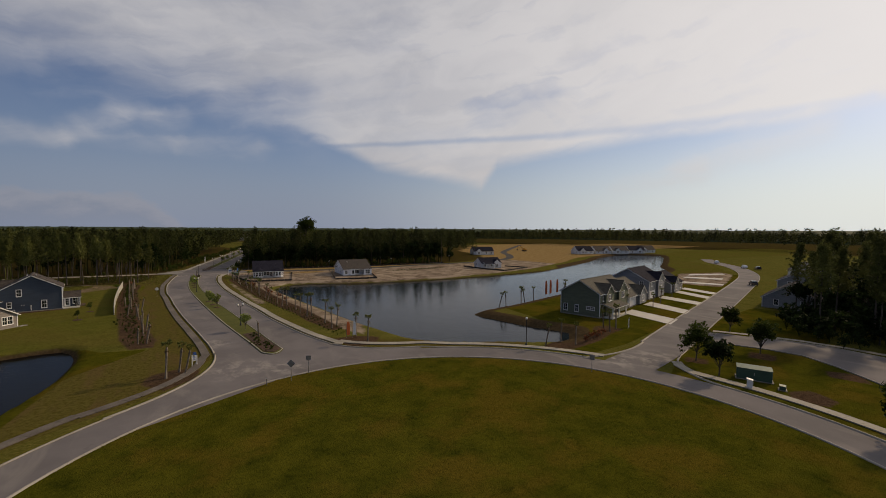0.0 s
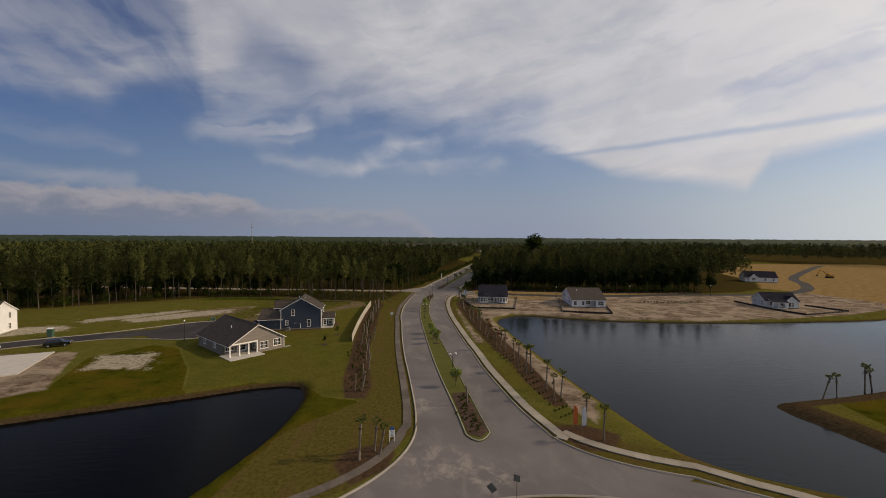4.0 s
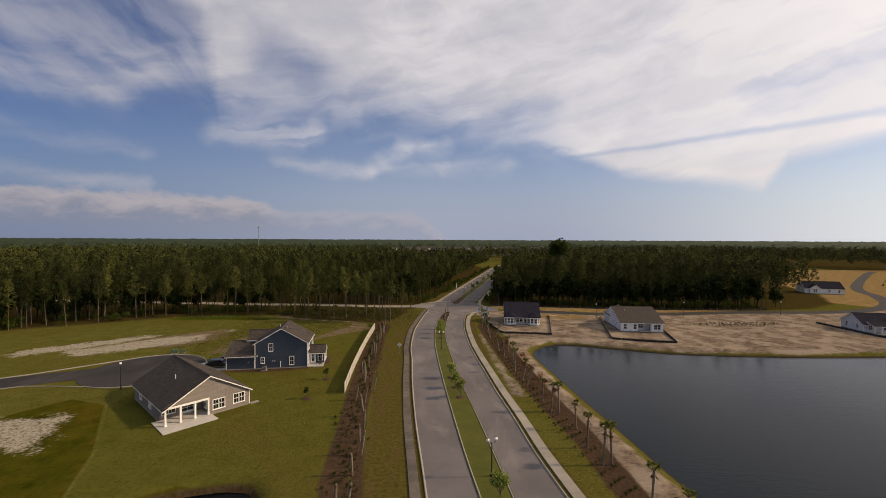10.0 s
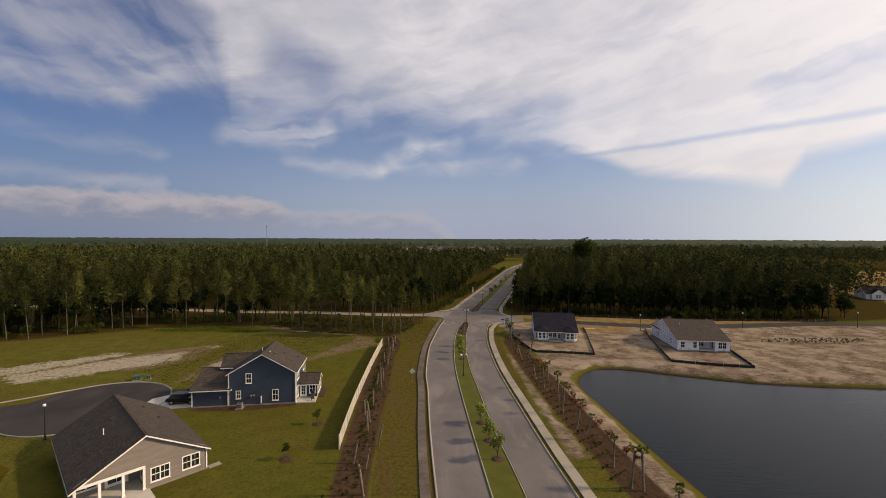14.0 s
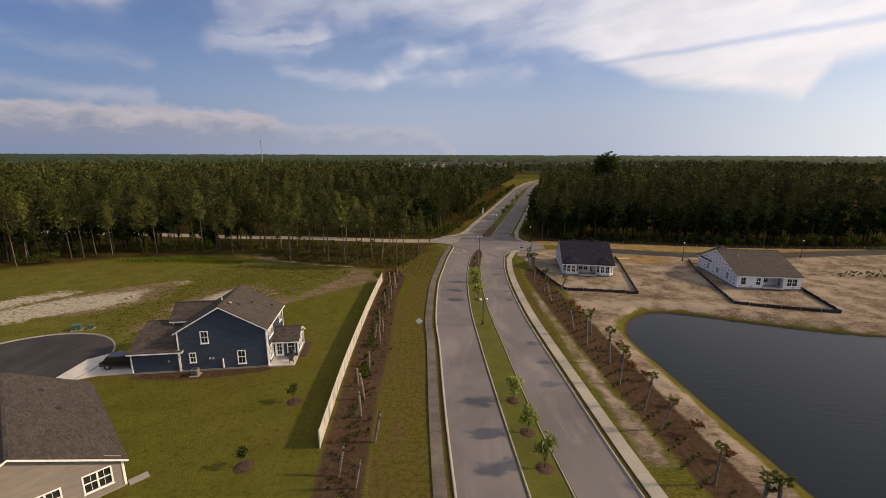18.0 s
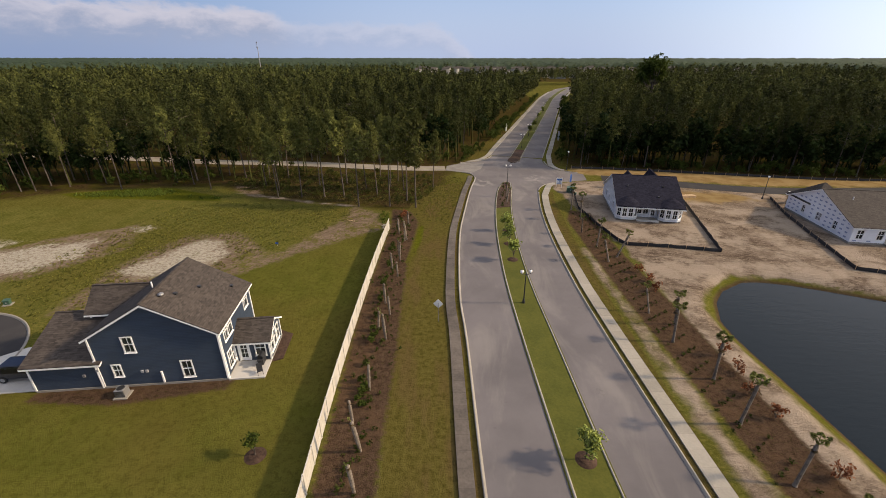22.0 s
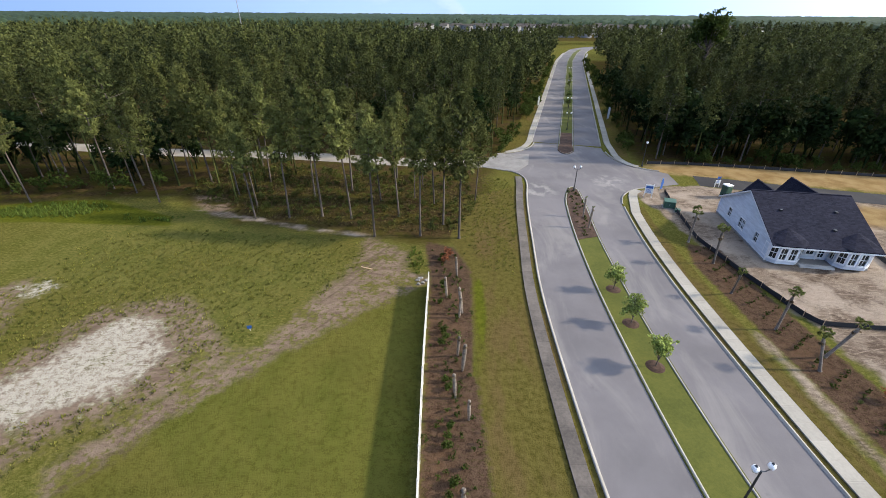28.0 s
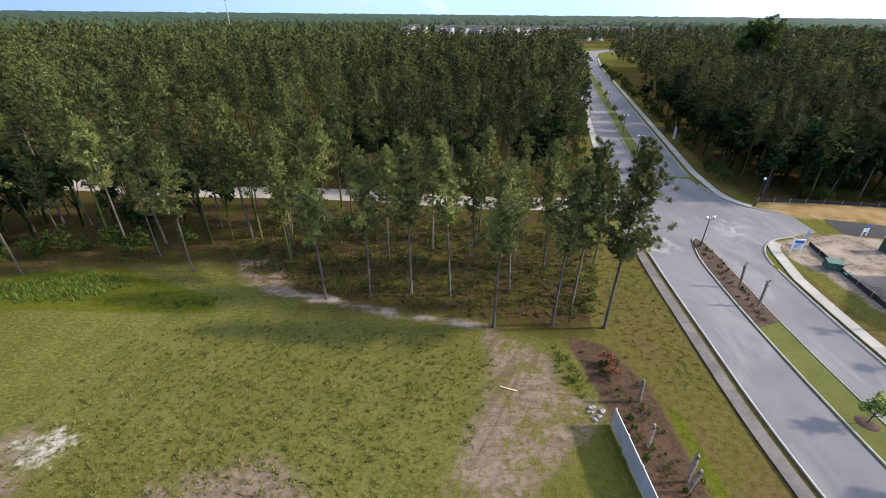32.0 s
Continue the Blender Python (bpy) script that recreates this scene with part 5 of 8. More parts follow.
def stuff(name, templates, places, mat, label, category, seed, scale=(0.8, 1.2)):
    """Many plants joined into one mesh."""
    r = np.random.default_rng(seed)
    vs, fs, tones, n = [], [], [], 0
    kind = r.integers(0, len(templates), len(places))
    for k_, (v, f) in enumerate(templates):
        at = places[kind == k_]
        if not len(at):
            continue
        a = r.uniform(0, 6.283, len(at))
        s = r.uniform(*scale, len(at))
        c, sn = np.cos(a) * s, np.sin(a) * s
        x = v[None, :, 0] * c[:, None] - v[None, :, 1] * sn[:, None] + at[:, 0, None]
        y = v[None, :, 0] * sn[:, None] + v[None, :, 1] * c[:, None] + at[:, 1, None]
        z = v[None, :, 2] * s[:, None] + (at[:, 2, None] if at.shape[1] > 2 else 0)
        vs.append(np.stack([x, y, z], 2).reshape(-1, 3))
        fs.append((f[None] + (np.arange(len(at)) * len(v))[:, None, None]).reshape(-1, 3) + n)
        tones.append(np.repeat(r.uniform(0, 1, len(at)), len(v)))
        n += len(vs[-1])
    ob = new(name, mesh_of(name, np.concatenate(vs), np.concatenate(fs), mat))
    tone = np.concatenate(tones).astype(np.float32)
    ob.data.attributes.new("tone", "FLOAT", "POINT").data.foreach_set("value", tone)
    return tagged(ob, label, category, kind="stuff")


# woods west and east of the road; those at the edge stand as single trees, the rest are joined
FOREST_W = [(-420.0, 40.0), (-113.3, 11.3), (-96.3, 10.9), (-58.1, 45.6), (-46.8, 48.2), (-28.4, 50.2), (-15.5, 44.0), (-6.9, 73.5), (27.0, 74.5), (35.6, 105.0), (50.4, 165.0), (65.0, 223.5), (81.0, 288.0), (66.0, 400.0), (-420.0, 420.0)]
THIN_W = [(-28.4, 49.2), (-15.6, 42.1), (4.7, 37.5), (18.6, 36.0), (21.7, 46.4), (20.2, 57.7), (-5.4, 62.3), (-27.5, 67.0)]
FOREST_E = [(55.0, 69.5), (59.8, 97.0), (74.0, 156.0), (88.0, 214.0), (103.0, 276.0), (250.0, 330.0), (281.4, 234.7), (242.1, 140.5), (209.2, 87.1), (180.2, 66.2), (156.3, 60.6), (121.3, 61.6), (84.2, 67.7)]
PINE_LABEL = "tall slender pine with a bare trunk and open green crown"
PINES = "pines at the wood's edge"
pines = [plant("pine_tree", pine_arrays(s, h, boughs=b - 2, spread=w * 1.18, crown_from=cf, each=4, count=62, length=0.38, width=0.030, core=5), BARK, NEEDLES, PINE_LABEL, "tree", at=(x, y, 0), group=PINES)
         for s, h, b, w, cf, x, y in ((1, 17.0, 34, 2.7, 0.52, 6.6, 34.5), (2, 19.5, 44, 3.4, 0.44, 17.9, 34.4), (3, 17.5, 36, 2.8, 0.52, 12.7, 34.9), (4, 15.5, 30, 2.4, 0.54, -49.0, 44.0), (5, 18.5, 38, 3.1, 0.48, -2.1, 40.6), (6, 15.5, 32, 2.6, 0.50, -29.1, 44.9))]
spots = [(-6.7, 39.8), (2.3, 40.0), (9.1, 41.0), (-11.5, 39.3), (14.1, 45.8), (20.5, 46.4), (-12.9, 43.4), (15.7, 38.5), (10.8, 48.2), (5.5, 46.9), (0.1, 50.9), (-5.5, 48.3), (-56.1, 48.5), (-62.4, 45.6), (-40.2, 50.2), (-35.2, 48.6), (-69.8, 41.3), (-76.9, 36.6)]
spots += [tuple(p) for p in scattered(THIN_W, 8.5, 3) if p[1] > 47 and min(math.hypot(p[0] - q[0], p[1] - q[1]) for q in spots) > 3.5]
edge_w = scattered([(-113.2, 13.4), (-96.2, 13.0), (-57.9, 47.6), (-46.5, 50.1), (-28.3, 52.1), (-27.5, 67.0), (-52.6, 68.4), (-120.4, 49.4)], 6.6, 5)
edge_w2 = scattered([(-27.2, 73.5), (-6.9, 71.2), (20.4, 68.0), (26.2, 78.0), (32.1, 103.3), (23.2, 107.0), (-26.4, 90.9)], 6.6, 6)
edge_e = scattered([(55.7, 70.0), (85.1, 66.8), (121.3, 60.2), (156.4, 58.7), (175.1, 66.6), (166.2, 76.4), (87.1, 80.7), (68.8, 106.5), (65.1, 99.3)], 6.4, 8)
r_ = np.random.default_rng(21)
light_pines = [plant("pine_tree", pine_arrays(80 + i, h, boughs=28, spread=w * 0.98, crown_from=0.48, each=3, count=38, length=0.44, width=0.048, core=4), BARK, NEEDLES_SHADED, PINE_LABEL, "tree", at=(x, y, 0), group=PINES)
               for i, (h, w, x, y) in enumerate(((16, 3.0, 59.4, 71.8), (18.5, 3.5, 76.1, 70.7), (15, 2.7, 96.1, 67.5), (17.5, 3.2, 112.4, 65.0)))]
near_edge = np.r_[edge_w, edge_w2, edge_e]
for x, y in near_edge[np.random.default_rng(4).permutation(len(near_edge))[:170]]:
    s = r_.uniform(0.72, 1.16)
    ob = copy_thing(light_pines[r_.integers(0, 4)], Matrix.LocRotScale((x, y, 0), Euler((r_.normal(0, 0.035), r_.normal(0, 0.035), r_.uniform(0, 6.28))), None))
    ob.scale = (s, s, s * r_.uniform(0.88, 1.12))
for x, y in spots[:60]:
    s = r_.uniform(0.78, 1.10)
    ob = copy_thing(pines[r_.integers(0, 6)], Matrix.LocRotScale((x, y, 0), Euler((r_.normal(0, 0.03), r_.normal(0, 0.03), r_.uniform(0, 6.28))), None))
    ob.scale = (s, s, s * r_.uniform(0.9, 1.08))

mid_pines = [joined(pine_arrays(40 + i, 14.5 + i * 0.8, boughs=26, each=3, count=18, length=0.56, width=0.085, core=2, spread=2.35 + 0.14 * i, crown_from=0.46, sides=4, limbs=False)) for i in range(6)]
near_w = scattered(FOREST_W, 5.7, 11)
near_w = near_w[(np.abs(near_w[:, 1] - np.interp(near_w[:, 0], CROSS_W[::-1, 0], CROSS_W[::-1, 1])) > 4.5)]
d_w = np.hypot(near_w[:, 0] - 10, near_w[:, 1])
near_e = scattered(FOREST_E, 5.7, 12)
d_e = np.hypot(near_e[:, 0] - 40, near_e[:, 1])
wood_mid = np.r_[near_w[d_w < 125], near_e[d_e < 135]]
wood_mid = wood_mid[[min(np.hypot(*(near_edge - q).T)) > 3.6 for q in wood_mid]]
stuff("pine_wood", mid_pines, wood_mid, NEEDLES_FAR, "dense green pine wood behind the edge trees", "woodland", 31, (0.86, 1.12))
back_pines = [joined(pine_arrays(50 + i, 14.5 + i * 0.8, boughs=15, each=2, count=8, length=0.9, width=0.24, core=2, spread=2.2, crown_from=0.48, sides=3, limbs=False)[1:]) for i in range(5)]
far_pines = [joined(pine_arrays(60 + i, 14.5 + i * 0.8, boughs=9, each=2, count=5, length=1.2, width=0.38, core=1, spread=2.3, crown_from=0.50, sides=3, limbs=False)[1:]) for i in range(5)]
tops = [joined(pine_arrays(70 + i, 15 + i, boughs=5, each=2, count=3, length=1.9, width=0.75, spread=2.8, crown_from=0.60, sides=3, limbs=False)[1:]) for i in range(5)]
far_w, far_e = scattered(FOREST_W, 5.8, 13), scattered(FOREST_E, 5.8, 14)
far_e = np.r_[far_e, scattered([(107.0, 274.0), (112.0, 300.0), (117.0, 322.0), (150.0, 344.0), (250.0, 340.0), (190.0, 312.0)], 6.0, 15)]
road_edge = np.r_[shifted(CENTRE_N, -12.2)[8:56], shifted(CENTRE_N, -15.0)[6:56]]
far_w = np.r_[far_w, road_edge + np.random.default_rng(16).uniform(-1.2, 1.2, road_edge.shape)]
far_w = far_w[np.abs(far_w[:, 1] - np.interp(far_w[:, 0], CROSS_W[::-1, 0], CROSS_W[::-1, 1])) > 4.5]
dw, de = np.hypot(far_w[:, 0] - 10, far_w[:, 1]), np.hypot(far_e[:, 0] - 40, far_e[:, 1])
wood_mid_far = np.r_[far_w[(dw >= 125) & (dw < 205)], far_e[(de >= 135) & (de < 215)]]
wood_far = np.r_[far_w[(dw >= 205) & (dw < 320)], far_e[(de >= 215)]]
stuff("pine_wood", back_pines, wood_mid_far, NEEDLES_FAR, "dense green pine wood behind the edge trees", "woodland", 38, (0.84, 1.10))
FAR_AREAS = [[(-900.0, 430.0), (-300.0, 425.0), (20.0, 410.0), (-10.0, 470.0), (-70.0, 560.0), (-60.0, 760.0), (100.0, 730.0), (420.0, 740.0), (420.0, 900.0), (-900.0, 900.0)], [(-900.0, 20.0), (-430.0, 60.0), (-430.0, 420.0), (-900.0, 420.0)], [(135.2, 289.9), (340.0, 300.0), (540.0, 265.0), (900.0, 260.0), (900.0, 900.0), (420.0, 900.0), (440.0, 560.0), (330.0, 450.0), (170.0, 400.0), (112.7, 322.7)],
             [(560.0, 260.0), (570.0, 100.0), (620.0, -50.0), (900.0, -100.0), (900.0, 260.0)], [(-420.0, 30.0), (-123.0, 6.7), (-148.2, -23.6), (-420.0, -40.0)], [(165.0, 398.0), (300.0, 440.0), (330.0, 470.0), (200.0, 428.0)]]
aside = np.random.default_rng(17)
wood_back = np.r_[far_w[dw >= 320], scattered([(62.0, 400.0), (84.0, 330.0), (98.0, 365.0), (114.0, 414.0), (100.0, 440.0), (62.0, 440.0)], 8.0, 58), np.concatenate([scattered(a, 14.0, 50 + i) for i, a in enumerate(FAR_AREAS)])]
wood_back = wood_back[[np.min(np.hypot(*(CENTRE_N - q).T)) > 13 for q in wood_back]]
way_ = np.degrees(np.arctan2(wood_back[:, 0], wood_back[:, 1]))
wood_back = wood_back[~((way_ > -3) & (way_ < 29) & (np.hypot(*wood_back.T) > 540) & (np.hypot(*wood_back.T) < 870) & (aside.uniform(0, 1, len(way_)) < 0.8))]
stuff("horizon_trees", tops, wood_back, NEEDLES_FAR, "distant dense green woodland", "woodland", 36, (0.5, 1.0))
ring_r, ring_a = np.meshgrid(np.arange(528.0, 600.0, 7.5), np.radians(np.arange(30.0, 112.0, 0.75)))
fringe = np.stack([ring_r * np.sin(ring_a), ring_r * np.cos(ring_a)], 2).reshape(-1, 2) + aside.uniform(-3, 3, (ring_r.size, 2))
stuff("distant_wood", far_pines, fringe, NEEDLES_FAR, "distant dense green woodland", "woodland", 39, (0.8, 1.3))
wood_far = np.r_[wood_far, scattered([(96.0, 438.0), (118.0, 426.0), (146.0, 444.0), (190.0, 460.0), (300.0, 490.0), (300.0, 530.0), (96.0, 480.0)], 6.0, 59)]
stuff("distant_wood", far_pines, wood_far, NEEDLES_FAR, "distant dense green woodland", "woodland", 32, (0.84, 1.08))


def canopy():
    """Woodland to the horizon: a rough sheet of crowns."""
    r = np.random.default_rng(9)
    az = np.radians(np.arange(-140, 140.01, 0.28))
    rad = 840 * (4600 / 840) ** (np.linspace(0, 1, 90))
    a, d = np.meshgrid(az, rad)
    x, y = 40 + d * np.sin(a), d * np.cos(a)
    z = 14.5 + 5.0 * r.uniform(-1, 1, x.shape) + 4.0 * np.array([noise.noise((u * 0.004, v * 0.004, 3)) for u, v in zip(x.ravel(), y.ravel())]).reshape(x.shape)
    z = z + 9 * np.clip((d - 2000) / 2600, 0, 1)
    z[0] = 0
    nx = len(az)
    i = (np.arange(len(rad) - 1)[:, None] * nx + np.arange(nx - 1)[None]).ravel()
    ob = new("horizon_wood", mesh_of("horizon_wood", np.stack([x.ravel(), y.ravel(), z.ravel()], 1), np.stack([i, i + nx, i + nx + 1, i + 1], 1), CANOPY))
    tagged(ob, "hazy green woodland reaching to the horizon", "woodland", kind="stuff")


canopy()
# the tall tree that stands over the eastern wood
plant("tall_tree", broad_arrays(77, 28.5, 7.5, 0.5, 18, 420, 12, 1.1, 0.42, 0.35), BARK, LEAF, "very tall dark-crowned tree rising above the wood", "tree", at=(111.1, 161.2, 0))

# darker broad-leaved trees among the pines
oaks = [joined(broad_arrays(300 + i, 9 + i, 3.2, 0.25, 9, 44, 8, 1.0, 0.42, 0.12)) for i in range(4)]
oak_at = np.r_[scattered([(59.4, 70.9), (65.1, 95.6), (78.0, 80.9), (156.0, 71.6), (176.5, 73.8), (156.3, 61.5), (121.3, 62.6), (84.2, 68.7)], 4.4, 28), scattered([(55.7, 69.1), (61.4, 99.3), (72.2, 157.2), (81.3, 155.5), (79.9, 104.6), (88.9, 80.7), (166.3, 72.7), (180.2, 66.2), (156.3, 60.6), (121.3, 61.6), (84.2, 66.8)], 5.2, 25), scattered([(-6.9, 73.5), (23.3, 74.4), (33.1, 105.0), (45.5, 165.8), (40.2, 165.9), (21.3, 105.3), (11.7, 82.0), (-22.9, 85.2), (-27.0, 76.3)], 5.5, 26),
               scattered([(-113.1, 15.6), (-57.6, 49.6), (-30.0, 54.0), (-29.4, 65.3), (-57.7, 63.1), (-115.3, 34.4)], 4.6, 27)]
stuff("broadleaf_understorey", oaks, oak_at, LEAF_DARK, "dark broad-leaved trees among the pines", "woodland", 37, (0.55, 1.25))

# undergrowth at the wood's edge
bush_t = [broad_arrays(90 + i, 2.4, 1.5, 0.1, 7, 44, 8, 0.36, 0.15, 0.04) for i in range(4)]
bushes = np.r_[shifted(CENTRE_N, -10.9)[9:56] + np.random.default_rng(29).uniform(-0.6, 0.6, (47, 2)), scattered([(55.6, 68.2), (59.4, 71.8), (121.3, 64.5), (159.8, 62.2), (159.9, 58.5), (121.3, 58.3), (85.1, 64.9)], 3.2, 15), scattered([(-113.7, 9.4), (-58.3, 43.6), (-47.0, 47.2), (-28.4, 49.2), (-30.0, 54.0), (-59.5, 51.6), (-113.8, 19.6)], 4.2, 16),
               scattered([(20.5, 70.7), (27.9, 72.4), (38.5, 104.9), (49.9, 165.8), (46.4, 165.8), (34.0, 105.0)], 4.0, 17), scattered([(51.9, 70.1), (54.7, 70.0), (75.8, 155.5), (101.6, 274.3), (96.5, 274.2), (70.4, 155.5)], 4.0, 18)]
stuff("undergrowth", [joined(b) for b in bush_t], bushes, LEAF, "low leafy undergrowth along the wood's edge", "shrubs", 33, (0.6, 1.5))
weed_at = scattered([(112, 29), (120, 27.4), (138, 26.8), (146, 31), (140, 34), (122, 32.5)], 1.3, 75)
stuff("weed_patch", [joined(b) for b in bush_t], weed_at, LEAF, "patch of green weeds on bare soil", "weeds", 76, (0.14, 0.3))
low_t = [joined(broad_arrays(110 + i, 0.5, 0.5, 0.05, 5, 16, 6, 0.18, 0.07, 0.012)) for i in range(4)]
low = scattered(THIN_W, 1.7, 19)
sapling_t = [joined(broad_arrays(120 + i, 3.2, 1.1, 0.1, 8, 40, 8, 0.28, 0.10, 0.03)) for i in range(3)]
sap_at = np.r_[scattered([(-28.2, 53.9), (-11.4, 51.4), (-7.4, 58.7), (-27.5, 67.0)], 3.4, 61), scattered([(-7.6, 53.1), (19.9, 50.2), (20.1, 56.8), (-5.5, 60.5)], 8.0, 62), np.array([(14.3, 34.8), (4.4, 36.2), (-10.0, 40.4), (-19.2, 45.1), (0.7, 42.4)])]
stuff("saplings", sapling_t, sap_at, OLIVE_LEAF, "young broad-leaved saplings and shrubs under thin pines", "shrubs", 63, (0.45, 1.1))
stuff("woodland_weeds", low_t, low, OLIVE_LEAF, "low weeds and ferns under thin pines", "weeds", 34, (0.6, 1.7))


def grass_tuft(seed, h, blades, spread, w):
    """A tuft of upright, leaning grass blades."""
    r = np.random.default_rng(seed)
    a = r.uniform(0, 6.283, blades)
    root = np.stack([np.cos(a), np.sin(a), 0 * a], 1) * r.uniform(0.0, spread, (blades, 1))
    lean = np.stack([np.cos(a), np.sin(a), 0 * a], 1) * r.uniform(0.1, 0.6, (blades, 1)) * h
    tip = root + lean + np.array([0, 0, h]) * r.uniform(0.5, 1.1, (blades, 1))
    side = np.stack([-np.sin(a + 0.7), np.cos(a + 0.7), 0 * a], 1) * w
    return np.stack([root - side, root + side, tip], 1).reshape(-1, 3), np.arange(3 * blades).reshape(-1, 3)


rank = [grass_tuft(400 + i, 0.55, 16, 0.30, 0.05) for i in range(4)]
short = [grass_tuft(410 + i, 0.16, 14, 0.30, 0.05) for i in range(4)]
fade = np.random.default_rng(88)
edge_weeds = np.r_[scattered([(-58, 39.4), (-47, 43.8), (-38, 44.8), (-32.4, 42.4), (-38, 38.2), (-52, 37.4)], 0.55, 81), scattered([(-31.5, 40.6), (-24.2, 39.6), (-22.4, 37.4), (-27, 36.8), (-31.2, 37.8)], 0.6, 82)]
edge_weeds = edge_weeds[np.max([inside_of(p, edge_weeds) for p in ([(-58, 39.4), (-47, 43.8), (-38, 44.8), (-32.4, 42.4), (-38, 38.2), (-52, 37.4)], [(-31.5, 40.6), (-24.2, 39.6), (-22.4, 37.4), (-27, 36.8), (-31.2, 37.8)])], 0) > fade.uniform(0, 2.2, len(edge_weeds))]
stuff("field_weeds", rank, edge_weeds, WEED, "bright green rank grass at the field's edge", "weeds", 83, (0.6, 1.3))
MEADOW = [(-34, 2), (-30, 34), (-18, 36.5), (4, 33.5), (11, 30), (12, 25.5), (6, 24), (0, 15), (-5, 6), (-9, 0), (-12, -4), (-18, -10)]
meadow = scattered(MEADOW, 0.62, 84)
meadow = meadow[inside_of(MEADOW, meadow) > fade.uniform(0, 1, len(meadow)) ** 2 * 9]
meadow = meadow[np.max([inside_of(p, meadow) for p in SAND[:1] + BARE[:1]], 0) < 0.6]
stuff("meadow_grass", short, meadow, GRASS_BLADE, "low tufted yellow-green field grass", "grass", 85, (0.6, 1.35))
floor_at = scattered([(-27, 48), (-14, 40), (5, 35.6), (18.6, 35.4), (21.4, 46), (20.2, 56), (-5.4, 60.5), (-27, 64)], 0.75, 86)
floor_at = floor_at[inside_of(BARE[-1], floor_at) < 0]
verge_at = scattered([(20.0, 27.0), (24.6, 24.0), (26.0, 34.0), (27.4, 45.0), (27.6, 58.0), (21.0, 60.0), (20.6, 46.0), (18.0, 35.0)], 0.7, 89)
tall_at = np.r_[scattered([(11.0, 27.6), (11.6, 31.8), (13.4, 33.2), (14.0, 29.0), (14.2, 25.2), (12.6, 24.4)], 0.5, 91), scattered([(-26.4, 37.4), (-22.0, 38.2), (-20.4, 40.4), (-24.6, 40.6)], 0.6, 92)]
tall_at = tall_at[fade.uniform(0, 1, len(tall_at)) < 0.6]
stuff("tall_weeds", rank, tall_at, WEED, "tall green weeds beside the planting bed", "weeds", 93, (0.45, 0.95))
stuff("verge_grass", short, verge_at, GRASS_BLADE, "tufted yellow-green grass on the verge", "grass", 90, (0.6, 1.3))
stuff("woodland_grass", short, floor_at, DRY_GRASS, "dry tufted grass and litter under thin pines", "grass", 87, (0.7, 1.9))

BED_SHRUBS = [(np.interp(y, (-18.0, -8.0, 2.0, 30.0), (18.4, 17.8, 17.0, 15.6)) + 0.25 * math.sin(y * 3.1), y) for y in (-17.6, -16.9, -16.1, -15.4, -14.6, -12.4, -8.9, -8.2, -7.5, -6.7, -4.2, -1.0, -0.2, 0.6, 3.2, 4.0, 4.8, 8.4, 9.2, 13.6, 14.4, 15.2, 19.8, 22.4, 23.2, 28.2, 29.0)]

# sabal palms
def palm(seed, h, dry, fronds, label, at, crown=True):
    r = np.random.default_rng(seed)
    t = thing("palm_tree", label, "palm", at, group="palms beside the road")
    bm = bmesh.new()
    lean = r.normal(0, 0.09, 2)
    pts = [(lean[0] * s * h, lean[1] * s * h, s * h) for s in (0, 0.04, 0.2, 0.4, 0.6, 0.8, 0.93, 1.0)]
    if dry > 3:
        # cut frond bases stand out in rings up the bare trunk
        rings = 22
        pts = [(lean[0] * k_ / rings * h, lean[1] * k_ / rings * h, k_ / rings * h) for k_ in range(rings + 1)]
        tube(bm, pts, [(0.105 + 0.055 * math.sin(2.6 * k_ / rings)) * (1.0 if k_ % 2 else 0.80) * (0.7 if k_ == rings else 1.0) for k_ in range(rings + 1)], 9)
    else:
        tube(bm, pts, [0.17, 0.14, 0.115, 0.11, 0.115, 0.125, 0.14, 0.07], 8)
    part("trunk", bm, PALM_BARK, t)
    top = np.array(pts[-1])
    for i in range(fronds):
        ang, up = i * 2.399 + r.normal(0, 0.2), (r.uniform(-2.6, -1.2) if i < dry else r.uniform(0.7, 2.4))
        way = np.array([math.cos(ang), math.sin(ang), 0])
        bits = []
        reach = r.uniform(0.55, 0.85) * (0.62 if i < dry else 0.82) * (0.45 if dry > 3 else 1.0)
        stalk = top + (way * 0.55 + (0, 0, up * 0.55)) * reach
        bits.append(limb(top - (0, 0, 0.1), stalk, 0.03, 0.02, 3))
        ln = 15
        for j in range(ln):
            b = (j / (ln - 1) - 0.5) * 3.4
            side = np.cross(way, (0, 0, 1))
            d = unit(math.cos(b) * (way + (0, 0, up * 0.5)) + math.sin(b) * side)
            tip = stalk + d * 0.62 * reach + np.array([0, 0, -0.24 * (0.4 + abs(math.sin(b))) * reach])
            w = np.cross(d, (0, 0, 1)) * 0.035
            mid = stalk + d * 0.34 * reach
            v = np.stack([stalk, mid + w, tip, mid - w])
            bits.append((v, np.array([[0, 1, 2], [0, 2, 3]])))
        part("frond", mesh_of("frond", *joined(bits), FROND_DRY if i < dry else FROND), None, t)
    return t


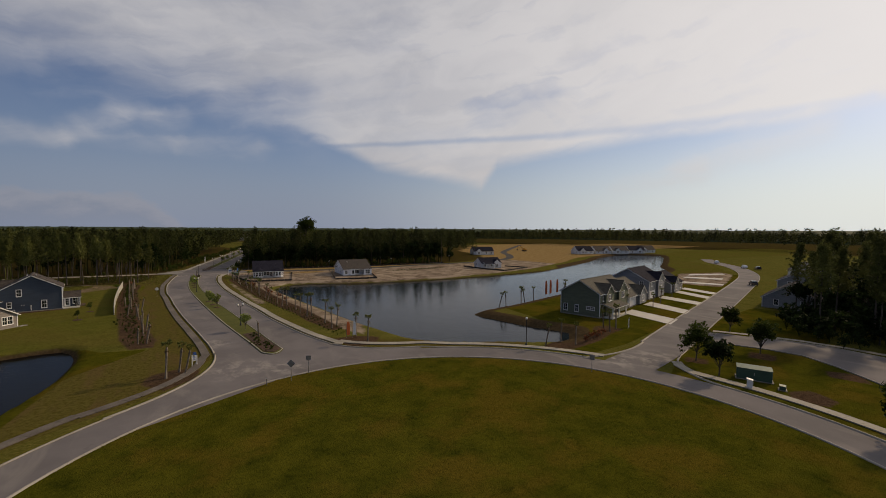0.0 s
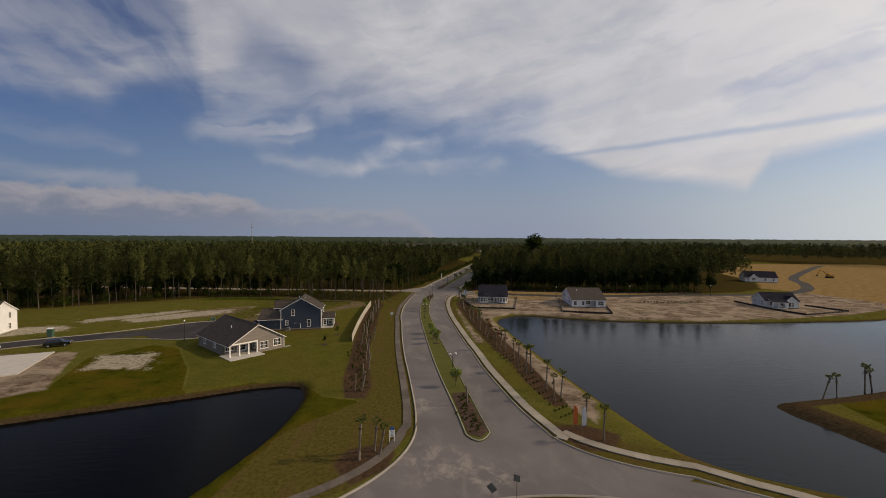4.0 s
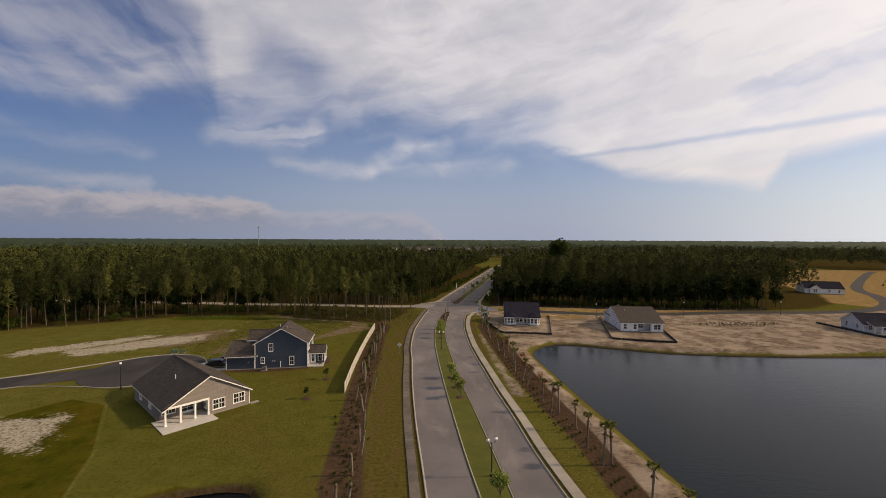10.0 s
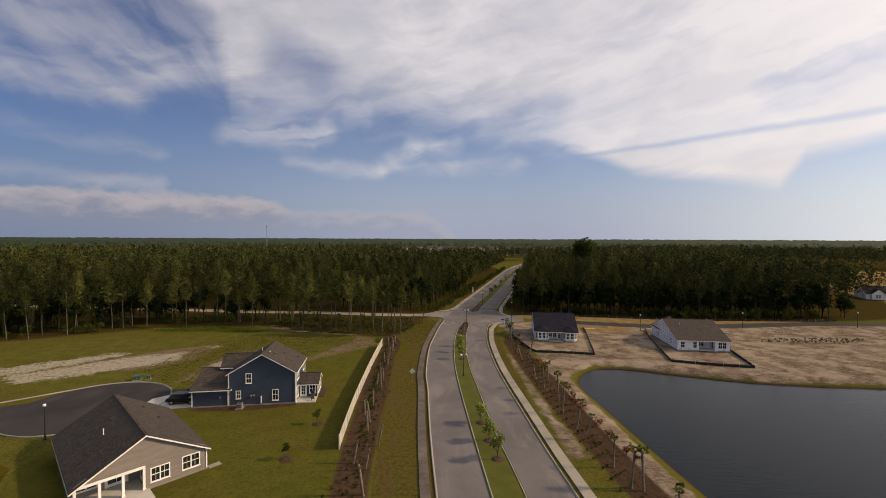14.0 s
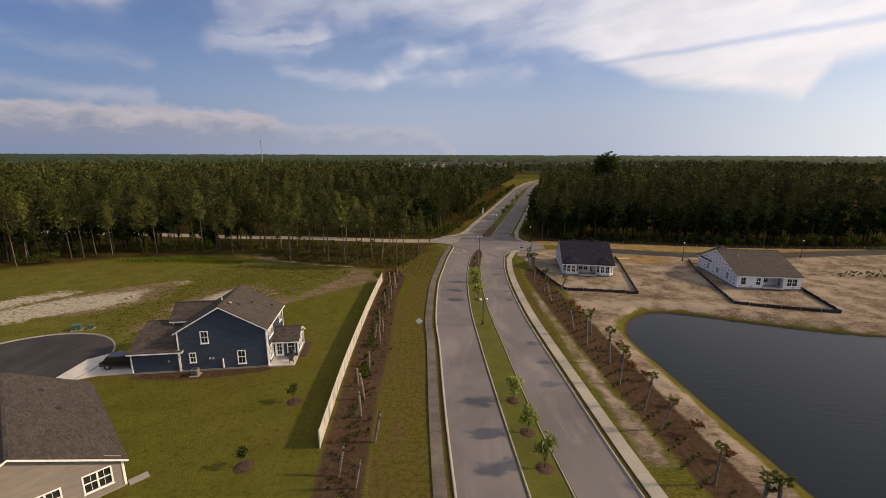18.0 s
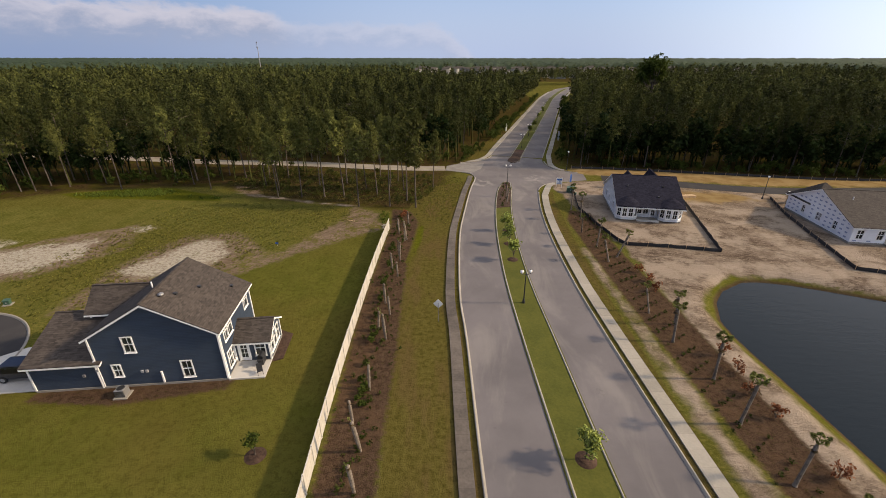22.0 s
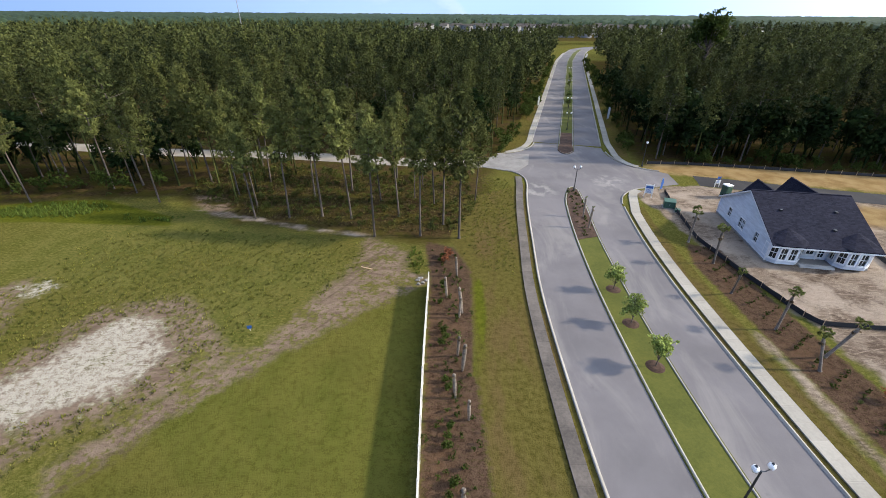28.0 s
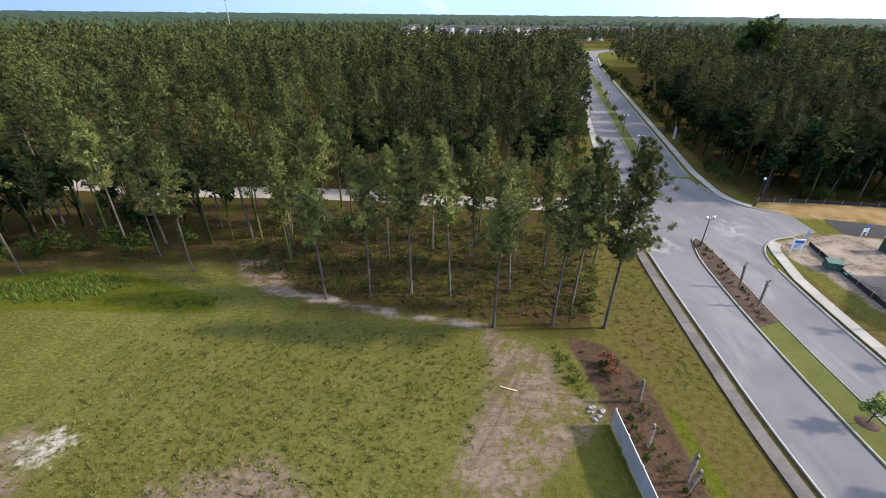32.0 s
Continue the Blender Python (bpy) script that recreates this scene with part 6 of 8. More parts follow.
GREEN_PALM = "young sabal palm with a small green crown in mulch"
BARE_PALM = "newly planted sabal palm, trunk nearly bare of fronds"
green_palms = [palm(1, 3.6, 2, 11, GREEN_PALM, (56.2, -76.5, 0)), palm(2, 3.9, 2, 11, GREEN_PALM, (56.8, -80.6, 0)), palm(3, 3.3, 2, 10, GREEN_PALM, (29.3, -83.4, 0))]
bare_palms = [palm(4, 2.6, 4, 4, BARE_PALM, (16.5, 20.9, 0)), palm(5, 3.0, 4, 5, BARE_PALM, (40.9, -69.0, 0)), palm(6, 2.9, 5, 9, BARE_PALM, (36.1, 38.0, 0))]
more_green = [(27.1, -84.3), (28.6, -82.3), (48.2, 34.4), (48.6, 29.0), (48.0, 16.7), (48.2, 11.4), (49.9, 13.1), (48.6, -2.0), (50.5, -4.2), (48.9, -7.4), (49.4, -18.1), (49.9, -23.5), (51.1, -33.9), (51.4, -38.1), (50.0, -26.8),
              (52.5, -38.7), (52.9, -49.9), (53.4, -54.0), (54.4, -54.1), (54.7, -62.9), (54.6, -67.8), (56.1, -66.2), (53.3, -44.5), (50.1, -12.9), (98.4, -67.2), (101.0, -67.0), (110.2, -62.9), (112.2, -62.3), (116.1, -61.8), (134.4, -56.1),
              (138.0, -54.9), (81.6, -99.1), (85.3, -99.2), (85.9, -101.9), (99.8, -97.3), (99.4, -99.0), (102.3, -98.3), (131.8, -88.6), (139.0, -86.4), (153.8, -81.5), (122.1, -87.4), (47.2, 22.7)]
more_bare = [(17.6, 25.1), (17.8, 17.6), (18.1, 18.3), (17.6, 12.3), (18.0, 10.5), (17.4, 7.6), (18.4, 5.6), (17.9, -1.3), (18.8, -3.6), (18.0, -6.5), (19.1, -8.2), (18.9, -15.7), (18.3, -19.4), (19.5, -22.0), (19.8, -25.3), (19.6, -33.6), (21.3, -34.9),
             (21.9, -29.2), (22.8, -44.2), (23.7, -51.5), (23.5, -56.1), (23.0, -62.4), (24.2, -62.9), (36.3, 41.7), (22.0, -39.8), (22.9, -48.1)]
for points_, pool in ((more_green, green_palms), (more_bare, bare_palms)):
    for x, y in points_:
        s = r_.uniform(0.85, 1.15)
        ob = copy_thing(pool[r_.integers(0, 3)], Matrix.LocRotScale((x, y, terrain(np.array([x]), np.array([y]))[0]), Euler((0, 0, r_.uniform(0, 6.28))), None))
        ob.scale = (s, s, s)

# young street trees on the median and in the yards
YOUNG = "young leafy street tree in a ring of mulch"
young = [plant("street_tree", broad_arrays(130 + i, 3.1, 1.2, 0.28, 11, 105, 10, 0.28, 0.10, 0.04), BARK, LEAF_PALE, YOUNG, "tree", at=(x, y, 0.09), group="median trees")
         for i, (x, y) in enumerate([(34.6, 22.9), (34.4, 17.1), (34.4, 11.4)])]
for x, y in [(36.1, -22.1), (36.7, -27.6), (37.3, -32.4), (39.7, -61.3), (53.2, 124.0), (57.1, 140.0), (63.7, 167.4), (69.8, 192.5)]:
    ob = copy_thing(young[r_.integers(0, 3)], pose(x, y, 0.09, 0, 0, r_.uniform(0, 360)))
for x, y in [(34.6, 22.9), (34.4, 17.1), (34.4, 11.4), (36.1, -22.1), (36.7, -27.6), (37.3, -32.4), (11.8, -22.7), (11.0, -32.6)]:
    bm = bmesh.new()
    bmesh.ops.create_cone(bm, cap_ends=True, segments=18, radius1=0.85, radius2=0.45, depth=0.14, matrix=Matrix.Translation((x, y, 0.14 if x > 30 else 0.05)))
    tagged(part("mulch_ring", bm, MULCH_MAT), "low ring of dark bark mulch round a young tree", "mulch")
yard = [plant("yard_tree", broad_arrays(150 + i, 2.2, 0.7, 0.25, 7, 34, 9, 0.24, 0.09, 0.03), BARK, LEAF, "small dark-green yard tree on the lawn", "tree", at=(x, y, 0)) for i, (x, y) in enumerate([(11.8, -22.7), (11.0, -32.6)])]
for i, (x, y, h, w, m_) in enumerate([(94.5, -117.4, 5.4, 2.6, LEAF), (90.2, -122.5, 5.0, 1.9, LEAF_DARK), (107.0, -121.1, 5.2, 2.8, LEAF), (119.2, -111.6, 4.6, 2.2, LEAF), (85.7, -140.5, 4.9, 2.2, LEAF_DARK)]):
    plant("ornamental_tree", broad_arrays(170 + i, h, w, 0.25, 14, 230, 10, 0.42, 0.17, 0.08), BARK, m_, "round-headed ornamental tree beside the ring road", "tree", at=(x, y, 0))
for i, (x, y, h, w) in enumerate(
    [(149.9, -114.7, 9, 4.5), (154.4, -124.0, 10, 5), (143.3, -121.6, 7, 4), (166.9, -118.0, 11, 5), (181.3, -114.5, 10, 5), (139.6, -130.1, 8, 4.5), (162.8, -136.4, 9, 5)]):
    plant("garden_tree", broad_arrays(180 + i, h, w, 0.35, 12, 120, 10, 0.9, 0.36, 0.18), BARK, LEAF_DARK, "large dark tree in front of the houses", "tree", at=(x, y, 0))
for x, y in [(134.1, -123.3), (140.9, -118.4), (135.4, -128.4), (144.3, -121.6), (149.7, -112.5), (154.1, -118.0), (156.5, -126.3), (128.5, -122.5), (131.0, -130.0), (160.0, -128.0), (171.0, -124.0), (183.0, -121.0), (176.0, -130.0), (128.0, -137.0), (133.5, -145.0), (151.0, -128.5), (163.0, -121.0), (167.6, -113.3), (175.8, -119.2), (188.6, -108.7), (196.9, -115.7), (146.7, -135.9), (140.5, -140.2)]:
    s = r_.uniform(0.85, 1.1)
    ob = copy_thing(pines[r_.integers(0, 6)], pose(x, y, 0, 0, 0, r_.uniform(0, 360)))
    ob.scale = (s, s, s)
for i, (x, y, s) in enumerate([(51.2, 8.3, 1.0), (51.4, 3.0, 1.1), (52.8, -9.5, 1.2), (52.8, -11.8, 1.0), (51.6, 5.5, 0.9), (52.2, -14.8, 1.0), (52.6, -17.4, 1.1), (53.3, -22.9, 1.0), (53.0, -27.6, 1.2), (53.8, -31.2, 0.9), (16.2, 27.7, 0.9), (16.5, 29.4, 1.0), (88.8, -101.8, 0.9), (90.8, -101.3, 1.0), (92.6, -100.7, 0.95), (94.5, -100.2, 1.0), (96.3, -99.7, 0.9)]):
    plant("russet_shrub", broad_arrays(200 + i, 1.35 * s, 0.75 * s, 0.08, 7, 24, 8, 0.26, 0.09, 0.02), BARK, RED_LEAF, "russet-leaved shrub in the mulch bed", "shrub", at=(x, y, 0), group="russet shrubs", stem_name="stem")

round_shrub = None
for i, (x, y) in enumerate(BED_SHRUBS):
    if round_shrub is None:
        round_shrub = plant("bed_shrub", broad_arrays(260, 0.62, 0.42, 0.08, 8, 46, 9, 0.15, 0.055, 0.015), BARK, LEAF, "small round green shrub in the mulch bed", "shrub", at=(x, y, 0), group="shrubs in the bed", stem_name="stem")
    else:
        ob = copy_thing(round_shrub, pose(x, y, 0, 0, 0, r_.uniform(0, 360)))
        s = r_.uniform(0.75, 1.2)
        ob.scale = (s, s, s)

# shrubs and hedges in front of the houses beyond the car park
hedge_at = np.r_[scattered([(125.0, -118.4), (121.8, -126.5), (123.2, -141.0), (144.5, -149.7), (160.5, -137.9), (157.0, -118.0), (138.8, -113.2)], 3.0, 71), scattered([(163.8, -115.7), (192.2, -106.5), (193.4, -120.3), (166.7, -133.4)], 4.0, 72)]
stuff("garden_shrubs", [joined(broad_arrays(320 + i, 3.4, 1.9, 0.1, 8, 30, 8, 0.6, 0.25, 0.05)) for i in range(3)], hedge_at, LEAF_DARK, "dense dark shrubs before the houses", "shrubs", 73, (0.55, 1.3))

# small plants in the mulch beds
tiny = [joined(broad_arrays(230 + i, 0.32, 0.22, 0.05, 4, 5, 7, 0.17, 0.06, 0.012)) for i in range(3)]
rows_w = np.array([(np.interp(y, (-63.2, -37.9, -18.1, 2.0, 25.5), (23.3, 20.3, 18.9, 17.5, 16.7)) + r_.normal(0, 1.1), y) for y in np.arange(-63, 31, 0.35)])
rows_e = np.array([(np.interp(y, (-75.9, -56.8, -37.7, -18.9, 1.2, 34.2), (55.0, 53.4, 51.1, 49.5, 49.1, 49.0)) + (i % 4 - 1.5) * 0.8, y) for i, y in enumerate(np.arange(-74, 33, 0.55))])
rows_m = np.array([(np.interp(y, (34.6, 52.0), (35.2, 37.4)) + r_.normal(0, 0.6), y) for y in np.arange(35.6, 52, 0.45)] + [(np.interp(y, (-78.3, -64.6), (41.3, 40.1)) + r_.normal(0, 0.7), y) for y in np.arange(-78, -65, 0.25)])
stuff("bedding_plants", tiny, np.r_[rows_w, rows_e, rows_m], LEAF, "small low plants set in rows in mulch beds", "plants", 35, (0.6, 1.3))


# ---------------------------------------------------------------- houses
def slab_of(points, thick, drop=0.0):
    """A sloping slab: an outline in space with thickness downward."""
    bm = bmesh.new()
    top = [bm.verts.new((x, y, z - drop)) for x, y, z in points]
    low = [bm.verts.new((x, y, z - drop - thick)) for x, y, z in points]
    bm.faces.new(top)
    bm.faces.new(low[::-1])
    for i in range(len(points)):
        j = (i + 1) % len(points)
        bm.faces.new((low[i], low[j], top[j], top[i]))
    bmesh.ops.recalc_face_normals(bm, faces=bm.faces)
    return bm


def slope(house, points, mat, trim=None):
    """One roof plane with its white fascia and soffit under it."""
    r = part("roof", slab_of(points, 0.07), mat, house)
    if trim is not None:
        part("fascia", slab_of(points, 0.17, 0.075), trim, r)
    return r


def gable_roof(house, u0, u1, v0, v1, eave, peak, mat, trim, along="v", over=0.35, ridge=None):
    """Two slopes; the ridge runs along u or v."""
    if along == "v":
        mid = (u0 + u1) / 2 if ridge is None else ridge
        f = (peak - eave) / (mid - u0)
        g = (peak - eave) / (u1 - mid)
        slope(house, [(u0 - over, v0 - over, eave - f * over), (mid, v0 - over, peak), (mid, v1 + over, peak), (u0 - over, v1 + over, eave - f * over)], mat, trim)
        slope(house, [(mid, v0 - over, peak), (u1 + over, v0 - over, eave - g * over), (u1 + over, v1 + over, eave - g * over), (mid, v1 + over, peak)], mat, trim)
        cap = [(mid - 0.12, v0 - over, peak - 0.02), (mid + 0.12, v0 - over, peak - 0.02), (mid + 0.12, v1 + over, peak - 0.02), (mid - 0.12, v1 + over, peak - 0.02)]
    else:
        mid = (v0 + v1) / 2 if ridge is None else ridge
        f = (peak - eave) / (mid - v0)
        g = (peak - eave) / (v1 - mid)
        slope(house, [(u0 - over, v0 - over, eave - f * over), (u1 + over, v0 - over, eave - f * over), (u1 + over, mid, peak), (u0 - over, mid, peak)], mat, trim)
        slope(house, [(u0 - over, mid, peak), (u1 + over, mid, peak), (u1 + over, v1 + over, eave - g * over), (u0 - over, v1 + over, eave - g * over)], mat, trim)
        cap = [(u0 - over, mid - 0.12, peak - 0.02), (u1 + over, mid - 0.12, peak - 0.02), (u1 + over, mid + 0.12, peak - 0.02), (u0 - over, mid + 0.12, peak - 0.02)]
    part("ridge_cap", slab_of([(x, y, z + 0.05) for x, y, z in cap], 0.05), mat, house)


def hip_roof(house, u0, u1, v0, v1, eave, peak, mat, trim, over=0.35, inset=None):
    """Four slopes; the ridge lies along the longer side."""
    u0, u1, v0, v1 = u0 - over, u1 + over, v0 - over, v1 + over
    if u1 - u0 >= v1 - v0:
        i = (v1 - v0) / 2 if inset is None else inset
        a, b = (u0 + i, (v0 + v1) / 2, peak), (u1 - i, (v0 + v1) / 2, peak)
        planes = [[(u0, v0, eave), (u1, v0, eave), b, a], [(u1, v1, eave), (u0, v1, eave), a, b], [(u1, v0, eave), (u1, v1, eave), b], [(u0, v1, eave), (u0, v0, eave), a]]
    else:
        i = (u1 - u0) / 2 if inset is None else inset
        a, b = ((u0 + u1) / 2, v0 + i, peak), ((u0 + u1) / 2, v1 - i, peak)
        planes = [[(u0, v1, eave), (u0, v0, eave), a, b], [(u1, v0, eave), (u1, v1, eave), b, a], [(u0, v0, eave), (u1, v0, eave), a], [(u1, v1, eave), (u0, v1, eave), b]]
    for p in planes:
        slope(house, p, mat, trim)


def wall(house, name, mat, a, b, z0, z1, openings=(), peak=None, peak_at=None, thick=0.18):
    """A wall from a to b (plan), its outside to the right of that way, with openings (s0, s1, low, high) cut through, and a gable over it."""
    a, b = Vector(a), Vector(b)
    d = (b - a)
    length = d.length
    d.normalize()
    nrm = Vector((d.y, -d.x))
    ss = sorted({0.0, length, *(s for o in openings for s in o[:2])})
    zs = sorted({z0, z1, *(z for o in openings for z in o[2:4])})
    bm = bmesh.new()
    made = {}

    def at(i, j, inner):
        key = (i, j, inner)
        if key not in made:
            p = a + d * ss[i] - nrm * (thick if inner else 0)
            made[key] = bm.verts.new((p.x, p.y, zs[j]))
        return made[key]
    solid = {(i, j) for i in range(len(ss) - 1) for j in range(len(zs) - 1)
             if not any(o[0] < (ss[i] + ss[i + 1]) / 2 < o[1] and o[2] < (zs[j] + zs[j + 1]) / 2 < o[3] for o in openings)}
    top = len(zs) - 1
    for i, j in solid:
        ring = [(i, j), (i + 1, j), (i + 1, j + 1), (i, j + 1)]
        bm.faces.new([at(*c, False) for c in ring])
        bm.faces.new([at(*c, True) for c in ring[::-1]])
        for n_, (di, dj) in enumerate(((0, -1), (1, 0), (0, 1), (-1, 0))):
            if (i + di, j + dj) not in solid and not (peak and j + dj == top):
                c0, c1 = ring[n_], ring[(n_ + 1) % 4]
                bm.faces.new((at(*c0, True), at(*c1, True), at(*c1, False), at(*c0, False)))
    if peak:
        s = length / 2 if peak_at is None else peak_at
        tips = [bm.verts.new(((a + d * s - nrm * o).x, (a + d * s - nrm * o).y, peak)) for o in (0, thick)]
        row_ = list(range(len(ss)))
        bm.faces.new([at(i, top, False) for i in row_] + [tips[0]])
        bm.faces.new([tips[1]] + [at(i, top, True) for i in row_[::-1]])
        bm.faces.new((at(0, top, True), at(0, top, False), tips[0], tips[1]))
        bm.faces.new((at(row_[-1], top, False), at(row_[-1], top, True), tips[1], tips[0]))
    bmesh.ops.recalc_face_normals(bm, faces=bm.faces)
    ob = part(name, bm, mat, house)
    return ob


def window(house, a, b, s0, s1, z0, z1, double=False, trim=None, name="window"):
    """A sash window in a wall's opening: frame, rail, sill and panes."""
    trim = trim or WHITE
    a, b = Vector(a), Vector(b)
    d = (b - a).normalized()
    turn = math.degrees(math.atan2(d.y, d.x))
    o = a + d * s0
    w, h = s1 - s0, z1 - z0
    m = pose(o.x, o.y, z0, 0, 0, turn)
    t = 0.11
    bm = bmesh.new()
    box(bm, -t, w + t, -0.05, 0.10, h, h + t)
    box(bm, -t, w + t, -0.05, 0.10, -t, 0)
    box(bm, -t, 0, -0.045, 0.10, 0, h)
    box(bm, w, w + t, -0.045, 0.10, 0, h)
    frame_ = part(name, bm, trim, house, "white-trimmed sash window")
    frame_.matrix_local = m
    bm = bmesh.new()
    box(bm, 0, w, 0.0, 0.09, h * 0.5 - 0.03, h * 0.5 + 0.03)
    if double:
        box(bm, w / 2 - 0.06, w / 2 + 0.06, -0.02, 0.095, 0, h)
    n_ = 2 if double else 1
    for i in range(n_):
        c = w * (i + 0.5) / n_
        box(bm, c - 0.014, c + 0.014, 0.02, 0.085, 0, h)
    part("sash", bm, trim, frame_)
    part("pane", boxed(0.0, w, 0.085, 0.11, 0.0, h), GLASS, frame_)
    part("sill", boxed(-t - 0.04, w + t + 0.04, -0.10, 0.02, -t - 0.04, -t), trim, frame_)


def door(house, a, b, s0, s1, z0, z1, mat=None, glazed=True):
    a, b = Vector(a), Vector(b)
    d = (b - a).normalized()
    o = a + d * s0
    w, h = s1 - s0, z1 - z0
    bm = bmesh.new()
    box(bm, -0.1, 0.06, -0.03, 0.1, 0, h + 0.1)
    box(bm, w - 0.06, w + 0.1, -0.03, 0.1, 0, h + 0.1)
    box(bm, 0.06, w - 0.06, -0.03, 0.1, h - 0.04, h + 0.1)
    dr = part("door", bm, WHITE, house)
    dr.matrix_local = pose(o.x, o.y, z0, 0, 0, math.degrees(math.atan2(d.y, d.x)))
    part("leaf", boxed(0.06, w - 0.06, 0.05, 0.10, 0, h - 0.04), mat or WHITE, dr)
    if glazed:
        for i in range(3):
            for j in range(2):
                part("pane", boxed(0.17 + j * (w - 0.3) / 2, 0.12 + (j + 1) * (w - 0.3) / 2, 0.035, 0.055, 0.35 + i * 0.52, 0.8 + i * 0.52), GLASS, dr)
    part("handle", ball(bmesh.new(), (w - 0.14, 0.02, 1.0), 0.035, 1, 8), GREY_METAL, dr)


def garage_door(house, a, b, s0, s1, z0, z1):
    a, b = Vector(a), Vector(b)
    d = (b - a).normalized()
    o = a + d * s0
    w, h = s1 - s0, z1 - z0
    g = part("garage_door", boxed(0, w, 0.08, 0.11, 0, h), WHITE, house)
    g.matrix_local = pose(o.x, o.y, z0, 0, 0, math.degrees(math.atan2(d.y, d.x)))
    for i in range(4):
        part("panel", boxed(0.05, w - 0.05, 0.05, 0.078, 0.05 + i * h / 4, (i + 1) * h / 4 - 0.05), WHITE, g)


def walls_round(house, mat, u0, u1, v0, v1, z0, z1, holes=None, gables=None, trim=True, sides="senw"):
    """The four walls of a block; holes and gable peaks by side: s, e, n, w."""
    holes, gables = holes or {}, gables or {}
    t = 0.18
    ends = {"s": ((u0, v0), (u1, v0)), "e": ((u1, v0 + t), (u1, v1 - t)), "n": ((u1, v1), (u0, v1)), "w": ((u0, v1 - t), (u0, v0 + t))}
    for side, (a, b) in ends.items():
        if side not in sides:
            continue
        hs = [h[:4] for h in holes.get(side, ())]
        wall(house, "wall", mat, a, b, z0, z1, hs, *(gables.get(side, (None, None))))
        for h in holes.get(side, ()):
            kind = h[4] if len(h) > 4 else "window"
            if kind == "window":
                window(house, a, b, *h[:4])
            elif kind == "double":
                window(house, a, b, *h[:4], double=True)
            elif kind == "door":
                door(house, a, b, *h[:4])
            elif kind == "garage":
                garage_door(house, a, b, *h[:4])
    if trim:
        for x, y in ((u0, v0), (u1, v0), (u1, v1), (u0, v1)):
            part("corner_trim", boxed(x - 0.07, x + 0.07, y - 0.07, y + 0.07, z0, z1 - 0.02), WHITE, house)


def vent_pipe(house, u, v, z, h=0.5):
    part("vent_pipe", tube(bmesh.new(), [(u, v, z - 0.2), (u, v, z + h)], [0.06, 0.06], 8), WHITE, house)


def roof_vent(house, u, v, z):
    part("roof_vent", boxed(u - 0.16, u + 0.16, v - 0.16, v + 0.16, z - 0.1, z + 0.14, bevel=0.03), BLACK, house)


def downspout(house, u, v, z):
    part("downspout", boxed(u - 0.05, u + 0.05, v - 0.05, v + 0.05, 0.1, z), WHITE, house)


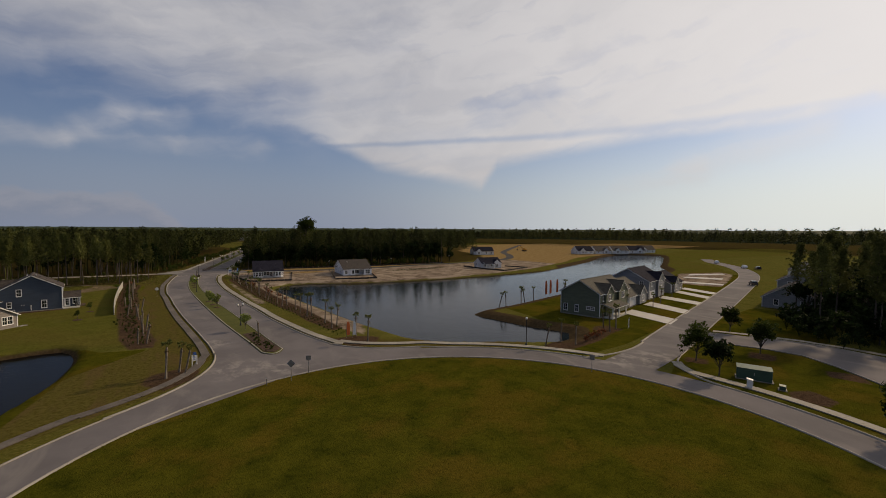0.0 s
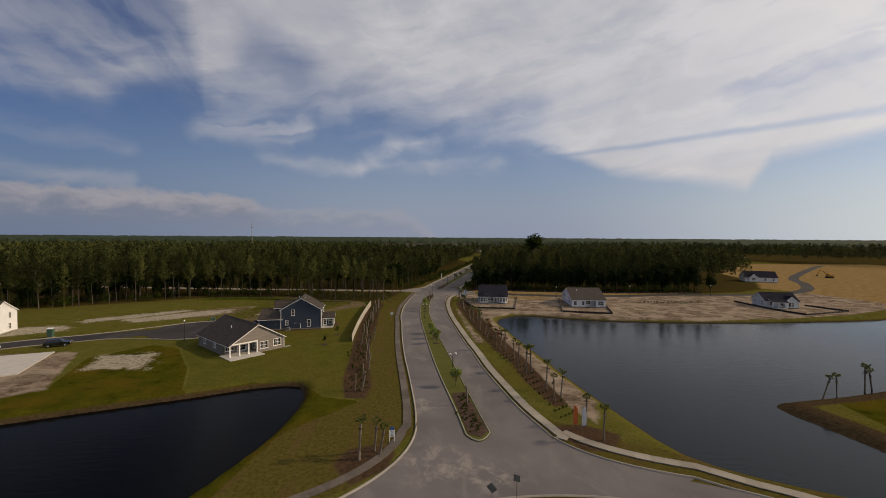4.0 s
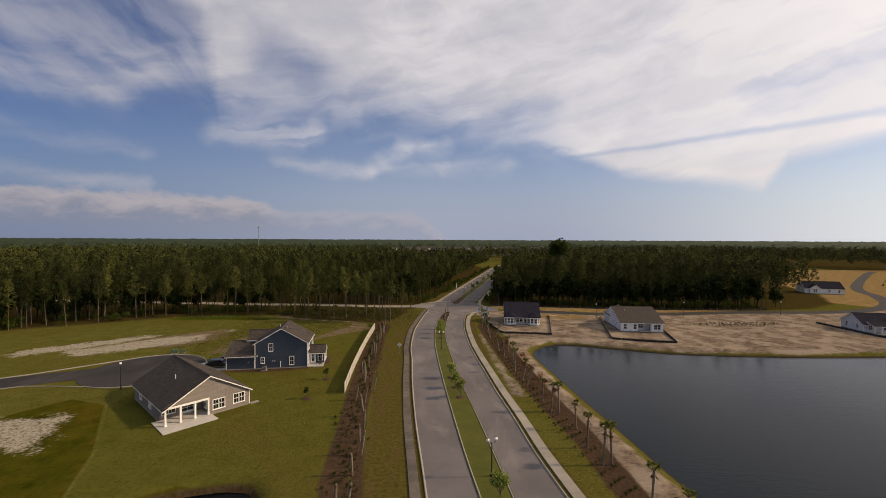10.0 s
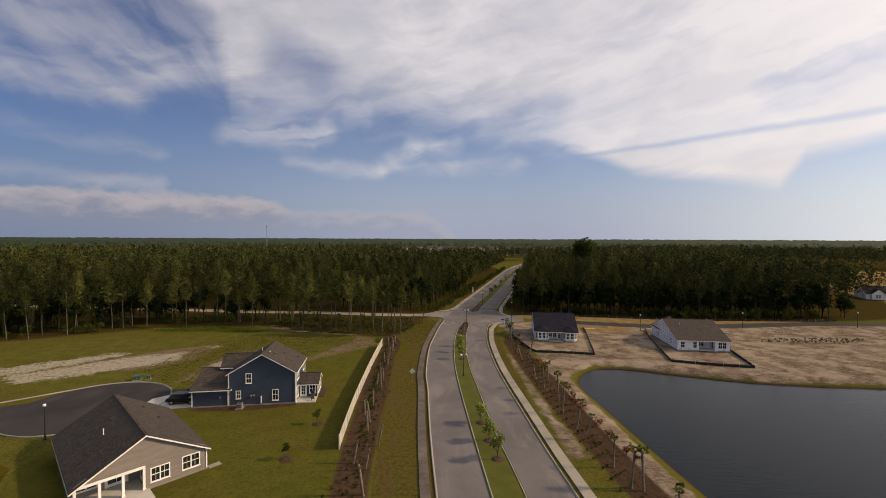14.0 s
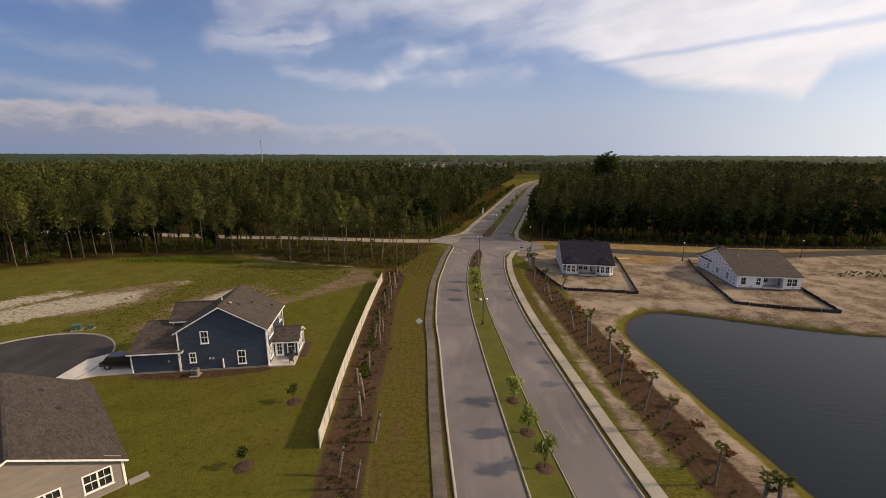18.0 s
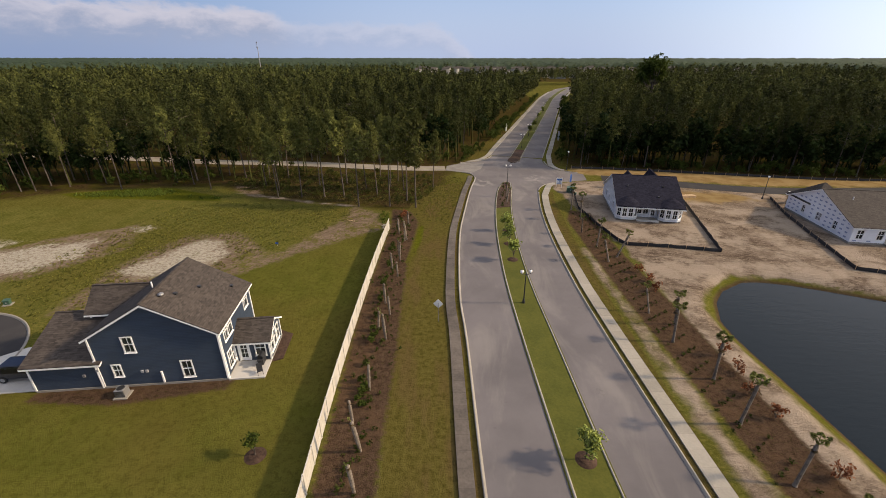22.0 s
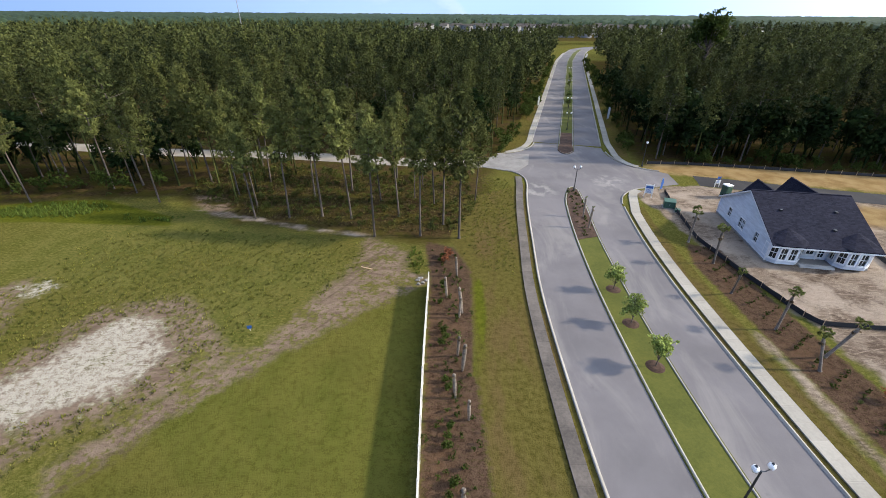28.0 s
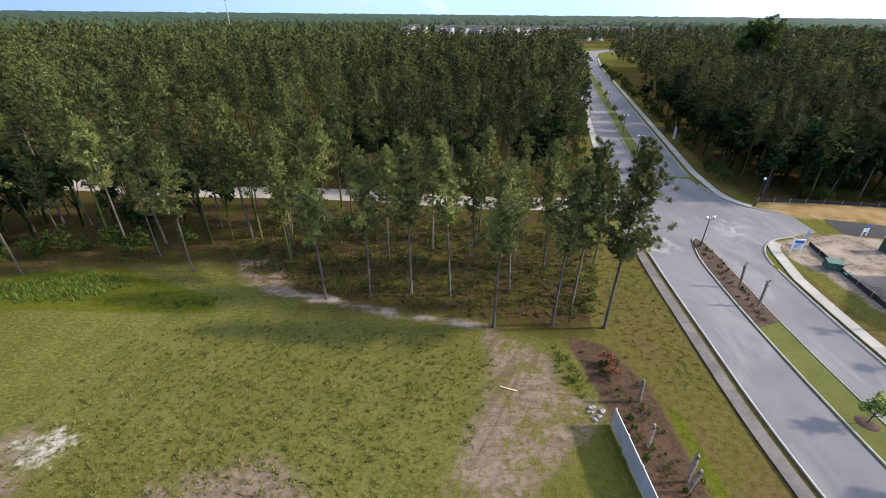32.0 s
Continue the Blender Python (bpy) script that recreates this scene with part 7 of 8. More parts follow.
def navy_house():
    h = thing("navy_house", "two-storey navy-sided house with brown shingle roof and white trim", "house", (-10.15, -17.2, 0), 8.3)
    part("foundation", boxed(-0.05, 16.15, -0.05, 8.35, -0.2, 0.2), CONCRETE, h)
    walls_round(h, BLUE_WALL, 5.6, 16.1, 0, 8.3, 0.2, 5.38, {
        "s": [(2.75, 3.5, 3.75, 5.2), (1.2, 1.8, 1.25, 2.4), (6.9, 7.7, 0.75, 2.4)],
        "e": [(0.9, 2.7, 3.5, 5.1, "double"), (0.7, 2.5, 0.7, 2.3, "double"), (6.2, 7.2, 3.6, 5.1)],
        "n": [(1.5, 3.0, 0.9, 2.4, "double"), (5, 6.5, 3.6, 5.1, "double")]}, {"s": (8.38, 5.25), "n": (8.38, 5.25)})
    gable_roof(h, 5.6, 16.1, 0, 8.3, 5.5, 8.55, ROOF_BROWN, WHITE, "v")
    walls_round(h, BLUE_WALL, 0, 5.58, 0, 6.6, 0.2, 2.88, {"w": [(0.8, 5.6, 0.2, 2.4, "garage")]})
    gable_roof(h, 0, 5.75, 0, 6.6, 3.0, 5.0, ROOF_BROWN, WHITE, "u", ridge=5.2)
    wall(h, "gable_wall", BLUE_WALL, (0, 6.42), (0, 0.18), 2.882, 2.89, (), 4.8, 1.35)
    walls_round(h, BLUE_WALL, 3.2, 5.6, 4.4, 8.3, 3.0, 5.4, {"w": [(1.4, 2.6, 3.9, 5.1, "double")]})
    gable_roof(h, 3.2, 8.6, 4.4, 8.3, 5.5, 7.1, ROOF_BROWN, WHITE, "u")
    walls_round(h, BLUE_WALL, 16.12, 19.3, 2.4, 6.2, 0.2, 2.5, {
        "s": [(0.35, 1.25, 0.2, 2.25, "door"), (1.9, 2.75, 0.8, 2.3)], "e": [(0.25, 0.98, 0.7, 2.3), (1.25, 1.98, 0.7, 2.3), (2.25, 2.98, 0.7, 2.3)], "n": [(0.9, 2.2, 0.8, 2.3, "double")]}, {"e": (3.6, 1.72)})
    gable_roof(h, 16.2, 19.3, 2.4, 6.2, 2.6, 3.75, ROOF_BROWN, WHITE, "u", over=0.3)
    part("patio", boxed(16.15, 19.3, -0.1, 2.38, 0.0, 0.15), PATIO, h)
    part("planting_bed", prism([(19.35, 2.2), (20.3, 2.5), (20.4, 6.6), (19.0, 7.4), (16.3, 7.2), (16.3, 6.3), (19.35, 6.3)], -0.05, 0.06), MULCH_MAT, h)
    part("foundation", boxed(16.12, 19.33, 2.36, 6.24, -0.2, 0.2), CONCRETE, h)
    vent_pipe(h, 10.0, 3.4, 8.2, 0.45)
    part("attic_fan", ball(bmesh.new(), (11.6, 1.6, 8.35), 0.24, 0.6), GREY_METAL, h)
    for u, v in ((12.2, 2.6), (13.2, 4.8), (15.2, 6.8)):
        roof_vent(h, u, v, 8.55 - (u - 10.85) * 0.581)
    downspout(h, 16.2, 0.06, 5.2)
    downspout(h, 5.5, -0.06, 3.0)
    for u, z in ((4.2, 1.4), (5.4, 1.9), (9.0, 1.5), (9.4, 1.5)):
        part("utility_box", boxed(u, u + 0.22, -0.14, 0.0, z, z + 0.26, bevel=0.02), STONE_WALL if u > 5 else GREY_METAL, h)
    part("vent_hood", boxed(10.6, 10.72, -0.12, 0.0, 0.3, 1.5), WHITE, h)


navy_house()


def gray_house():
    h = thing("greige_house", "single-storey greige-sided house with a covered back porch", "house", (-5.8, -43.7, 0), 47.5)
    part("foundation", boxed(5.9, 12.1, -0.05, 16.4, -0.2, 0.15), CONCRETE, h)
    part("foundation", boxed(-0.05, 5.9, 3.2, 16.4, -0.2, 0.15), CONCRETE, h)
    wall(h, "wall", GRAY_WALL, (5.95, 0), (12.0, 0), 0.15, 2.75, [(0.55, 2.2, 0.75, 2.15), (3.6, 5.25, 0.85, 2.25)])
    window(h, (5.95, 0), (12, 0), 0.55, 2.2, 0.75, 2.15, True)
    window(h, (5.95, 0), (12, 0), 3.6, 5.25, 0.85, 2.25, True)
    wall(h, "gable_wall", GRAY_WALL, (0, 0), (12.0, 0), 2.752, 2.76, (), 6.2, 6.0)
    part("porch_beam", boxed(0, 5.95, -0.02, 0.22, 2.45, 2.75), WHITE, h)
    for u in (0.1, 2.05, 4.0, 5.85):
        p = part("porch_post", boxed(u - 0.12, u + 0.12, 0, 0.24, 0.12, 2.45), WHITE, h)
        part("post_base", boxed(u - 0.16, u + 0.16, -0.04, 0.28, 0.12, 0.3), WHITE, p)
    wall(h, "wall", GRAY_WALL, (0, 3.2), (5.95, 3.2), 0.15, 2.75, [(0.5, 2.2, 0.8, 2.2), (3.0, 4.9, 0.15, 2.25)])
    window(h, (0, 3.2), (5.95, 3.2), 0.5, 2.2, 0.8, 2.2, True)
    door(h, (0, 3.2), (5.95, 3.2), 3.0, 4.9, 0.15, 2.25)
    wall(h, "wall", GRAY_WALL, (5.95, 3.2), (5.95, 0.2), 0.15, 2.75, [(1.0, 2.0, 0.8, 2.2)])
    window(h, (5.95, 3.2), (5.95, 0.2), 1.0, 2.0, 0.8, 2.2)
    part("porch_ceiling", boxed(0.1, 5.9, 0.2, 3.1, 2.70, 2.76), WHITE, h)
    wall(h, "wall", GRAY_WALL, (12, 0.18), (12, 16.2), 0.15, 2.75, [(3, 4.6, 0.9, 2.2), (9, 10, 1.2, 2.2)])
    window(h, (12, 0.18), (12, 16.2), 3, 4.6, 0.9, 2.2, True)
    window(h, (12, 0.18), (12, 16.2), 9, 10, 1.2, 2.2)
    wall(h, "wall", GRAY_WALL, (12, 16.4), (0, 16.4), 0.15, 2.75, [(6.5, 11.2, 0.15, 2.35)], 6.2, 6.0)
    garage_door(h, (12, 16.4), (0, 16.4), 6.5, 11.2, 0.15, 2.35)
    wall(h, "wall", GRAY_WALL, (0, 16.2), (0, 3.2), 0.15, 2.75, [(3, 4, 1.0, 2.2), (8, 9.4, 1.0, 2.2)])
    window(h, (0, 16.2), (0, 3.2), 3, 4, 1.0, 2.2)
    window(h, (0, 16.2), (0, 3.2), 8, 9.4, 1.0, 2.2, True)
    gable_roof(h, 0, 12, 0, 16.4, 2.75, 6.25, ROOF_BROWN, WHITE, "v", over=0.4)
    for u, v in ((12, 0), (12, 16.4)):
        part("corner_trim", boxed(u - 0.07, u + 0.07, v - 0.07, v + 0.07, 0.15, 2.7), WHITE, h)
    part("patio", boxed(-0.9, 6.3, -2.5, 3.15, -0.1, 0.12), PATIO, h)
    vent_pipe(h, 3.4, 7.0, 4.7, 0.75)
    for u, v in ((4.6, 9.5), (9.2, 9.0), (8.4, 13)):
        roof_vent(h, u, v, 6.25 - abs(u - 6) * 0.583)
    downspout(h, 12.06, 0.1, 2.6)
    part("splash_pad", boxed(12.2, 13.6, -0.3, 0.5, -0.05, 0.06), CONCRETE, h)


gray_house()


def bay(h, mat, u0, u1, v, out, z0, z1):
    """A three-sided bay under the eave."""
    c = 0.75
    pts = [(u0, v), (u0, v - out + c), (u0 + c, v - out), (u1 - c, v - out), (u1, v - out + c), (u1, v)]
    for a, b in zip(pts, pts[1:]):
        ln = math.hypot(b[0] - a[0], b[1] - a[1])
        if ln > 0.9:
            n_ = 2 if ln > 1.7 else 1
            hs = [((ln / n_) * (i + 0.5) - 0.34, (ln / n_) * (i + 0.5) + 0.34, 0.85, 2.3) for i in range(n_)]
            wall(h, "wall", mat, a, b, z0, z1, hs)
            for s in hs:
                window(h, a, b, *s)
        else:
            wall(h, "wall", mat, a, b, z0, z1)


def charcoal_roof_house():
    h = thing("charcoal_roof_house", "new pale-sided house with charcoal roof on a bare soil lot", "house", (55.0, 29.5, 0), -8.5)
    part("foundation", boxed(-0.05, 11.05, 0, 15.0, -0.2, 0.25), CONCRETE, h)
    wall(h, "wall", WHITE_WALL, (3.6, 1.4), (7.3, 1.4), 0.25, 3.3, [(0.2, 1.0, 0.9, 2.3), (1.3, 2.1, 0.9, 2.3), (2.5, 3.4, 0.25, 2.35)])
    for s0 in (0.2, 1.3):
        window(h, (3.6, 1.4), (7.3, 1.4), s0, s0 + 0.8, 0.9, 2.3)
    door(h, (3.6, 1.4), (7.3, 1.4), 2.5, 3.4, 0.25, 2.35)
    walls_round(h, WHITE_WALL, 0, 11, 0.2, 15, 0.25, 2.72, {"w": [(3.0, 3.9, 1.1, 2.3), (6.5, 8.0, 1.0, 2.3, "double"), (11.0, 11.8, 1.1, 2.3)],
                                                               "n": [(1, 5.5, 0.25, 2.4, "garage"), (8, 9.5, 1.0, 2.3, "double")]}, {"w": (6.2, 7.0), "e": (6.2, 7.4)}, sides="enw")
    gable_roof(h, 0, 11, -0.5, 15, 2.82, 6.4, ROOF_DARK, WHITE, "u", over=0.3, ridge=7.8)
    for u0, u1 in ((0.02, 3.6), (7.3, 10.98)):
        bay(h, WHITE_WALL, u0, u1, 1.4, 2.0, 0.25, 2.75)
        bm = bmesh.new()
        rim = [bm.verts.new(p) for p in ((u0 - 0.3, -0.15, 2.95), (u0 + 0.65, -0.95, 2.80), (u1 - 0.65, -0.95, 2.80), (u1 + 0.3, -0.15, 2.95), (u1 + 0.1, 1.0, 3.3), (u0 - 0.1, 1.0, 3.3))]
        tip = bm.verts.new(((u0 + u1) / 2, 1.35, 4.15))
        for a, b in zip(rim, rim[1:] + rim[:1]):
            bm.faces.new((a, b, tip))
        bm.faces.new(rim[::-1])
        part("bay_roof", bm, ROOF_DARK, h)
    part("porch_slab", boxed(3.6, 7.3, -0.6, 1.4, -0.1, 0.2), PATIO, h)
    for u, v in ((2.2, 4.6), (8.4, 4.8), (7.2, 2.0)):
        roof_vent(h, u, v, 2.82 + 0.43 * (v + 0.6))
    for u in (4.2, 8.4):
        wall(h, "gable_wall", WHITE_WALL, (u + 1.9, 15.4), (u - 1.9, 15.4), 2.86, 2.9, (), 5.0)
        gable_roof(h, u - 1.9, u + 1.9, 9.5, 15.4, 2.9, 5.4 if u < 5 else 6.0, ROOF_DARK, WHITE, "v", over=0.2)
    vent_pipe(h, 8.2, 10, 5.2)


charcoal_roof_house()


def wrapped_house():
    h = thing("wrapped_house", "unfinished house in printed white wrap with brown shingle roof", "house", (88.2, 19.7, 0), -6.5)
    part("foundation", boxed(-0.05, 12.05, 0, 17.5, -0.2, 0.3), CONCRETE, h)
    walls_round(h, WRAP, 0, 12, 0, 17.5, 0.3, 2.78, {"s": [(0.7, 1.6, 0.9, 2.3), (3.6, 4.4, 0.9, 2.3), (4.9, 8.6, 0.3, 2.6, "recess"), (9.4, 11.2, 0.9, 2.3, "double")],
                                                     "w": [(4.5, 5.3, 1.0, 2.3), (8.6, 9.8, 1.0, 2.3, "double"), (13.0, 13.8, 1.0, 2.3)]}, {"w": (6.2, 8.3), "e": (6.2, 9.2)}, trim=False)
    gable_roof(h, 0, 12, 0, 17.5, 2.9, 6.3, ROOF_TAN, WHITE, "u", over=0.3, ridge=9.2)
    hip_roof(h, 0.05, 7.0, 11.2, 18.0, 2.9, 6.1, ROOF_TAN, WHITE, over=0.25)
    for i in range(13):
        for j in range(7):
            z = 0.6 + j * 0.72 + (i % 2) * 0.12
            v = 0.9 + i * 1.28
            low, high = (z - 2.6) * 2.7 + 0.4, 17.0 - (z - 2.6) * 2.5
            if (z < 2.3 or low < v < high - 0.6) and not (z < 2.4 and any(abs(v + 0.3 - c) < 1.1 for c in (3.9, 8.1, 12.5))):
                part("wrap_print", boxed(-0.006, -0.003, v, v + 0.6, z, z + 0.24), WRAP_MARK, h)
    for i in (0, 1, 5):
        for j in range(2):
            part("wrap_print", boxed(0.4 + i * 2.0, 0.95 + i * 2.0, -0.006, -0.003, 0.45 + j * 2.05, 0.65 + j * 2.05), WRAP_MARK, h)
    part("porch_slab", boxed(4.9, 8.6, -0.7, 2.2, 0.302, 0.33), PATIO, h)
    for a, b, hole in (((4.9, 2.2), (8.6, 2.2), (0.5, 2.1, 0.9, 2.3)), ((4.9, 0.2), (4.9, 2.2), None), ((8.6, 2.2), (8.6, 0.2), (0.5, 1.5, 0.3, 2.35))):
        wall(h, "porch_wall", WRAP, a, b, 0.33, 2.75, [hole] if hole else ())
        if hole and hole[3] < 2.32:
            window(h, a, b, *hole, double=True)
        elif hole:
            door(h, a, b, *hole)
    part("porch_ceiling", boxed(4.9, 8.6, 0.2, 2.2, 2.62, 2.70), WRAP, h)
    vent_pipe(h, 3.0, 6.5, 5.2, 0.6)


wrapped_house()


def plain_house(name, label, at, turn, w, d, eave, peak, wall_mat, roof_mat, along="u", storeys=1, porch=False, front_gables=(), garage=None, west=None):
    """A house with its own windows, door, roof and porch; the front looks along -v."""
    h = thing(name, label, "house", (*at, 0), turn)
    part("foundation", boxed(-0.05, w + 0.05, -0.05, d + 0.05, -0.4, 0.25), CONCRETE, h)
    def row(ln, seed):
        out = []
        for f in range(storeys):
            n_ = max(2, int(ln // 3.6))
            for i in range(n_):
                c = ln * (i + 0.5) / n_
                out.append((c - 0.42, c + 0.42, 0.95 + f * 2.75, 2.35 + f * 2.75))
        return out
    holes = {"s": row(w, 0), "e": row(d - 0.36, 1), "w": row(d - 0.36, 2), "n": row(w, 3)}
    if west:
        holes["w"] = west
    if garage:
        holes[garage] = [x for x in holes[garage] if not (x[0] < 6.4 and x[2] < 2)] + [(0.8, 5.6, 0.25, 2.4, "garage")]
    g = {"w": (peak - 0.1, None), "e": (peak - 0.1, None)} if along == "u" else {"s": (peak - 0.1, None), "n": (peak - 0.1, None)}
    walls_round(h, wall_mat, 0, w, 0, d, 0.25, eave - 0.1, holes, g)
    gable_roof(h, 0, w, 0, d, eave, peak, roof_mat, WHITE, along)
    for u, half, top in front_gables:
        wall(h, "gable_wall", wall_mat, (u - half, -0.6), (u + half, -0.6), 0.25, eave, [(half - 0.8, half + 0.8, eave - 2.0, eave - 0.6)], top)
        window(h, (u - half, -0.6), (u + half, -0.6), half - 0.8, half + 0.8, eave - 2.0, eave - 0.6, True)
        wall(h, "wall", wall_mat, (u - half, -0.05), (u - half, -0.58), 0.25, eave)
        wall(h, "wall", wall_mat, (u + half, -0.58), (u + half, -0.05), 0.25, eave)
        gable_roof(h, u - half, u + half, -0.6, d * 0.45, eave, top + 0.08, roof_mat, WHITE, "v", over=0.25)
    if porch:
        part("porch_slab", boxed(1.0, w * 0.55, -2.6, -0.05, -0.2, 0.22), PATIO, h)
        slope(h, [(0.8, -2.9, 2.5), (w * 0.57, -2.9, 2.5), (w * 0.57, 0, 3.3), (0.8, 0, 3.3)], roof_mat, WHITE)
        for u in (1.2, w * 0.28, w * 0.53):
            part("porch_post", boxed(u - 0.1, u + 0.1, -2.6, -2.4, 0.2, 2.45), WHITE, h)
    return h


plain_house("lot_house", "white-sided house with dark roof and porch on a bare lot", (160.6, 18.8), -12, 11, 9, 2.7, 5.3, WHITE_WALL, ROOF_DARK, "u", porch=True, front_gables=((8.2, 2.1, 4.4),))
plain_house("lot_house", "unfinished white house with dark roof among sand", (225.9, 111.9), -22, 16, 11, 3.0, 6.2, WRAP, ROOF_DARK, "u", front_gables=((4, 2.2, 4.8),))
plain_house("white_wrapped_house", "two-storey house in white wrap with open garage", (-82.7, -28.3), 13.6, 11.5, 10, 5.6, 8.4, WRAP, ROOF_TAN, "u", 2, front_gables=((8.6, 2.4, 7.4),), garage="s")
plain_house("sage_house", "two-storey sage-green house with brown roof by the pond", (108.0, -90.2), 13, 16.5, 9.4, 5.6, 8.3, GREEN_WALL, ROOF_GREEN, "u", 2, porch=True, front_gables=((4.2, 2.0, 7.4), (11.8, 2.4, 7.6)), west=[(0.6, 1.4, 0.9, 2.4), (3.4, 4.2, 0.9, 2.4), (6.2, 8.0, 1.7, 2.3, "double")])
plain_house("grey_house", "grey-sided house with dark roof and wide garage", (125.4, -85.9), 13.8, 13, 12, 3.0, 6.6, STONE_WALL, ROOF_GREEN, "u", front_gables=((9.0, 2.6, 5.0),), garage="s")
plain_house("grey_house", "grey two-storey house with charcoal roof", (141.9, -81.4), 13.8, 14, 12, 5.4, 8.6, STONE_WALL, ROOF_DARK, "u", 2, front_gables=((9.0, 2.6, 7.4),), garage="s")
plain_house("grey_house", "grey-sided house with charcoal roof by the street", (159.8, -77.9), 13.9, 13, 11, 3.0, 6.2, STONE_WALL, ROOF_DARK, "u", front_gables=((4.0, 2.4, 5.0),), garage="s")
plain_house("street_house", "pale grey house behind dark garden trees", (159.0, -114.1), 12, 13, 11, 3.0, 6.4, STONE_WALL, ROOF_DARK, "u", porch=True, front_gables=((9.5, 2.4, 5.0),))
plain_house("street_house", "pale grey house behind dark garden trees", (180.9, -109.9), 12, 13, 11, 5.4, 8.2, STONE_WALL, ROOF_DARK, "u", 2)
plain_house("street_house", "pale house with dark roof along the street", (238.0, -95.5), 14, 13, 11, 3.0, 6.4, WHITE_WALL, ROOF_DARK, "u", front_gables=((9.5, 2.4, 5.0),))
plain_house("street_house", "pale house with dark roof along the street", (257.3, -88.2), 16, 13, 11, 3.0, 6.4, WHITE_WALL, ROOF_DARK, "u", front_gables=((4.5, 2.4, 5.0),))
for i, (x, y) in enumerate([(307.5, 78.7), (323.8, 73.8), (339.7, 68.8), (357.4, 65.2), (374.0, 66.3)]):
    plain_house("far_house", "pale house with dark roof across the pond", (x, y), -20 - 2 * i, 14, 11, 3.0, 6.6, WHITE_WALL, (ROOF_DARK, ROOF_BROWN, ROOF_TAN)[i % 3], "u", front_gables=((4.0 + 5 * (i % 2), 2.4, 5.2),))


def town():
    """The far houses seen over the wood at the end of the road, joined as they are too small to tell apart."""
    r = np.random.default_rng(5)
    walls_, roofs = [], []
    for x, y in [(x, y) for y in (600, 640, 690, 740, 800) for x in np.arange(-40, 480, 19.0)]:
        x, y = x + r.normal(0, 3), y + r.normal(0, 6) + 0.05 * x
        if r.uniform() < 0.25:
            continue
        w, d, e, p, z = r.uniform(4.5, 6), r.uniform(4, 5.5), r.uniform(2.5, 5.0), r.uniform(2.0, 3.0), 6.5
        v = np.array([(-w, -d, 0), (w, -d, 0), (w, d, 0), (-w, d, 0), (-w, -d, z + e), (w, -d, z + e), (w, d, z + e), (-w, d, z + e), (-w, 0, z + e + p), (w, 0, z + e + p)]) + (x, y, 0)
        walls_.append((v, np.array([(0, 1, 5), (0, 5, 4), (1, 2, 6), (1, 6, 5), (2, 3, 7), (2, 7, 6), (3, 0, 4), (3, 4, 7), (5, 6, 9), (7, 4, 8)])))
        o = np.array([(-w - .4, -d - .4, z + e - .1), (w + .4, -d - .4, z + e - .1), (w + .4, 0, z + e + p + .1), (-w - .4, 0, z + e + p + .1), (-w - .4, d + .4, z + e - .1), (w + .4, d + .4, z + e - .1)]) + (x, y, 0)
        roofs.append((o, np.array([(0, 1, 2), (0, 2, 3), (3, 2, 5), (3, 5, 4)])))
    t = new("far_town", mesh_of("far_town", *joined(walls_), TOWN_WALL))
    tagged(t, "pale houses of a distant estate beyond the wood", "houses", kind="stuff")
    part("far_town_roofs", mesh_of("far_town_roofs", *joined(roofs), ROOF_TAN), None, t)


town()


# ---------------------------------------------------------------- street furniture and small things
def street_lamp(at, turn=0.0, heads=2, h=3.9):
    t = thing("street_lamp", "black post lamp with twin white globes" if heads == 2 else "black post lamp with a single white globe", "street lamp", at, turn, group="street lamps")
    bm = bmesh.new()
    tube(bm, [(0, 0, 0), (0, 0, 0.12), (0, 0, 0.5), (0, 0, 0.62), (0, 0, h)], [0.2, 0.19, 0.11, 0.075, 0.055], 10)
    part("post", bm, BLACK, t)
    if heads == 2:
        part("arm", tube(bmesh.new(), [(-0.52, 0, h + 0.05), (-0.3, 0, h - 0.12), (0, 0, h - 0.05), (0.3, 0, h - 0.12), (0.52, 0, h + 0.05)], [0.03] * 5, 6), BLACK, t)
    for x in ((-0.52, 0.52) if heads == 2 else (0,)):
        g = part("globe", ball(bmesh.new(), (x, 0, h + 0.33), 0.21, 1.1, 12), GLOBE, t)
        part("cap", tube(bmesh.new(), [(x, 0, h + 0.5), (x, 0, h + 0.62)], [0.13, 0.02], 8), BLACK, g)
        part("collar", tube(bmesh.new(), [(x, 0, h + 0.02), (x, 0, h + 0.14)], [0.05, 0.12], 8), BLACK, g)
    return t


lamp2 = street_lamp((34.4, -0.5, 0.09), 10)
for x, y, a in [(39.5, -56.5, 20), (37.5, 52.2, 5), (51.8, 118.2, -14), (61.2, 157.2, -14), (71.7, 200.7, -14), (46.4, 95.8, -14)]:
    copy_thing(lamp2, pose(x, y, 0.09, 0, 0, a))
lamp1 = street_lamp((78.3, -97.8, 0), 0, 1, 4.4)
for x, y in [(54.4, 66.4), (89.6, 42.9), (-23.6, -28.1), (123.2, 46.9), (160.2, 48.4)]:
    copy_thing(lamp1, pose(x, y, 0))


def road_sign(name, label, at, turn, face, shape, h=2.3, size=0.76):
    t = thing(name, label, "road sign", at, turn)
    part("post", boxed(-0.03, 0.03, -0.03, 0.03, -0.1, h), GREY_METAL, t)
    bm = boxed(-size / 2, size / 2, -0.05, -0.035, -size / 2, size / 2, bevel=0.006)
    p = part("plate", bm, face, t)
    p.matrix_local = pose(0, 0, h - 0.1, 0, 45 if shape == "diamond" else 0, 0)
    return t


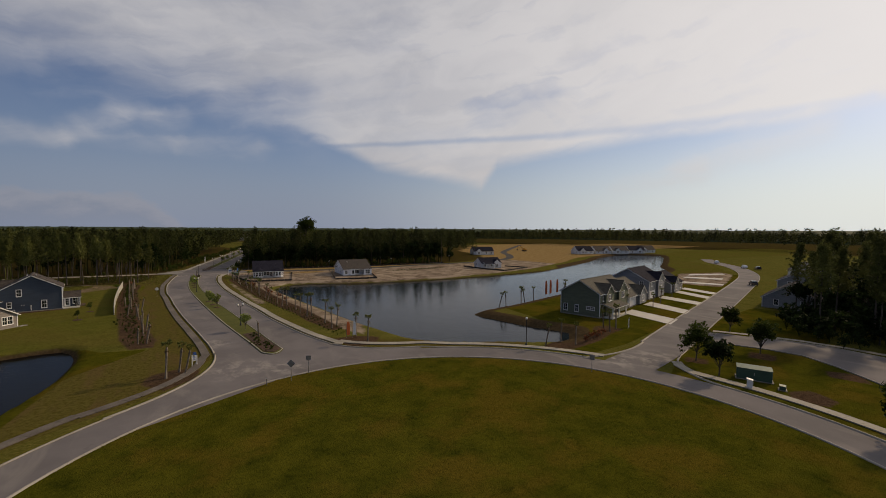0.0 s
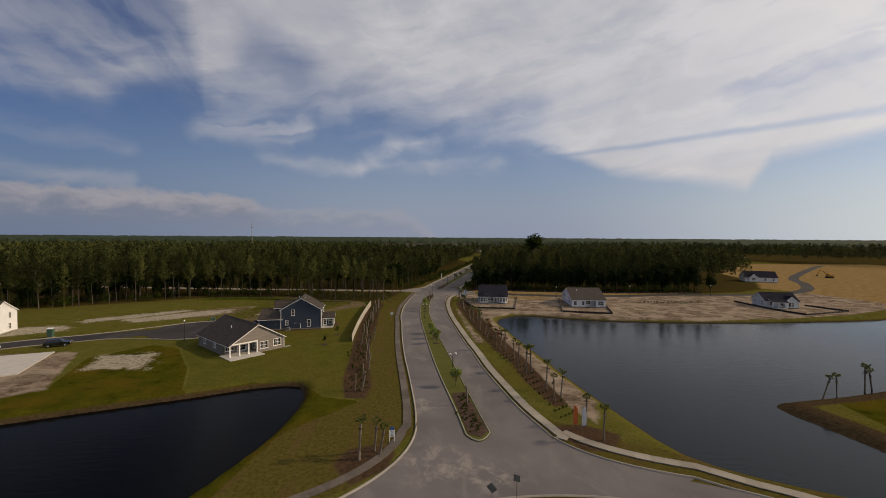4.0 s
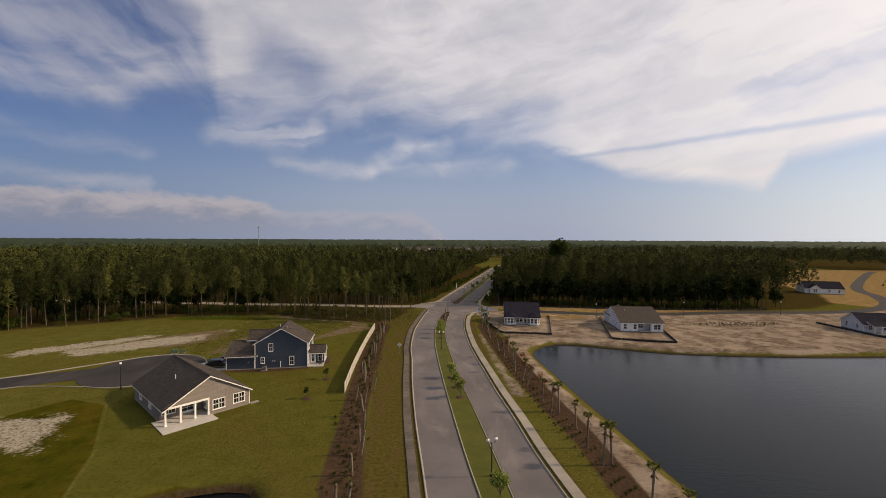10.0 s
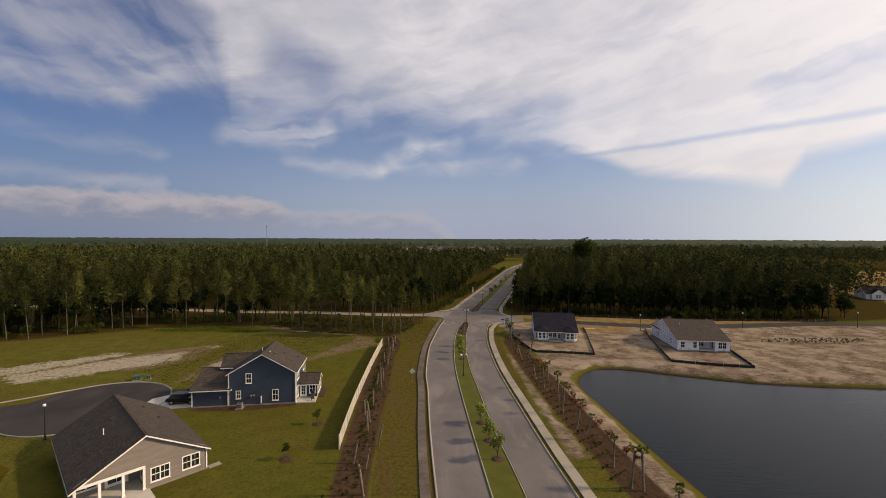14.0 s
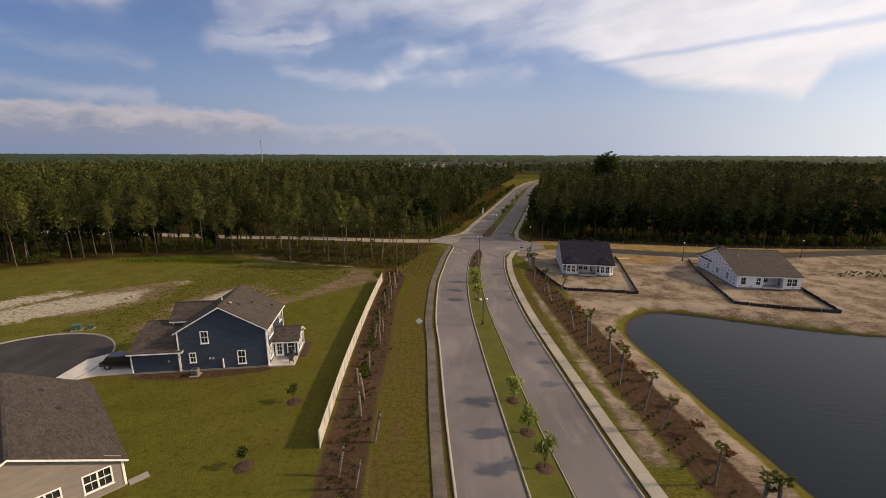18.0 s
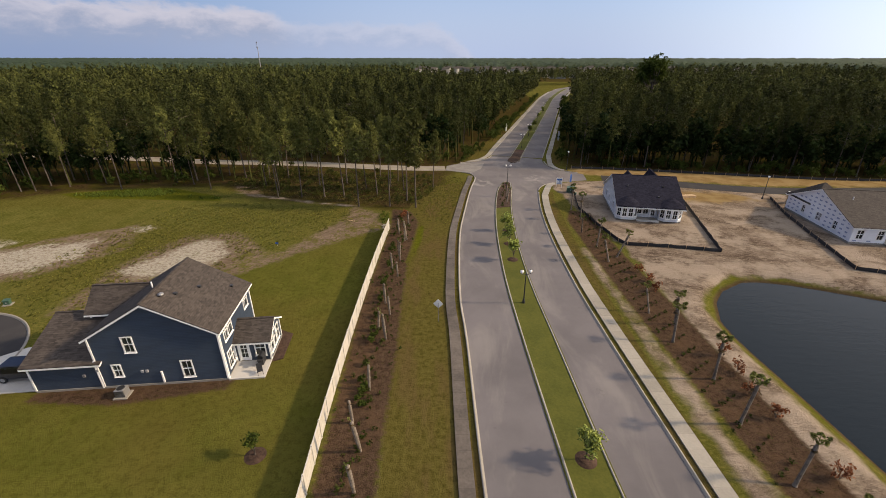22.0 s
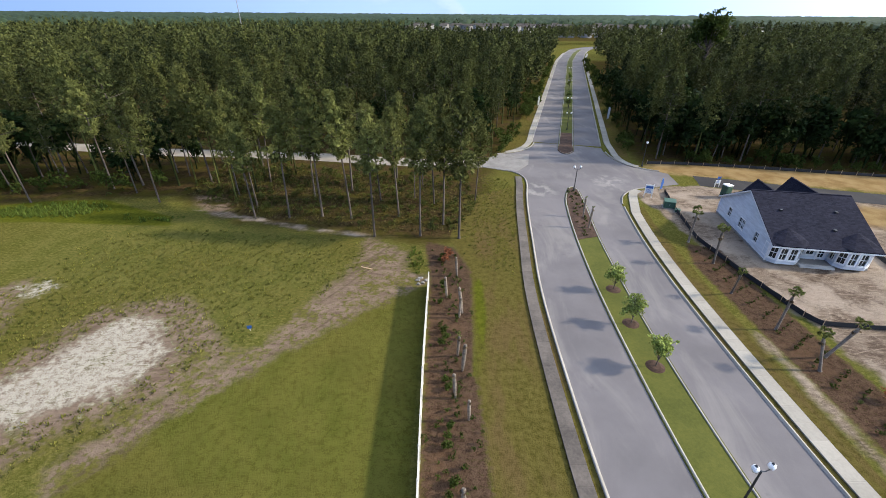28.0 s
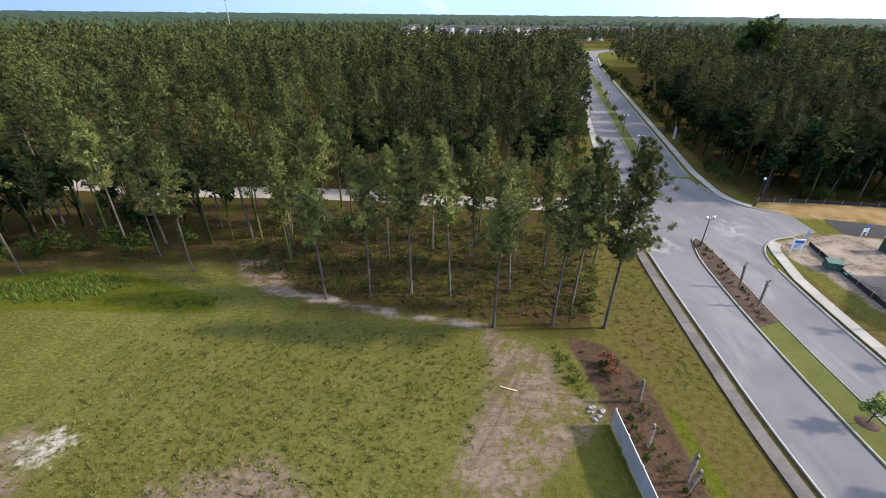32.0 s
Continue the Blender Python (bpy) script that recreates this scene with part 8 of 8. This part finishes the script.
road_sign("diamond_sign", "white-backed diamond road sign on a post", (24.4, -4.6, 0), 175, SIGN_WHITE, "diamond", 2.3, 0.8)
road_sign("diamond_sign", "grey-backed diamond warning sign by the ring road", (40.7, -93.8, 0), -30, GREY_METAL, "diamond", 2.4, 0.76)
road_sign("square_sign", "dark square sign on a post", (43.4, -92.0, 0), -30, GREY_METAL, "square", 2.2, 0.66)
road_sign("square_sign", "dark square sign on a post", (76.8, -112.2, 0), -50, GREY_METAL, "square", 2.1, 0.66)
road_sign("marker_post", "short white marker post beside the kerb", (37.7, -93.7, 0), 0, SIGN_WHITE, "square", 0.9, 0.14)


def house_sign(at, turn, h=2.2, w=1.2):
    t = thing("lot_sign", "white and blue information board on two posts", "sign", at, turn)
    for x in (-w / 2, w / 2):
        part("post", boxed(x - 0.05, x + 0.05, -0.05, 0.05, -0.1, h), WHITE, t)
    b = part("board", boxed(-w / 2, w / 2, -0.03, 0.03, 0.7, h - 0.05), SIGN_WHITE, t)
    part("printed_band", boxed(-w / 2 + 0.06, w / 2 - 0.06, -0.042, -0.034, 1.55, 1.95), SIGN_BLUE, b)
    for i in range(4):
        part("text_bar", boxed(-w / 2 + 0.12, w / 2 - 0.2 - 0.07 * (i % 2), -0.042, -0.034, 0.85 + i * 0.16, 0.91 + i * 0.16), SIGN_BLUE, b)


house_sign((49.0, 50.0, 0), -10)
house_sign((63.0, 55.2, 0), 10, 1.3, 0.8)
house_sign((105.8, -98.8, 0), 30, 1.7, 1.5)
house_sign((30.5, -80.3, 0), 10, 1.5, 0.6)


def banner(at, mat, label, h=2.9, turn=0):
    t = thing("feather_flag", label, "flag", at, turn, group="feather flags")
    part("pole", tube(bmesh.new(), [(0, 0, 0), (0, 0, h * 0.75), (0.08, 0, h), (0.3, 0, h + 0.06)], [0.025, 0.02, 0.014, 0.01], 6), GREY_METAL, t)
    bm = bmesh.new()
    pts = [(0.02, 0.5), (0.58, 0.6), (0.62, h * 0.7), (0.5, h * 0.95), (0.3, h + 0.02), (0.08, h - 0.02), (0.03, h * 0.75)]
    a = [bm.verts.new((x, 0.012 + 0.03 * math.sin(z * 3), z)) for x, z in pts]
    b = [bm.verts.new((x, -0.012 + 0.03 * math.sin(z * 3), z)) for x, z in pts]
    bm.faces.new(a)
    bm.faces.new(b[::-1])
    for i in range(len(pts)):
        j = (i + 1) % len(pts)
        bm.faces.new((b[i], b[j], a[j], a[i]))
    bmesh.ops.recalc_face_normals(bm, faces=bm.faces)
    part("cloth", bm, mat, t)


banner((54.2, -77.1, 0), ORANGE, "orange feather flag by the junction", 3.0, -20)
banner((55.2, -77.5, 0), SIGN_WHITE, "white feather flag by the junction", 3.0, -20)
for x, y in ((121.4, -61.3), (123.8, -60.8), (127.6, -60.0)):
    banner((x, y, 0), ORANGE, "orange feather flag by the pond", 4.6, -50)
banner((51.9, 52.4, 0), SIGN_BLUE, "blue and white feather flag by the junction", 2.4, 30)
banner((44.0, 127.0, 0), SIGN_WHITE, "white feather flag by the far road", 3.4, 10)
banner((60.4, 108.0, 0), SIGN_WHITE, "white and blue feather flag by the wood", 3.6, -20)


# cream fence along the yards
def yard_fence():
    line = resample(curve([(14.5, 22.8), (14.75, 9.5), (15.3, -5.0), (16.0, -18.0), (16.95, -30.1)], 1.0), 24)
    t = thing("fence", "cream vinyl privacy fence along the mulch bed", "fence", (0, 0, 0))
    posts, panels = [], None
    post_me = mesh_from(boxed(-0.065, 0.065, -0.065, 0.065, -0.1, 1.86, bevel=0.015), VINYL, "post")
    cap_me = mesh_from(tube(bmesh.new(), [(0, 0, 1.86), (0, 0, 1.90), (0, 0, 1.97)], [0.105, 0.1, 0.01], 4), VINYL, "cap")
    step = float(np.hypot(*(line[1] - line[0])))
    board_me = mesh_from(boxed(-0.145, 0.145, -0.02, 0.02, 0.16, 1.70, bevel=0.008), VINYL, "board")
    rail_me = mesh_from(boxed(-step / 2 + 0.07, step / 2 - 0.07, -0.035, 0.035, 0, 0.14), VINYL, "rail")
    for i, p in enumerate(line):
        d = line[min(i + 1, len(line) - 1)] - line[max(i - 1, 0)]
        a = math.degrees(math.atan2(d[1], d[0]))
        o = part("post", post_me, None, t)
        o.matrix_local = pose(p[0], p[1], 0, 0, 0, a)
        part("cap", cap_me, None, o)
        if i + 1 < len(line):
            q = line[i + 1]
            c = (p + q) / 2
            d = q - p
            a = math.degrees(math.atan2(d[1], d[0]))
            for z in (0.05, 1.70):
                part("rail", rail_me, None, t).matrix_local = pose(c[0], c[1], z, 0, 0, a)
            for j in range(7):
                s = (j + 0.5) / 7
                part("board", board_me, None, t).matrix_local = pose(*(p + d * (0.035 + 0.93 * s)), 0, 0, 0, a)


def mesh_from(bm, mat, name):
    me = bpy.data.meshes.new(name)
    bm.to_mesh(me)
    bm.free()
    me.materials.append(mat)
    return me


yard_fence()


def silt_fence(points, label):
    line = curve(points, 50)
    line = np.array(points, float)
    t = thing("silt_fence", label, "silt fence", (0, 0, 0))
    stake = mesh_from(boxed(-0.025, 0.025, -0.025, 0.025, -0.1, 0.85), TIMBER, "stake")
    r = np.random.default_rng(len(points))
    for a, b in zip(line, line[1:]):
        n_ = max(1, int(np.hypot(*(b - a)) / 2.4))
        for i in range(n_):
            p, q = a + (b - a) * i / n_, a + (b - a) * (i + 1) / n_
            part("stake", stake, None, t).matrix_local = pose(*p, 0, 0, 0, 0)
            d = (q - p) / np.hypot(*(q - p))
            nn = np.array([-d[1], d[0]])
            bm = bmesh.new()
            cols = []
            for s in (0, 0.25, 0.5, 0.75, 1):
                c = p + (q - p) * s
                sag = 0.10 * math.sin(math.pi * s) * r.uniform(0.3, 1.4)
                cols.append([bm.verts.new((*(c + nn * (0.02 + o)), z)) for o, z in ((0.10, 0.0), (0.0, 0.1), (0.01 + sag * 0.5, 0.62 - sag))] + [bm.verts.new((*(c + nn * (0.035 + o)), z)) for o, z in ((0.01 + sag * 0.5, 0.62 - sag), (0.0, 0.1), (0.12, 0.0))])
            for c0, c1 in zip(cols, cols[1:]):
                for k_ in range(5):
                    bm.faces.new((c0[k_], c1[k_], c1[k_ + 1], c0[k_ + 1]))
            bmesh.ops.recalc_face_normals(bm, faces=bm.faces)
            part("fabric", bm, SILT, t)


SILT_LABEL = "sagging black silt fence round a building lot"
silt_fence([(52.7, 52.3), (51.1, 44.7), (49.6, 35.2), (50.6, 26.5), (52.0, 18.8), (52.9, 17.4), (59.0, 16.8), (66.3, 15.4), (68.9, 26.3), (71.7, 37.8), (73.4, 46.3)], SILT_LABEL)
silt_fence([(91.2, 43.0), (87.6, 33.5), (83.5, 18.1), (81.5, 10.2), (88.3, 7.8), (97.0, 5.6), (100.6, 17.7), (105.0, 32.9)], SILT_LABEL)
silt_fence([(159.2, 32.9), (159.3, 13.4), (162.0, 3.2), (183.3, 9.5), (179.2, 22.5)], SILT_LABEL)
silt_fence([(56.0, 68.0), (64.0, 67.6), (72.4, 66.4), (83.0, 64.4), (98.0, 61.6), (114.2, 58.8), (129.3, 58.2), (145.9, 58.0), (163.3, 58.8)], "long black silt fence along the sandy verge")


def car(at, turn, paint, label):
    t = thing("car", label, "car", at, turn)
    prof = [(-2.35, 0.45), (-2.3, 0.95), (-1.9, 1.02), (-1.55, 1.68), (0.55, 1.70), (1.15, 1.10), (2.2, 0.98), (2.4, 0.75), (2.4, 0.42)]
    bm = bmesh.new()
    rows = []
    for y, k_ in ((-0.92, 0.97), (-0.80, 1.0), (0.80, 1.0), (0.92, 0.97)):
        rows.append([bm.verts.new((x, y * (0.86 if z > 1.2 else 1.0), 0.3 + (z - 0.3) * k_)) for x, z in prof])
    for r0, r1 in zip(rows, rows[1:]):
        for i in range(len(prof) - 1):
            bm.faces.new((r0[i], r0[i + 1], r1[i + 1], r1[i]))
        bm.faces.new((r0[-1], r0[0], r1[0], r1[-1]))
    bm.faces.new(rows[0][::-1])
    bm.faces.new(rows[-1])
    bmesh.ops.recalc_face_normals(bm, faces=bm.faces)
    part("body", bm, paint, t)
    part("windscreen", slab_of([(0.62, -0.66, 1.62), (0.62, 0.66, 1.62), (1.12, 0.70, 1.14), (1.12, -0.70, 1.14)], 0.03, -0.03), GLASS, t)
    for s in (-1, 1):
        part("side_window", boxed(-1.4, 0.5, s * 0.815 - 0.02, s * 0.815 + 0.02, 1.18, 1.58), GLASS, t)
        part("headlight", boxed(2.33, 2.42, s * 0.68 - 0.16, s * 0.68 + 0.16, 0.72, 0.88), SIGN_WHITE, t)
        part("tail_light", boxed(-2.36, -2.28, s * 0.74 - 0.1, s * 0.74 + 0.1, 0.78, 0.98), CAR_RED, t)
        for x in (-1.45, 1.45):
            w = part("wheel", tube(bmesh.new(), [(x, s * 0.78, 0.34), (x, s * 0.82, 0.34), (x, s * 0.96, 0.34)], [0.31, 0.34, 0.33], 16), RUBBER, t)
            part("rim", tube(bmesh.new(), [(x, s * 0.955, 0.34), (x, s * 0.97, 0.34)], [0.2, 0.18], 12), GREY_METAL, w)


car((-12.8, -15.2, 0.1), 8, CAR_BLACK, "black car parked on the driveway beside the navy house")
car((-11.7, -12.5, 0.1), 8, CAR_RED, "dark red car parked on the driveway")
car((-48.8, -33.3, 0.02), 28, CAR_BLACK, "dark car parked at the kerb")
car((-60.4, -37.8, 0.02), 26, CAR_WHITE, "white car parked at the kerb")
for i, (x, y) in enumerate([(279.7, -57.1), (283.8, -49.4), (205.1, -83.2), (307.5, -25.3)]):
    car((x, y, 0.04), 35, (CAR_BLACK, CAR_WHITE)[i % 2], "car parked along the side street")
tagged(part("driveway", prism([(-18.9, -20.0), (-14.4, -17.7), (-10.0, -17.0), (-10.7, -10.1), (-16.8, -11.2), (-19.1, -13.5)], -0.05, 0.06), PATIO), "pale concrete driveway", "driveway", kind="structure")
for quad in ([(118.3, -89.0), (124.0, -87.8), (121.8, -100.2), (115.6, -102.0)], [(133.1, -85.2), (139.0, -83.8), (135.0, -96.3), (129.9, -97.8)], [(147.7, -81.0), (152.6, -79.6), (150.2, -92.0), (145.2, -93.4)],
             [(163.1, -77.1), (167.9, -76.0), (162.8, -88.4), (158.0, -89.8)], [(172.6, -74.3), (177.3, -73.2), (173.2, -85.4), (168.6, -86.7)]):
    tagged(part("driveway", prism(quad, -0.05, 0.055), PATIO), "pale concrete driveway to the street", "driveway", kind="structure")
for quad in ([(207.5, -57.0), (213.0, -55.5), (219.5, -67.0), (214.0, -69.0)], [(219.0, -53.0), (224.5, -51.0), (241.0, -57.5), (237.5, -60.0)], [(190.0, -64.5), (194.5, -63.3), (199.5, -76.0), (195.0, -77.4)]):
    tagged(part("building_pad", prism(quad, -0.05, 0.12), PATIO), "bare pale concrete pad on a building lot", "slab")
slab = thing("house_slab", "bare concrete house slab on brown soil", "slab", (0, 0, 0))
part("slab", prism([(-45.0, -57.9), (-39.0, -53.2), (-45.0, -38.5), (-53.1, -41.9), (-49.2, -49.1)], -0.1, 0.22), PATIO, slab)
part("porch_slab", prism([(-43.1, -59.5), (-39.8, -56.5), (-40.9, -54.7), (-44.1, -57.5)], -0.1, 0.16), PATIO, slab)


def cabinet(at, turn, w, d, h, mat, label, name="utility_cabinet"):
    t = thing(name, label, "cabinet", at, turn)
    part("body", boxed(-w / 2, w / 2, -d / 2, d / 2, 0.08, h * 0.86, bevel=0.03), mat, t)
    part("lid", slab_of([(-w / 2 - 0.04, -d / 2 - 0.04, h * 0.9), (w / 2 + 0.04, -d / 2 - 0.04, h * 0.9), (w / 2 + 0.04, d / 2 + 0.04, h), (-w / 2 - 0.04, d / 2 + 0.04, h)], 0.06), mat, t)
    part("pad", boxed(-w / 2 - 0.15, w / 2 + 0.15, -d / 2 - 0.15, d / 2 + 0.15, -0.1, 0.08), CONCRETE, t)
    part("handle", boxed(-0.05, 0.05, -d / 2 - 0.05, -d / 2, h * 0.4, h * 0.6), GREY_METAL, t)


cabinet((92.7, -125.6, 0), -66, 3.8, 1.6, 1.7, UTILITY_GREEN, "dark green utility cabinet with a pale roof by the ring road")
cabinet((50.7, 46.0, 0), -20, 1.6, 1.3, 1.25, UTILITY_GREEN, "green electrical transformer cabinet on a pad")
cabinet((51.2, 44.2, 0), -20, 0.7, 0.6, 0.5, UTILITY_GREEN, "small green cable cabinet on a pad")
cabinet((88.6, -126.7, 0), 20, 0.6, 0.6, 1.2, SIGN_WHITE, "white utility pedestal beside the kerb")
cabinet((91.3, -129.2, 0), 20, 0.8, 0.6, 0.6, UTILITY_GREEN, "small green cable cabinet on a pad")
cabinet((-28.8, -3.9, 0), 20, 1.2, 0.9, 0.9, UTILITY_GREEN, "green electrical cabinet beside the cul-de-sac")
cabinet((-27.0, -3.4, 0), 20, 0.6, 0.5, 0.7, UTILITY_GREEN, "small green cable cabinet beside the cul-de-sac")


def portable_toilet(at, mat, label):
    t = thing("portable_toilet", label, "toilet", at, 15)
    part("cabin", boxed(-0.55, 0.55, -0.55, 0.55, 0.08, 2.1, bevel=0.05), mat, t)
    part("roof", boxed(-0.6, 0.6, -0.6, 0.6, 2.1, 2.28, bevel=0.06), SIGN_WHITE, t)
    part("door", boxed(-0.4, 0.4, -0.585, -0.552, 0.15, 1.95, bevel=0.01), mat, t)
    part("skid", boxed(-0.6, 0.6, -0.6, 0.6, 0.0, 0.08), TIMBER, t)


portable_toilet((-57.8, -24.6, 0), UTILITY_GREEN, "dark green portable toilet by the kerb")
portable_toilet((93.5, 40.5, 0), TIMBER, "tan portable toilet on the building lot")
portable_toilet((61.7, 50.4, 0), UTILITY_GREEN, "green portable toilet by the building lot")


def ac_unit():
    t = thing("air_conditioner", "grey outdoor air conditioner on a concrete pad", "air conditioner", (-2.4, -17.2, 0), 8.4)
    part("pad", boxed(-0.55, 0.55, -0.55, 0.55, -0.05, 0.1), CONCRETE, t)
    part("casing", boxed(-0.4, 0.4, -0.4, 0.4, 0.1, 0.85, bevel=0.04), GREY_METAL, t)
    part("fan_grille", tube(bmesh.new(), [(0, 0, 0.85), (0, 0, 0.88)], [0.33, 0.3], 14), BLACK, t)
    for i in range(6):
        part("louvre", boxed(-0.405, 0.405, -0.412, -0.4, 0.2 + i * 0.1, 0.25 + i * 0.1), BLACK, t)


ac_unit()


def barbecue(at):
    t = thing("barbecue", "black covered barbecue grill on the patio", "barbecue", at, 98)
    part("cart", boxed(-0.45, 0.45, -0.25, 0.25, 0.15, 0.85, bevel=0.03), BLACK, t)
    part("hood", tube(bmesh.new(), [(-0.4, 0, 0.95), (0.4, 0, 0.95)], [0.26, 0.26], 12), BLACK, t)
    for s in (-1, 1):
        part("side_shelf", boxed(s * 0.6 - 0.15, s * 0.6 + 0.15, -0.22, 0.22, 0.8, 0.85), BLACK, t)
    for x in (-0.36, 0.36):
        part("wheel", tube(bmesh.new(), [(x - 0.03, 0.2, 0.1), (x + 0.03, 0.2, 0.1)], [0.1, 0.1], 10), RUBBER, t)


barbecue((8.0, -12.7, 0.15))
ch = thing("patio_chair", "black patio chair beside the barbecue", "chair", (8.4, -14.1, 0.15), 30)
part("seat", boxed(-0.25, 0.25, -0.25, 0.25, 0.40, 0.45), BLACK, ch)
part("backrest", slab_of([(-0.25, 0.22, 0.45), (0.25, 0.22, 0.45), (0.25, 0.34, 0.95), (-0.25, 0.34, 0.95)], 0.04), BLACK, ch)
for x in (-0.22, 0.22):
    for y in (-0.22, 0.22):
        part("leg", boxed(x - 0.02, x + 0.02, y - 0.02, y + 0.02, 0, 0.4), BLACK, ch)


def excavator():
    t = thing("excavator", "yellow tracked excavator standing on bare sand", "excavator", (303.0, 136.7, 0), 160)
    for s in (-1, 1):
        part("track", boxed(-2.0, 2.0, s * 1.2 - 0.3, s * 1.2 + 0.3, 0, 0.9, bevel=0.25), RUBBER, t)
    part("body", boxed(-2.0, 1.2, -1.3, 1.3, 1.0, 2.2, bevel=0.12), YELLOW_STEEL, t)
    c = part("cab", boxed(0.0, 1.5, 0.2, 1.3, 2.0, 3.2, bevel=0.1), YELLOW_STEEL, t)
    part("cab_window", boxed(1.48, 1.52, 0.3, 1.2, 2.3, 3.0), GLASS, c)
    part("boom", tube(bmesh.new(), [(1.2, -0.3, 1.8), (3.2, -0.3, 4.6), (5.4, -0.3, 4.8)], [0.35, 0.4, 0.25], 6), YELLOW_STEEL, t)
    part("stick", tube(bmesh.new(), [(5.3, -0.3, 5.0), (6.6, -0.3, 2.0)], [0.25, 0.18], 6), YELLOW_STEEL, t)
    part("bucket", boxed(6.2, 7.2, -0.8, 0.2, 1.0, 2.0, bevel=0.2), BLACK, t)


excavator()


def radio_tower():
    t = thing("radio_mast", "thin distant radio mast above the wood", "mast", (-262.0, 600.0, 0))
    part("mast", tube(bmesh.new(), [(0, 0, 0), (0, 0, 30), (0, 0, 48)], [0.7, 0.5, 0.3], 6), GREY_METAL, t)
    for z in (40, 46):
        part("antenna", boxed(-0.9, 0.9, -0.9, 0.9, z, z + 1.0), GREY_METAL, t)


radio_tower()
d = thing("lot_marker", "small blue lot marker sign in the field", "sign", (-1.9, 15.0, 0), 10)
part("stake", boxed(-0.02, 0.02, -0.02, 0.02, -0.1, 0.5), WHITE, d)
part("plate", boxed(-0.22, 0.22, -0.03, -0.02, 0.25, 0.6), SIGN_BLUE, d)
plank = thing("fallen_plank", "weathered pale plank lying on bare soil", "plank", (7.0, 26.4, 0.06), 160)
part("board", boxed(-0.75, 0.75, -0.07, 0.07, -0.03, 0.02, bevel=0.008), TIMBER, plank)
rubble_ = np.random.default_rng(95)
heap = thing("rubble_heap", "small heap of pale concrete rubble by the fence end", "rubble", (13.6, 23.9, 0))
for i in range(9):
    bm = bmesh.new()
    bmesh.ops.create_icosphere(bm, subdivisions=1, radius=rubble_.uniform(0.12, 0.24), matrix=Matrix.Translation((rubble_.normal(0, 0.32), rubble_.normal(0, 0.25), 0.07)))
    for v in bm.verts:
        v.co += Vector(rubble_.normal(0, 0.025, 3))
        v.co.z *= 0.7
    part("lump", bm, CONCRETE, heap)
# timber stack on the lot
t = thing("timber_stack", "stack of pale timber on the building lot", "timber", (74.5, 43.4, 0), 10)
for i in range(3):
    for j in range(4):
        part("plank", boxed(-1.6, 1.6, -0.6 + j * 0.3, -0.34 + j * 0.3, i * 0.16, i * 0.16 + 0.14), TIMBER, t)


# ---------------------------------------------------------------- pavement slabs
def pavement(name, label, line, width, mat, length=1.5):
    base = ribbon(name, shifted(line, -width / 2), shifted(line, width / 2), 0.128, mat, None, label, "pavement", "structure")
    me = mesh_from(boxed(-length / 2 + 0.02, length / 2 - 0.02, -width / 2, width / 2, 0.02, 0.14, bevel=0.012), mat, "slab")
    d = np.r_[0, np.cumsum(np.hypot(*np.diff(line, axis=0).T))]
    for s in np.arange(length / 2, d[-1], length):
        p = [np.interp(s + e, d, line[:, k_]) for e in (0, 0.3) for k_ in (0, 1)]
        part("slab", me, None, base).matrix_local = pose(p[0], p[1], 0, 0, 0, math.degrees(math.atan2(p[3] - p[1], p[2] - p[0])))


west_walk = np.r_[curve([(29.0, 59.0), (28.7, 55.0)], 1.0), shifted(L0, 1.35)[11:], corner((31.7, -76.0), (19.6, -92.9), (31.2, -86.4))[1:], arc(RING, RING_OUT + 3.4, 128, 180, 30)[1:]]
pavement("pavement", "stained concrete pavement along the road", west_walk, 1.15, SLAB_OLD)
east_walk = np.r_[curve([(48.6, 53.0), (47.2, 51.4), (46.4, 49.2)], 1.0), shifted(R1, -1.45)[4:], corner((52.2, -77.8), (64.5, -86.9), (55.2, -83.4))[1:], arc(RING, RING_OUT + 2.3, 60, 25, 20)[1:]]
pavement("pavement", "pale concrete pavement along the road", east_walk, 1.35, SLAB)
pavement("pavement", "pale concrete pavement round the ring road", np.r_[np.array([(91.2, -116.2), (89.6, -117.6), (88.3, -119.7)]), arc(RING, RING_OUT + 2.6, -2, -60, 30)], 1.4, SLAB)
walk_e = np.r_[corner((53.4, 65.8), (51.6, 75.0), (50.6, 68.0)), shifted(CENTRE_N, 9.2)[4:70]]
walk_w = np.r_[corner((28.5, 74.8), (35.6, 87.0), (33.6, 77.0)), shifted(CENTRE_N, -8.6)[6:70]]
for line_ in (walk_e, walk_w):
    pavement("pavement", "concrete pavement along the far road", line_[:28], 1.35, SLAB)
    ribbon("pavement", shifted(line_, -0.68)[27:], shifted(line_, 0.68)[27:], 0.128, SLAB, None, "concrete pavement along the far road", "pavement", "structure")
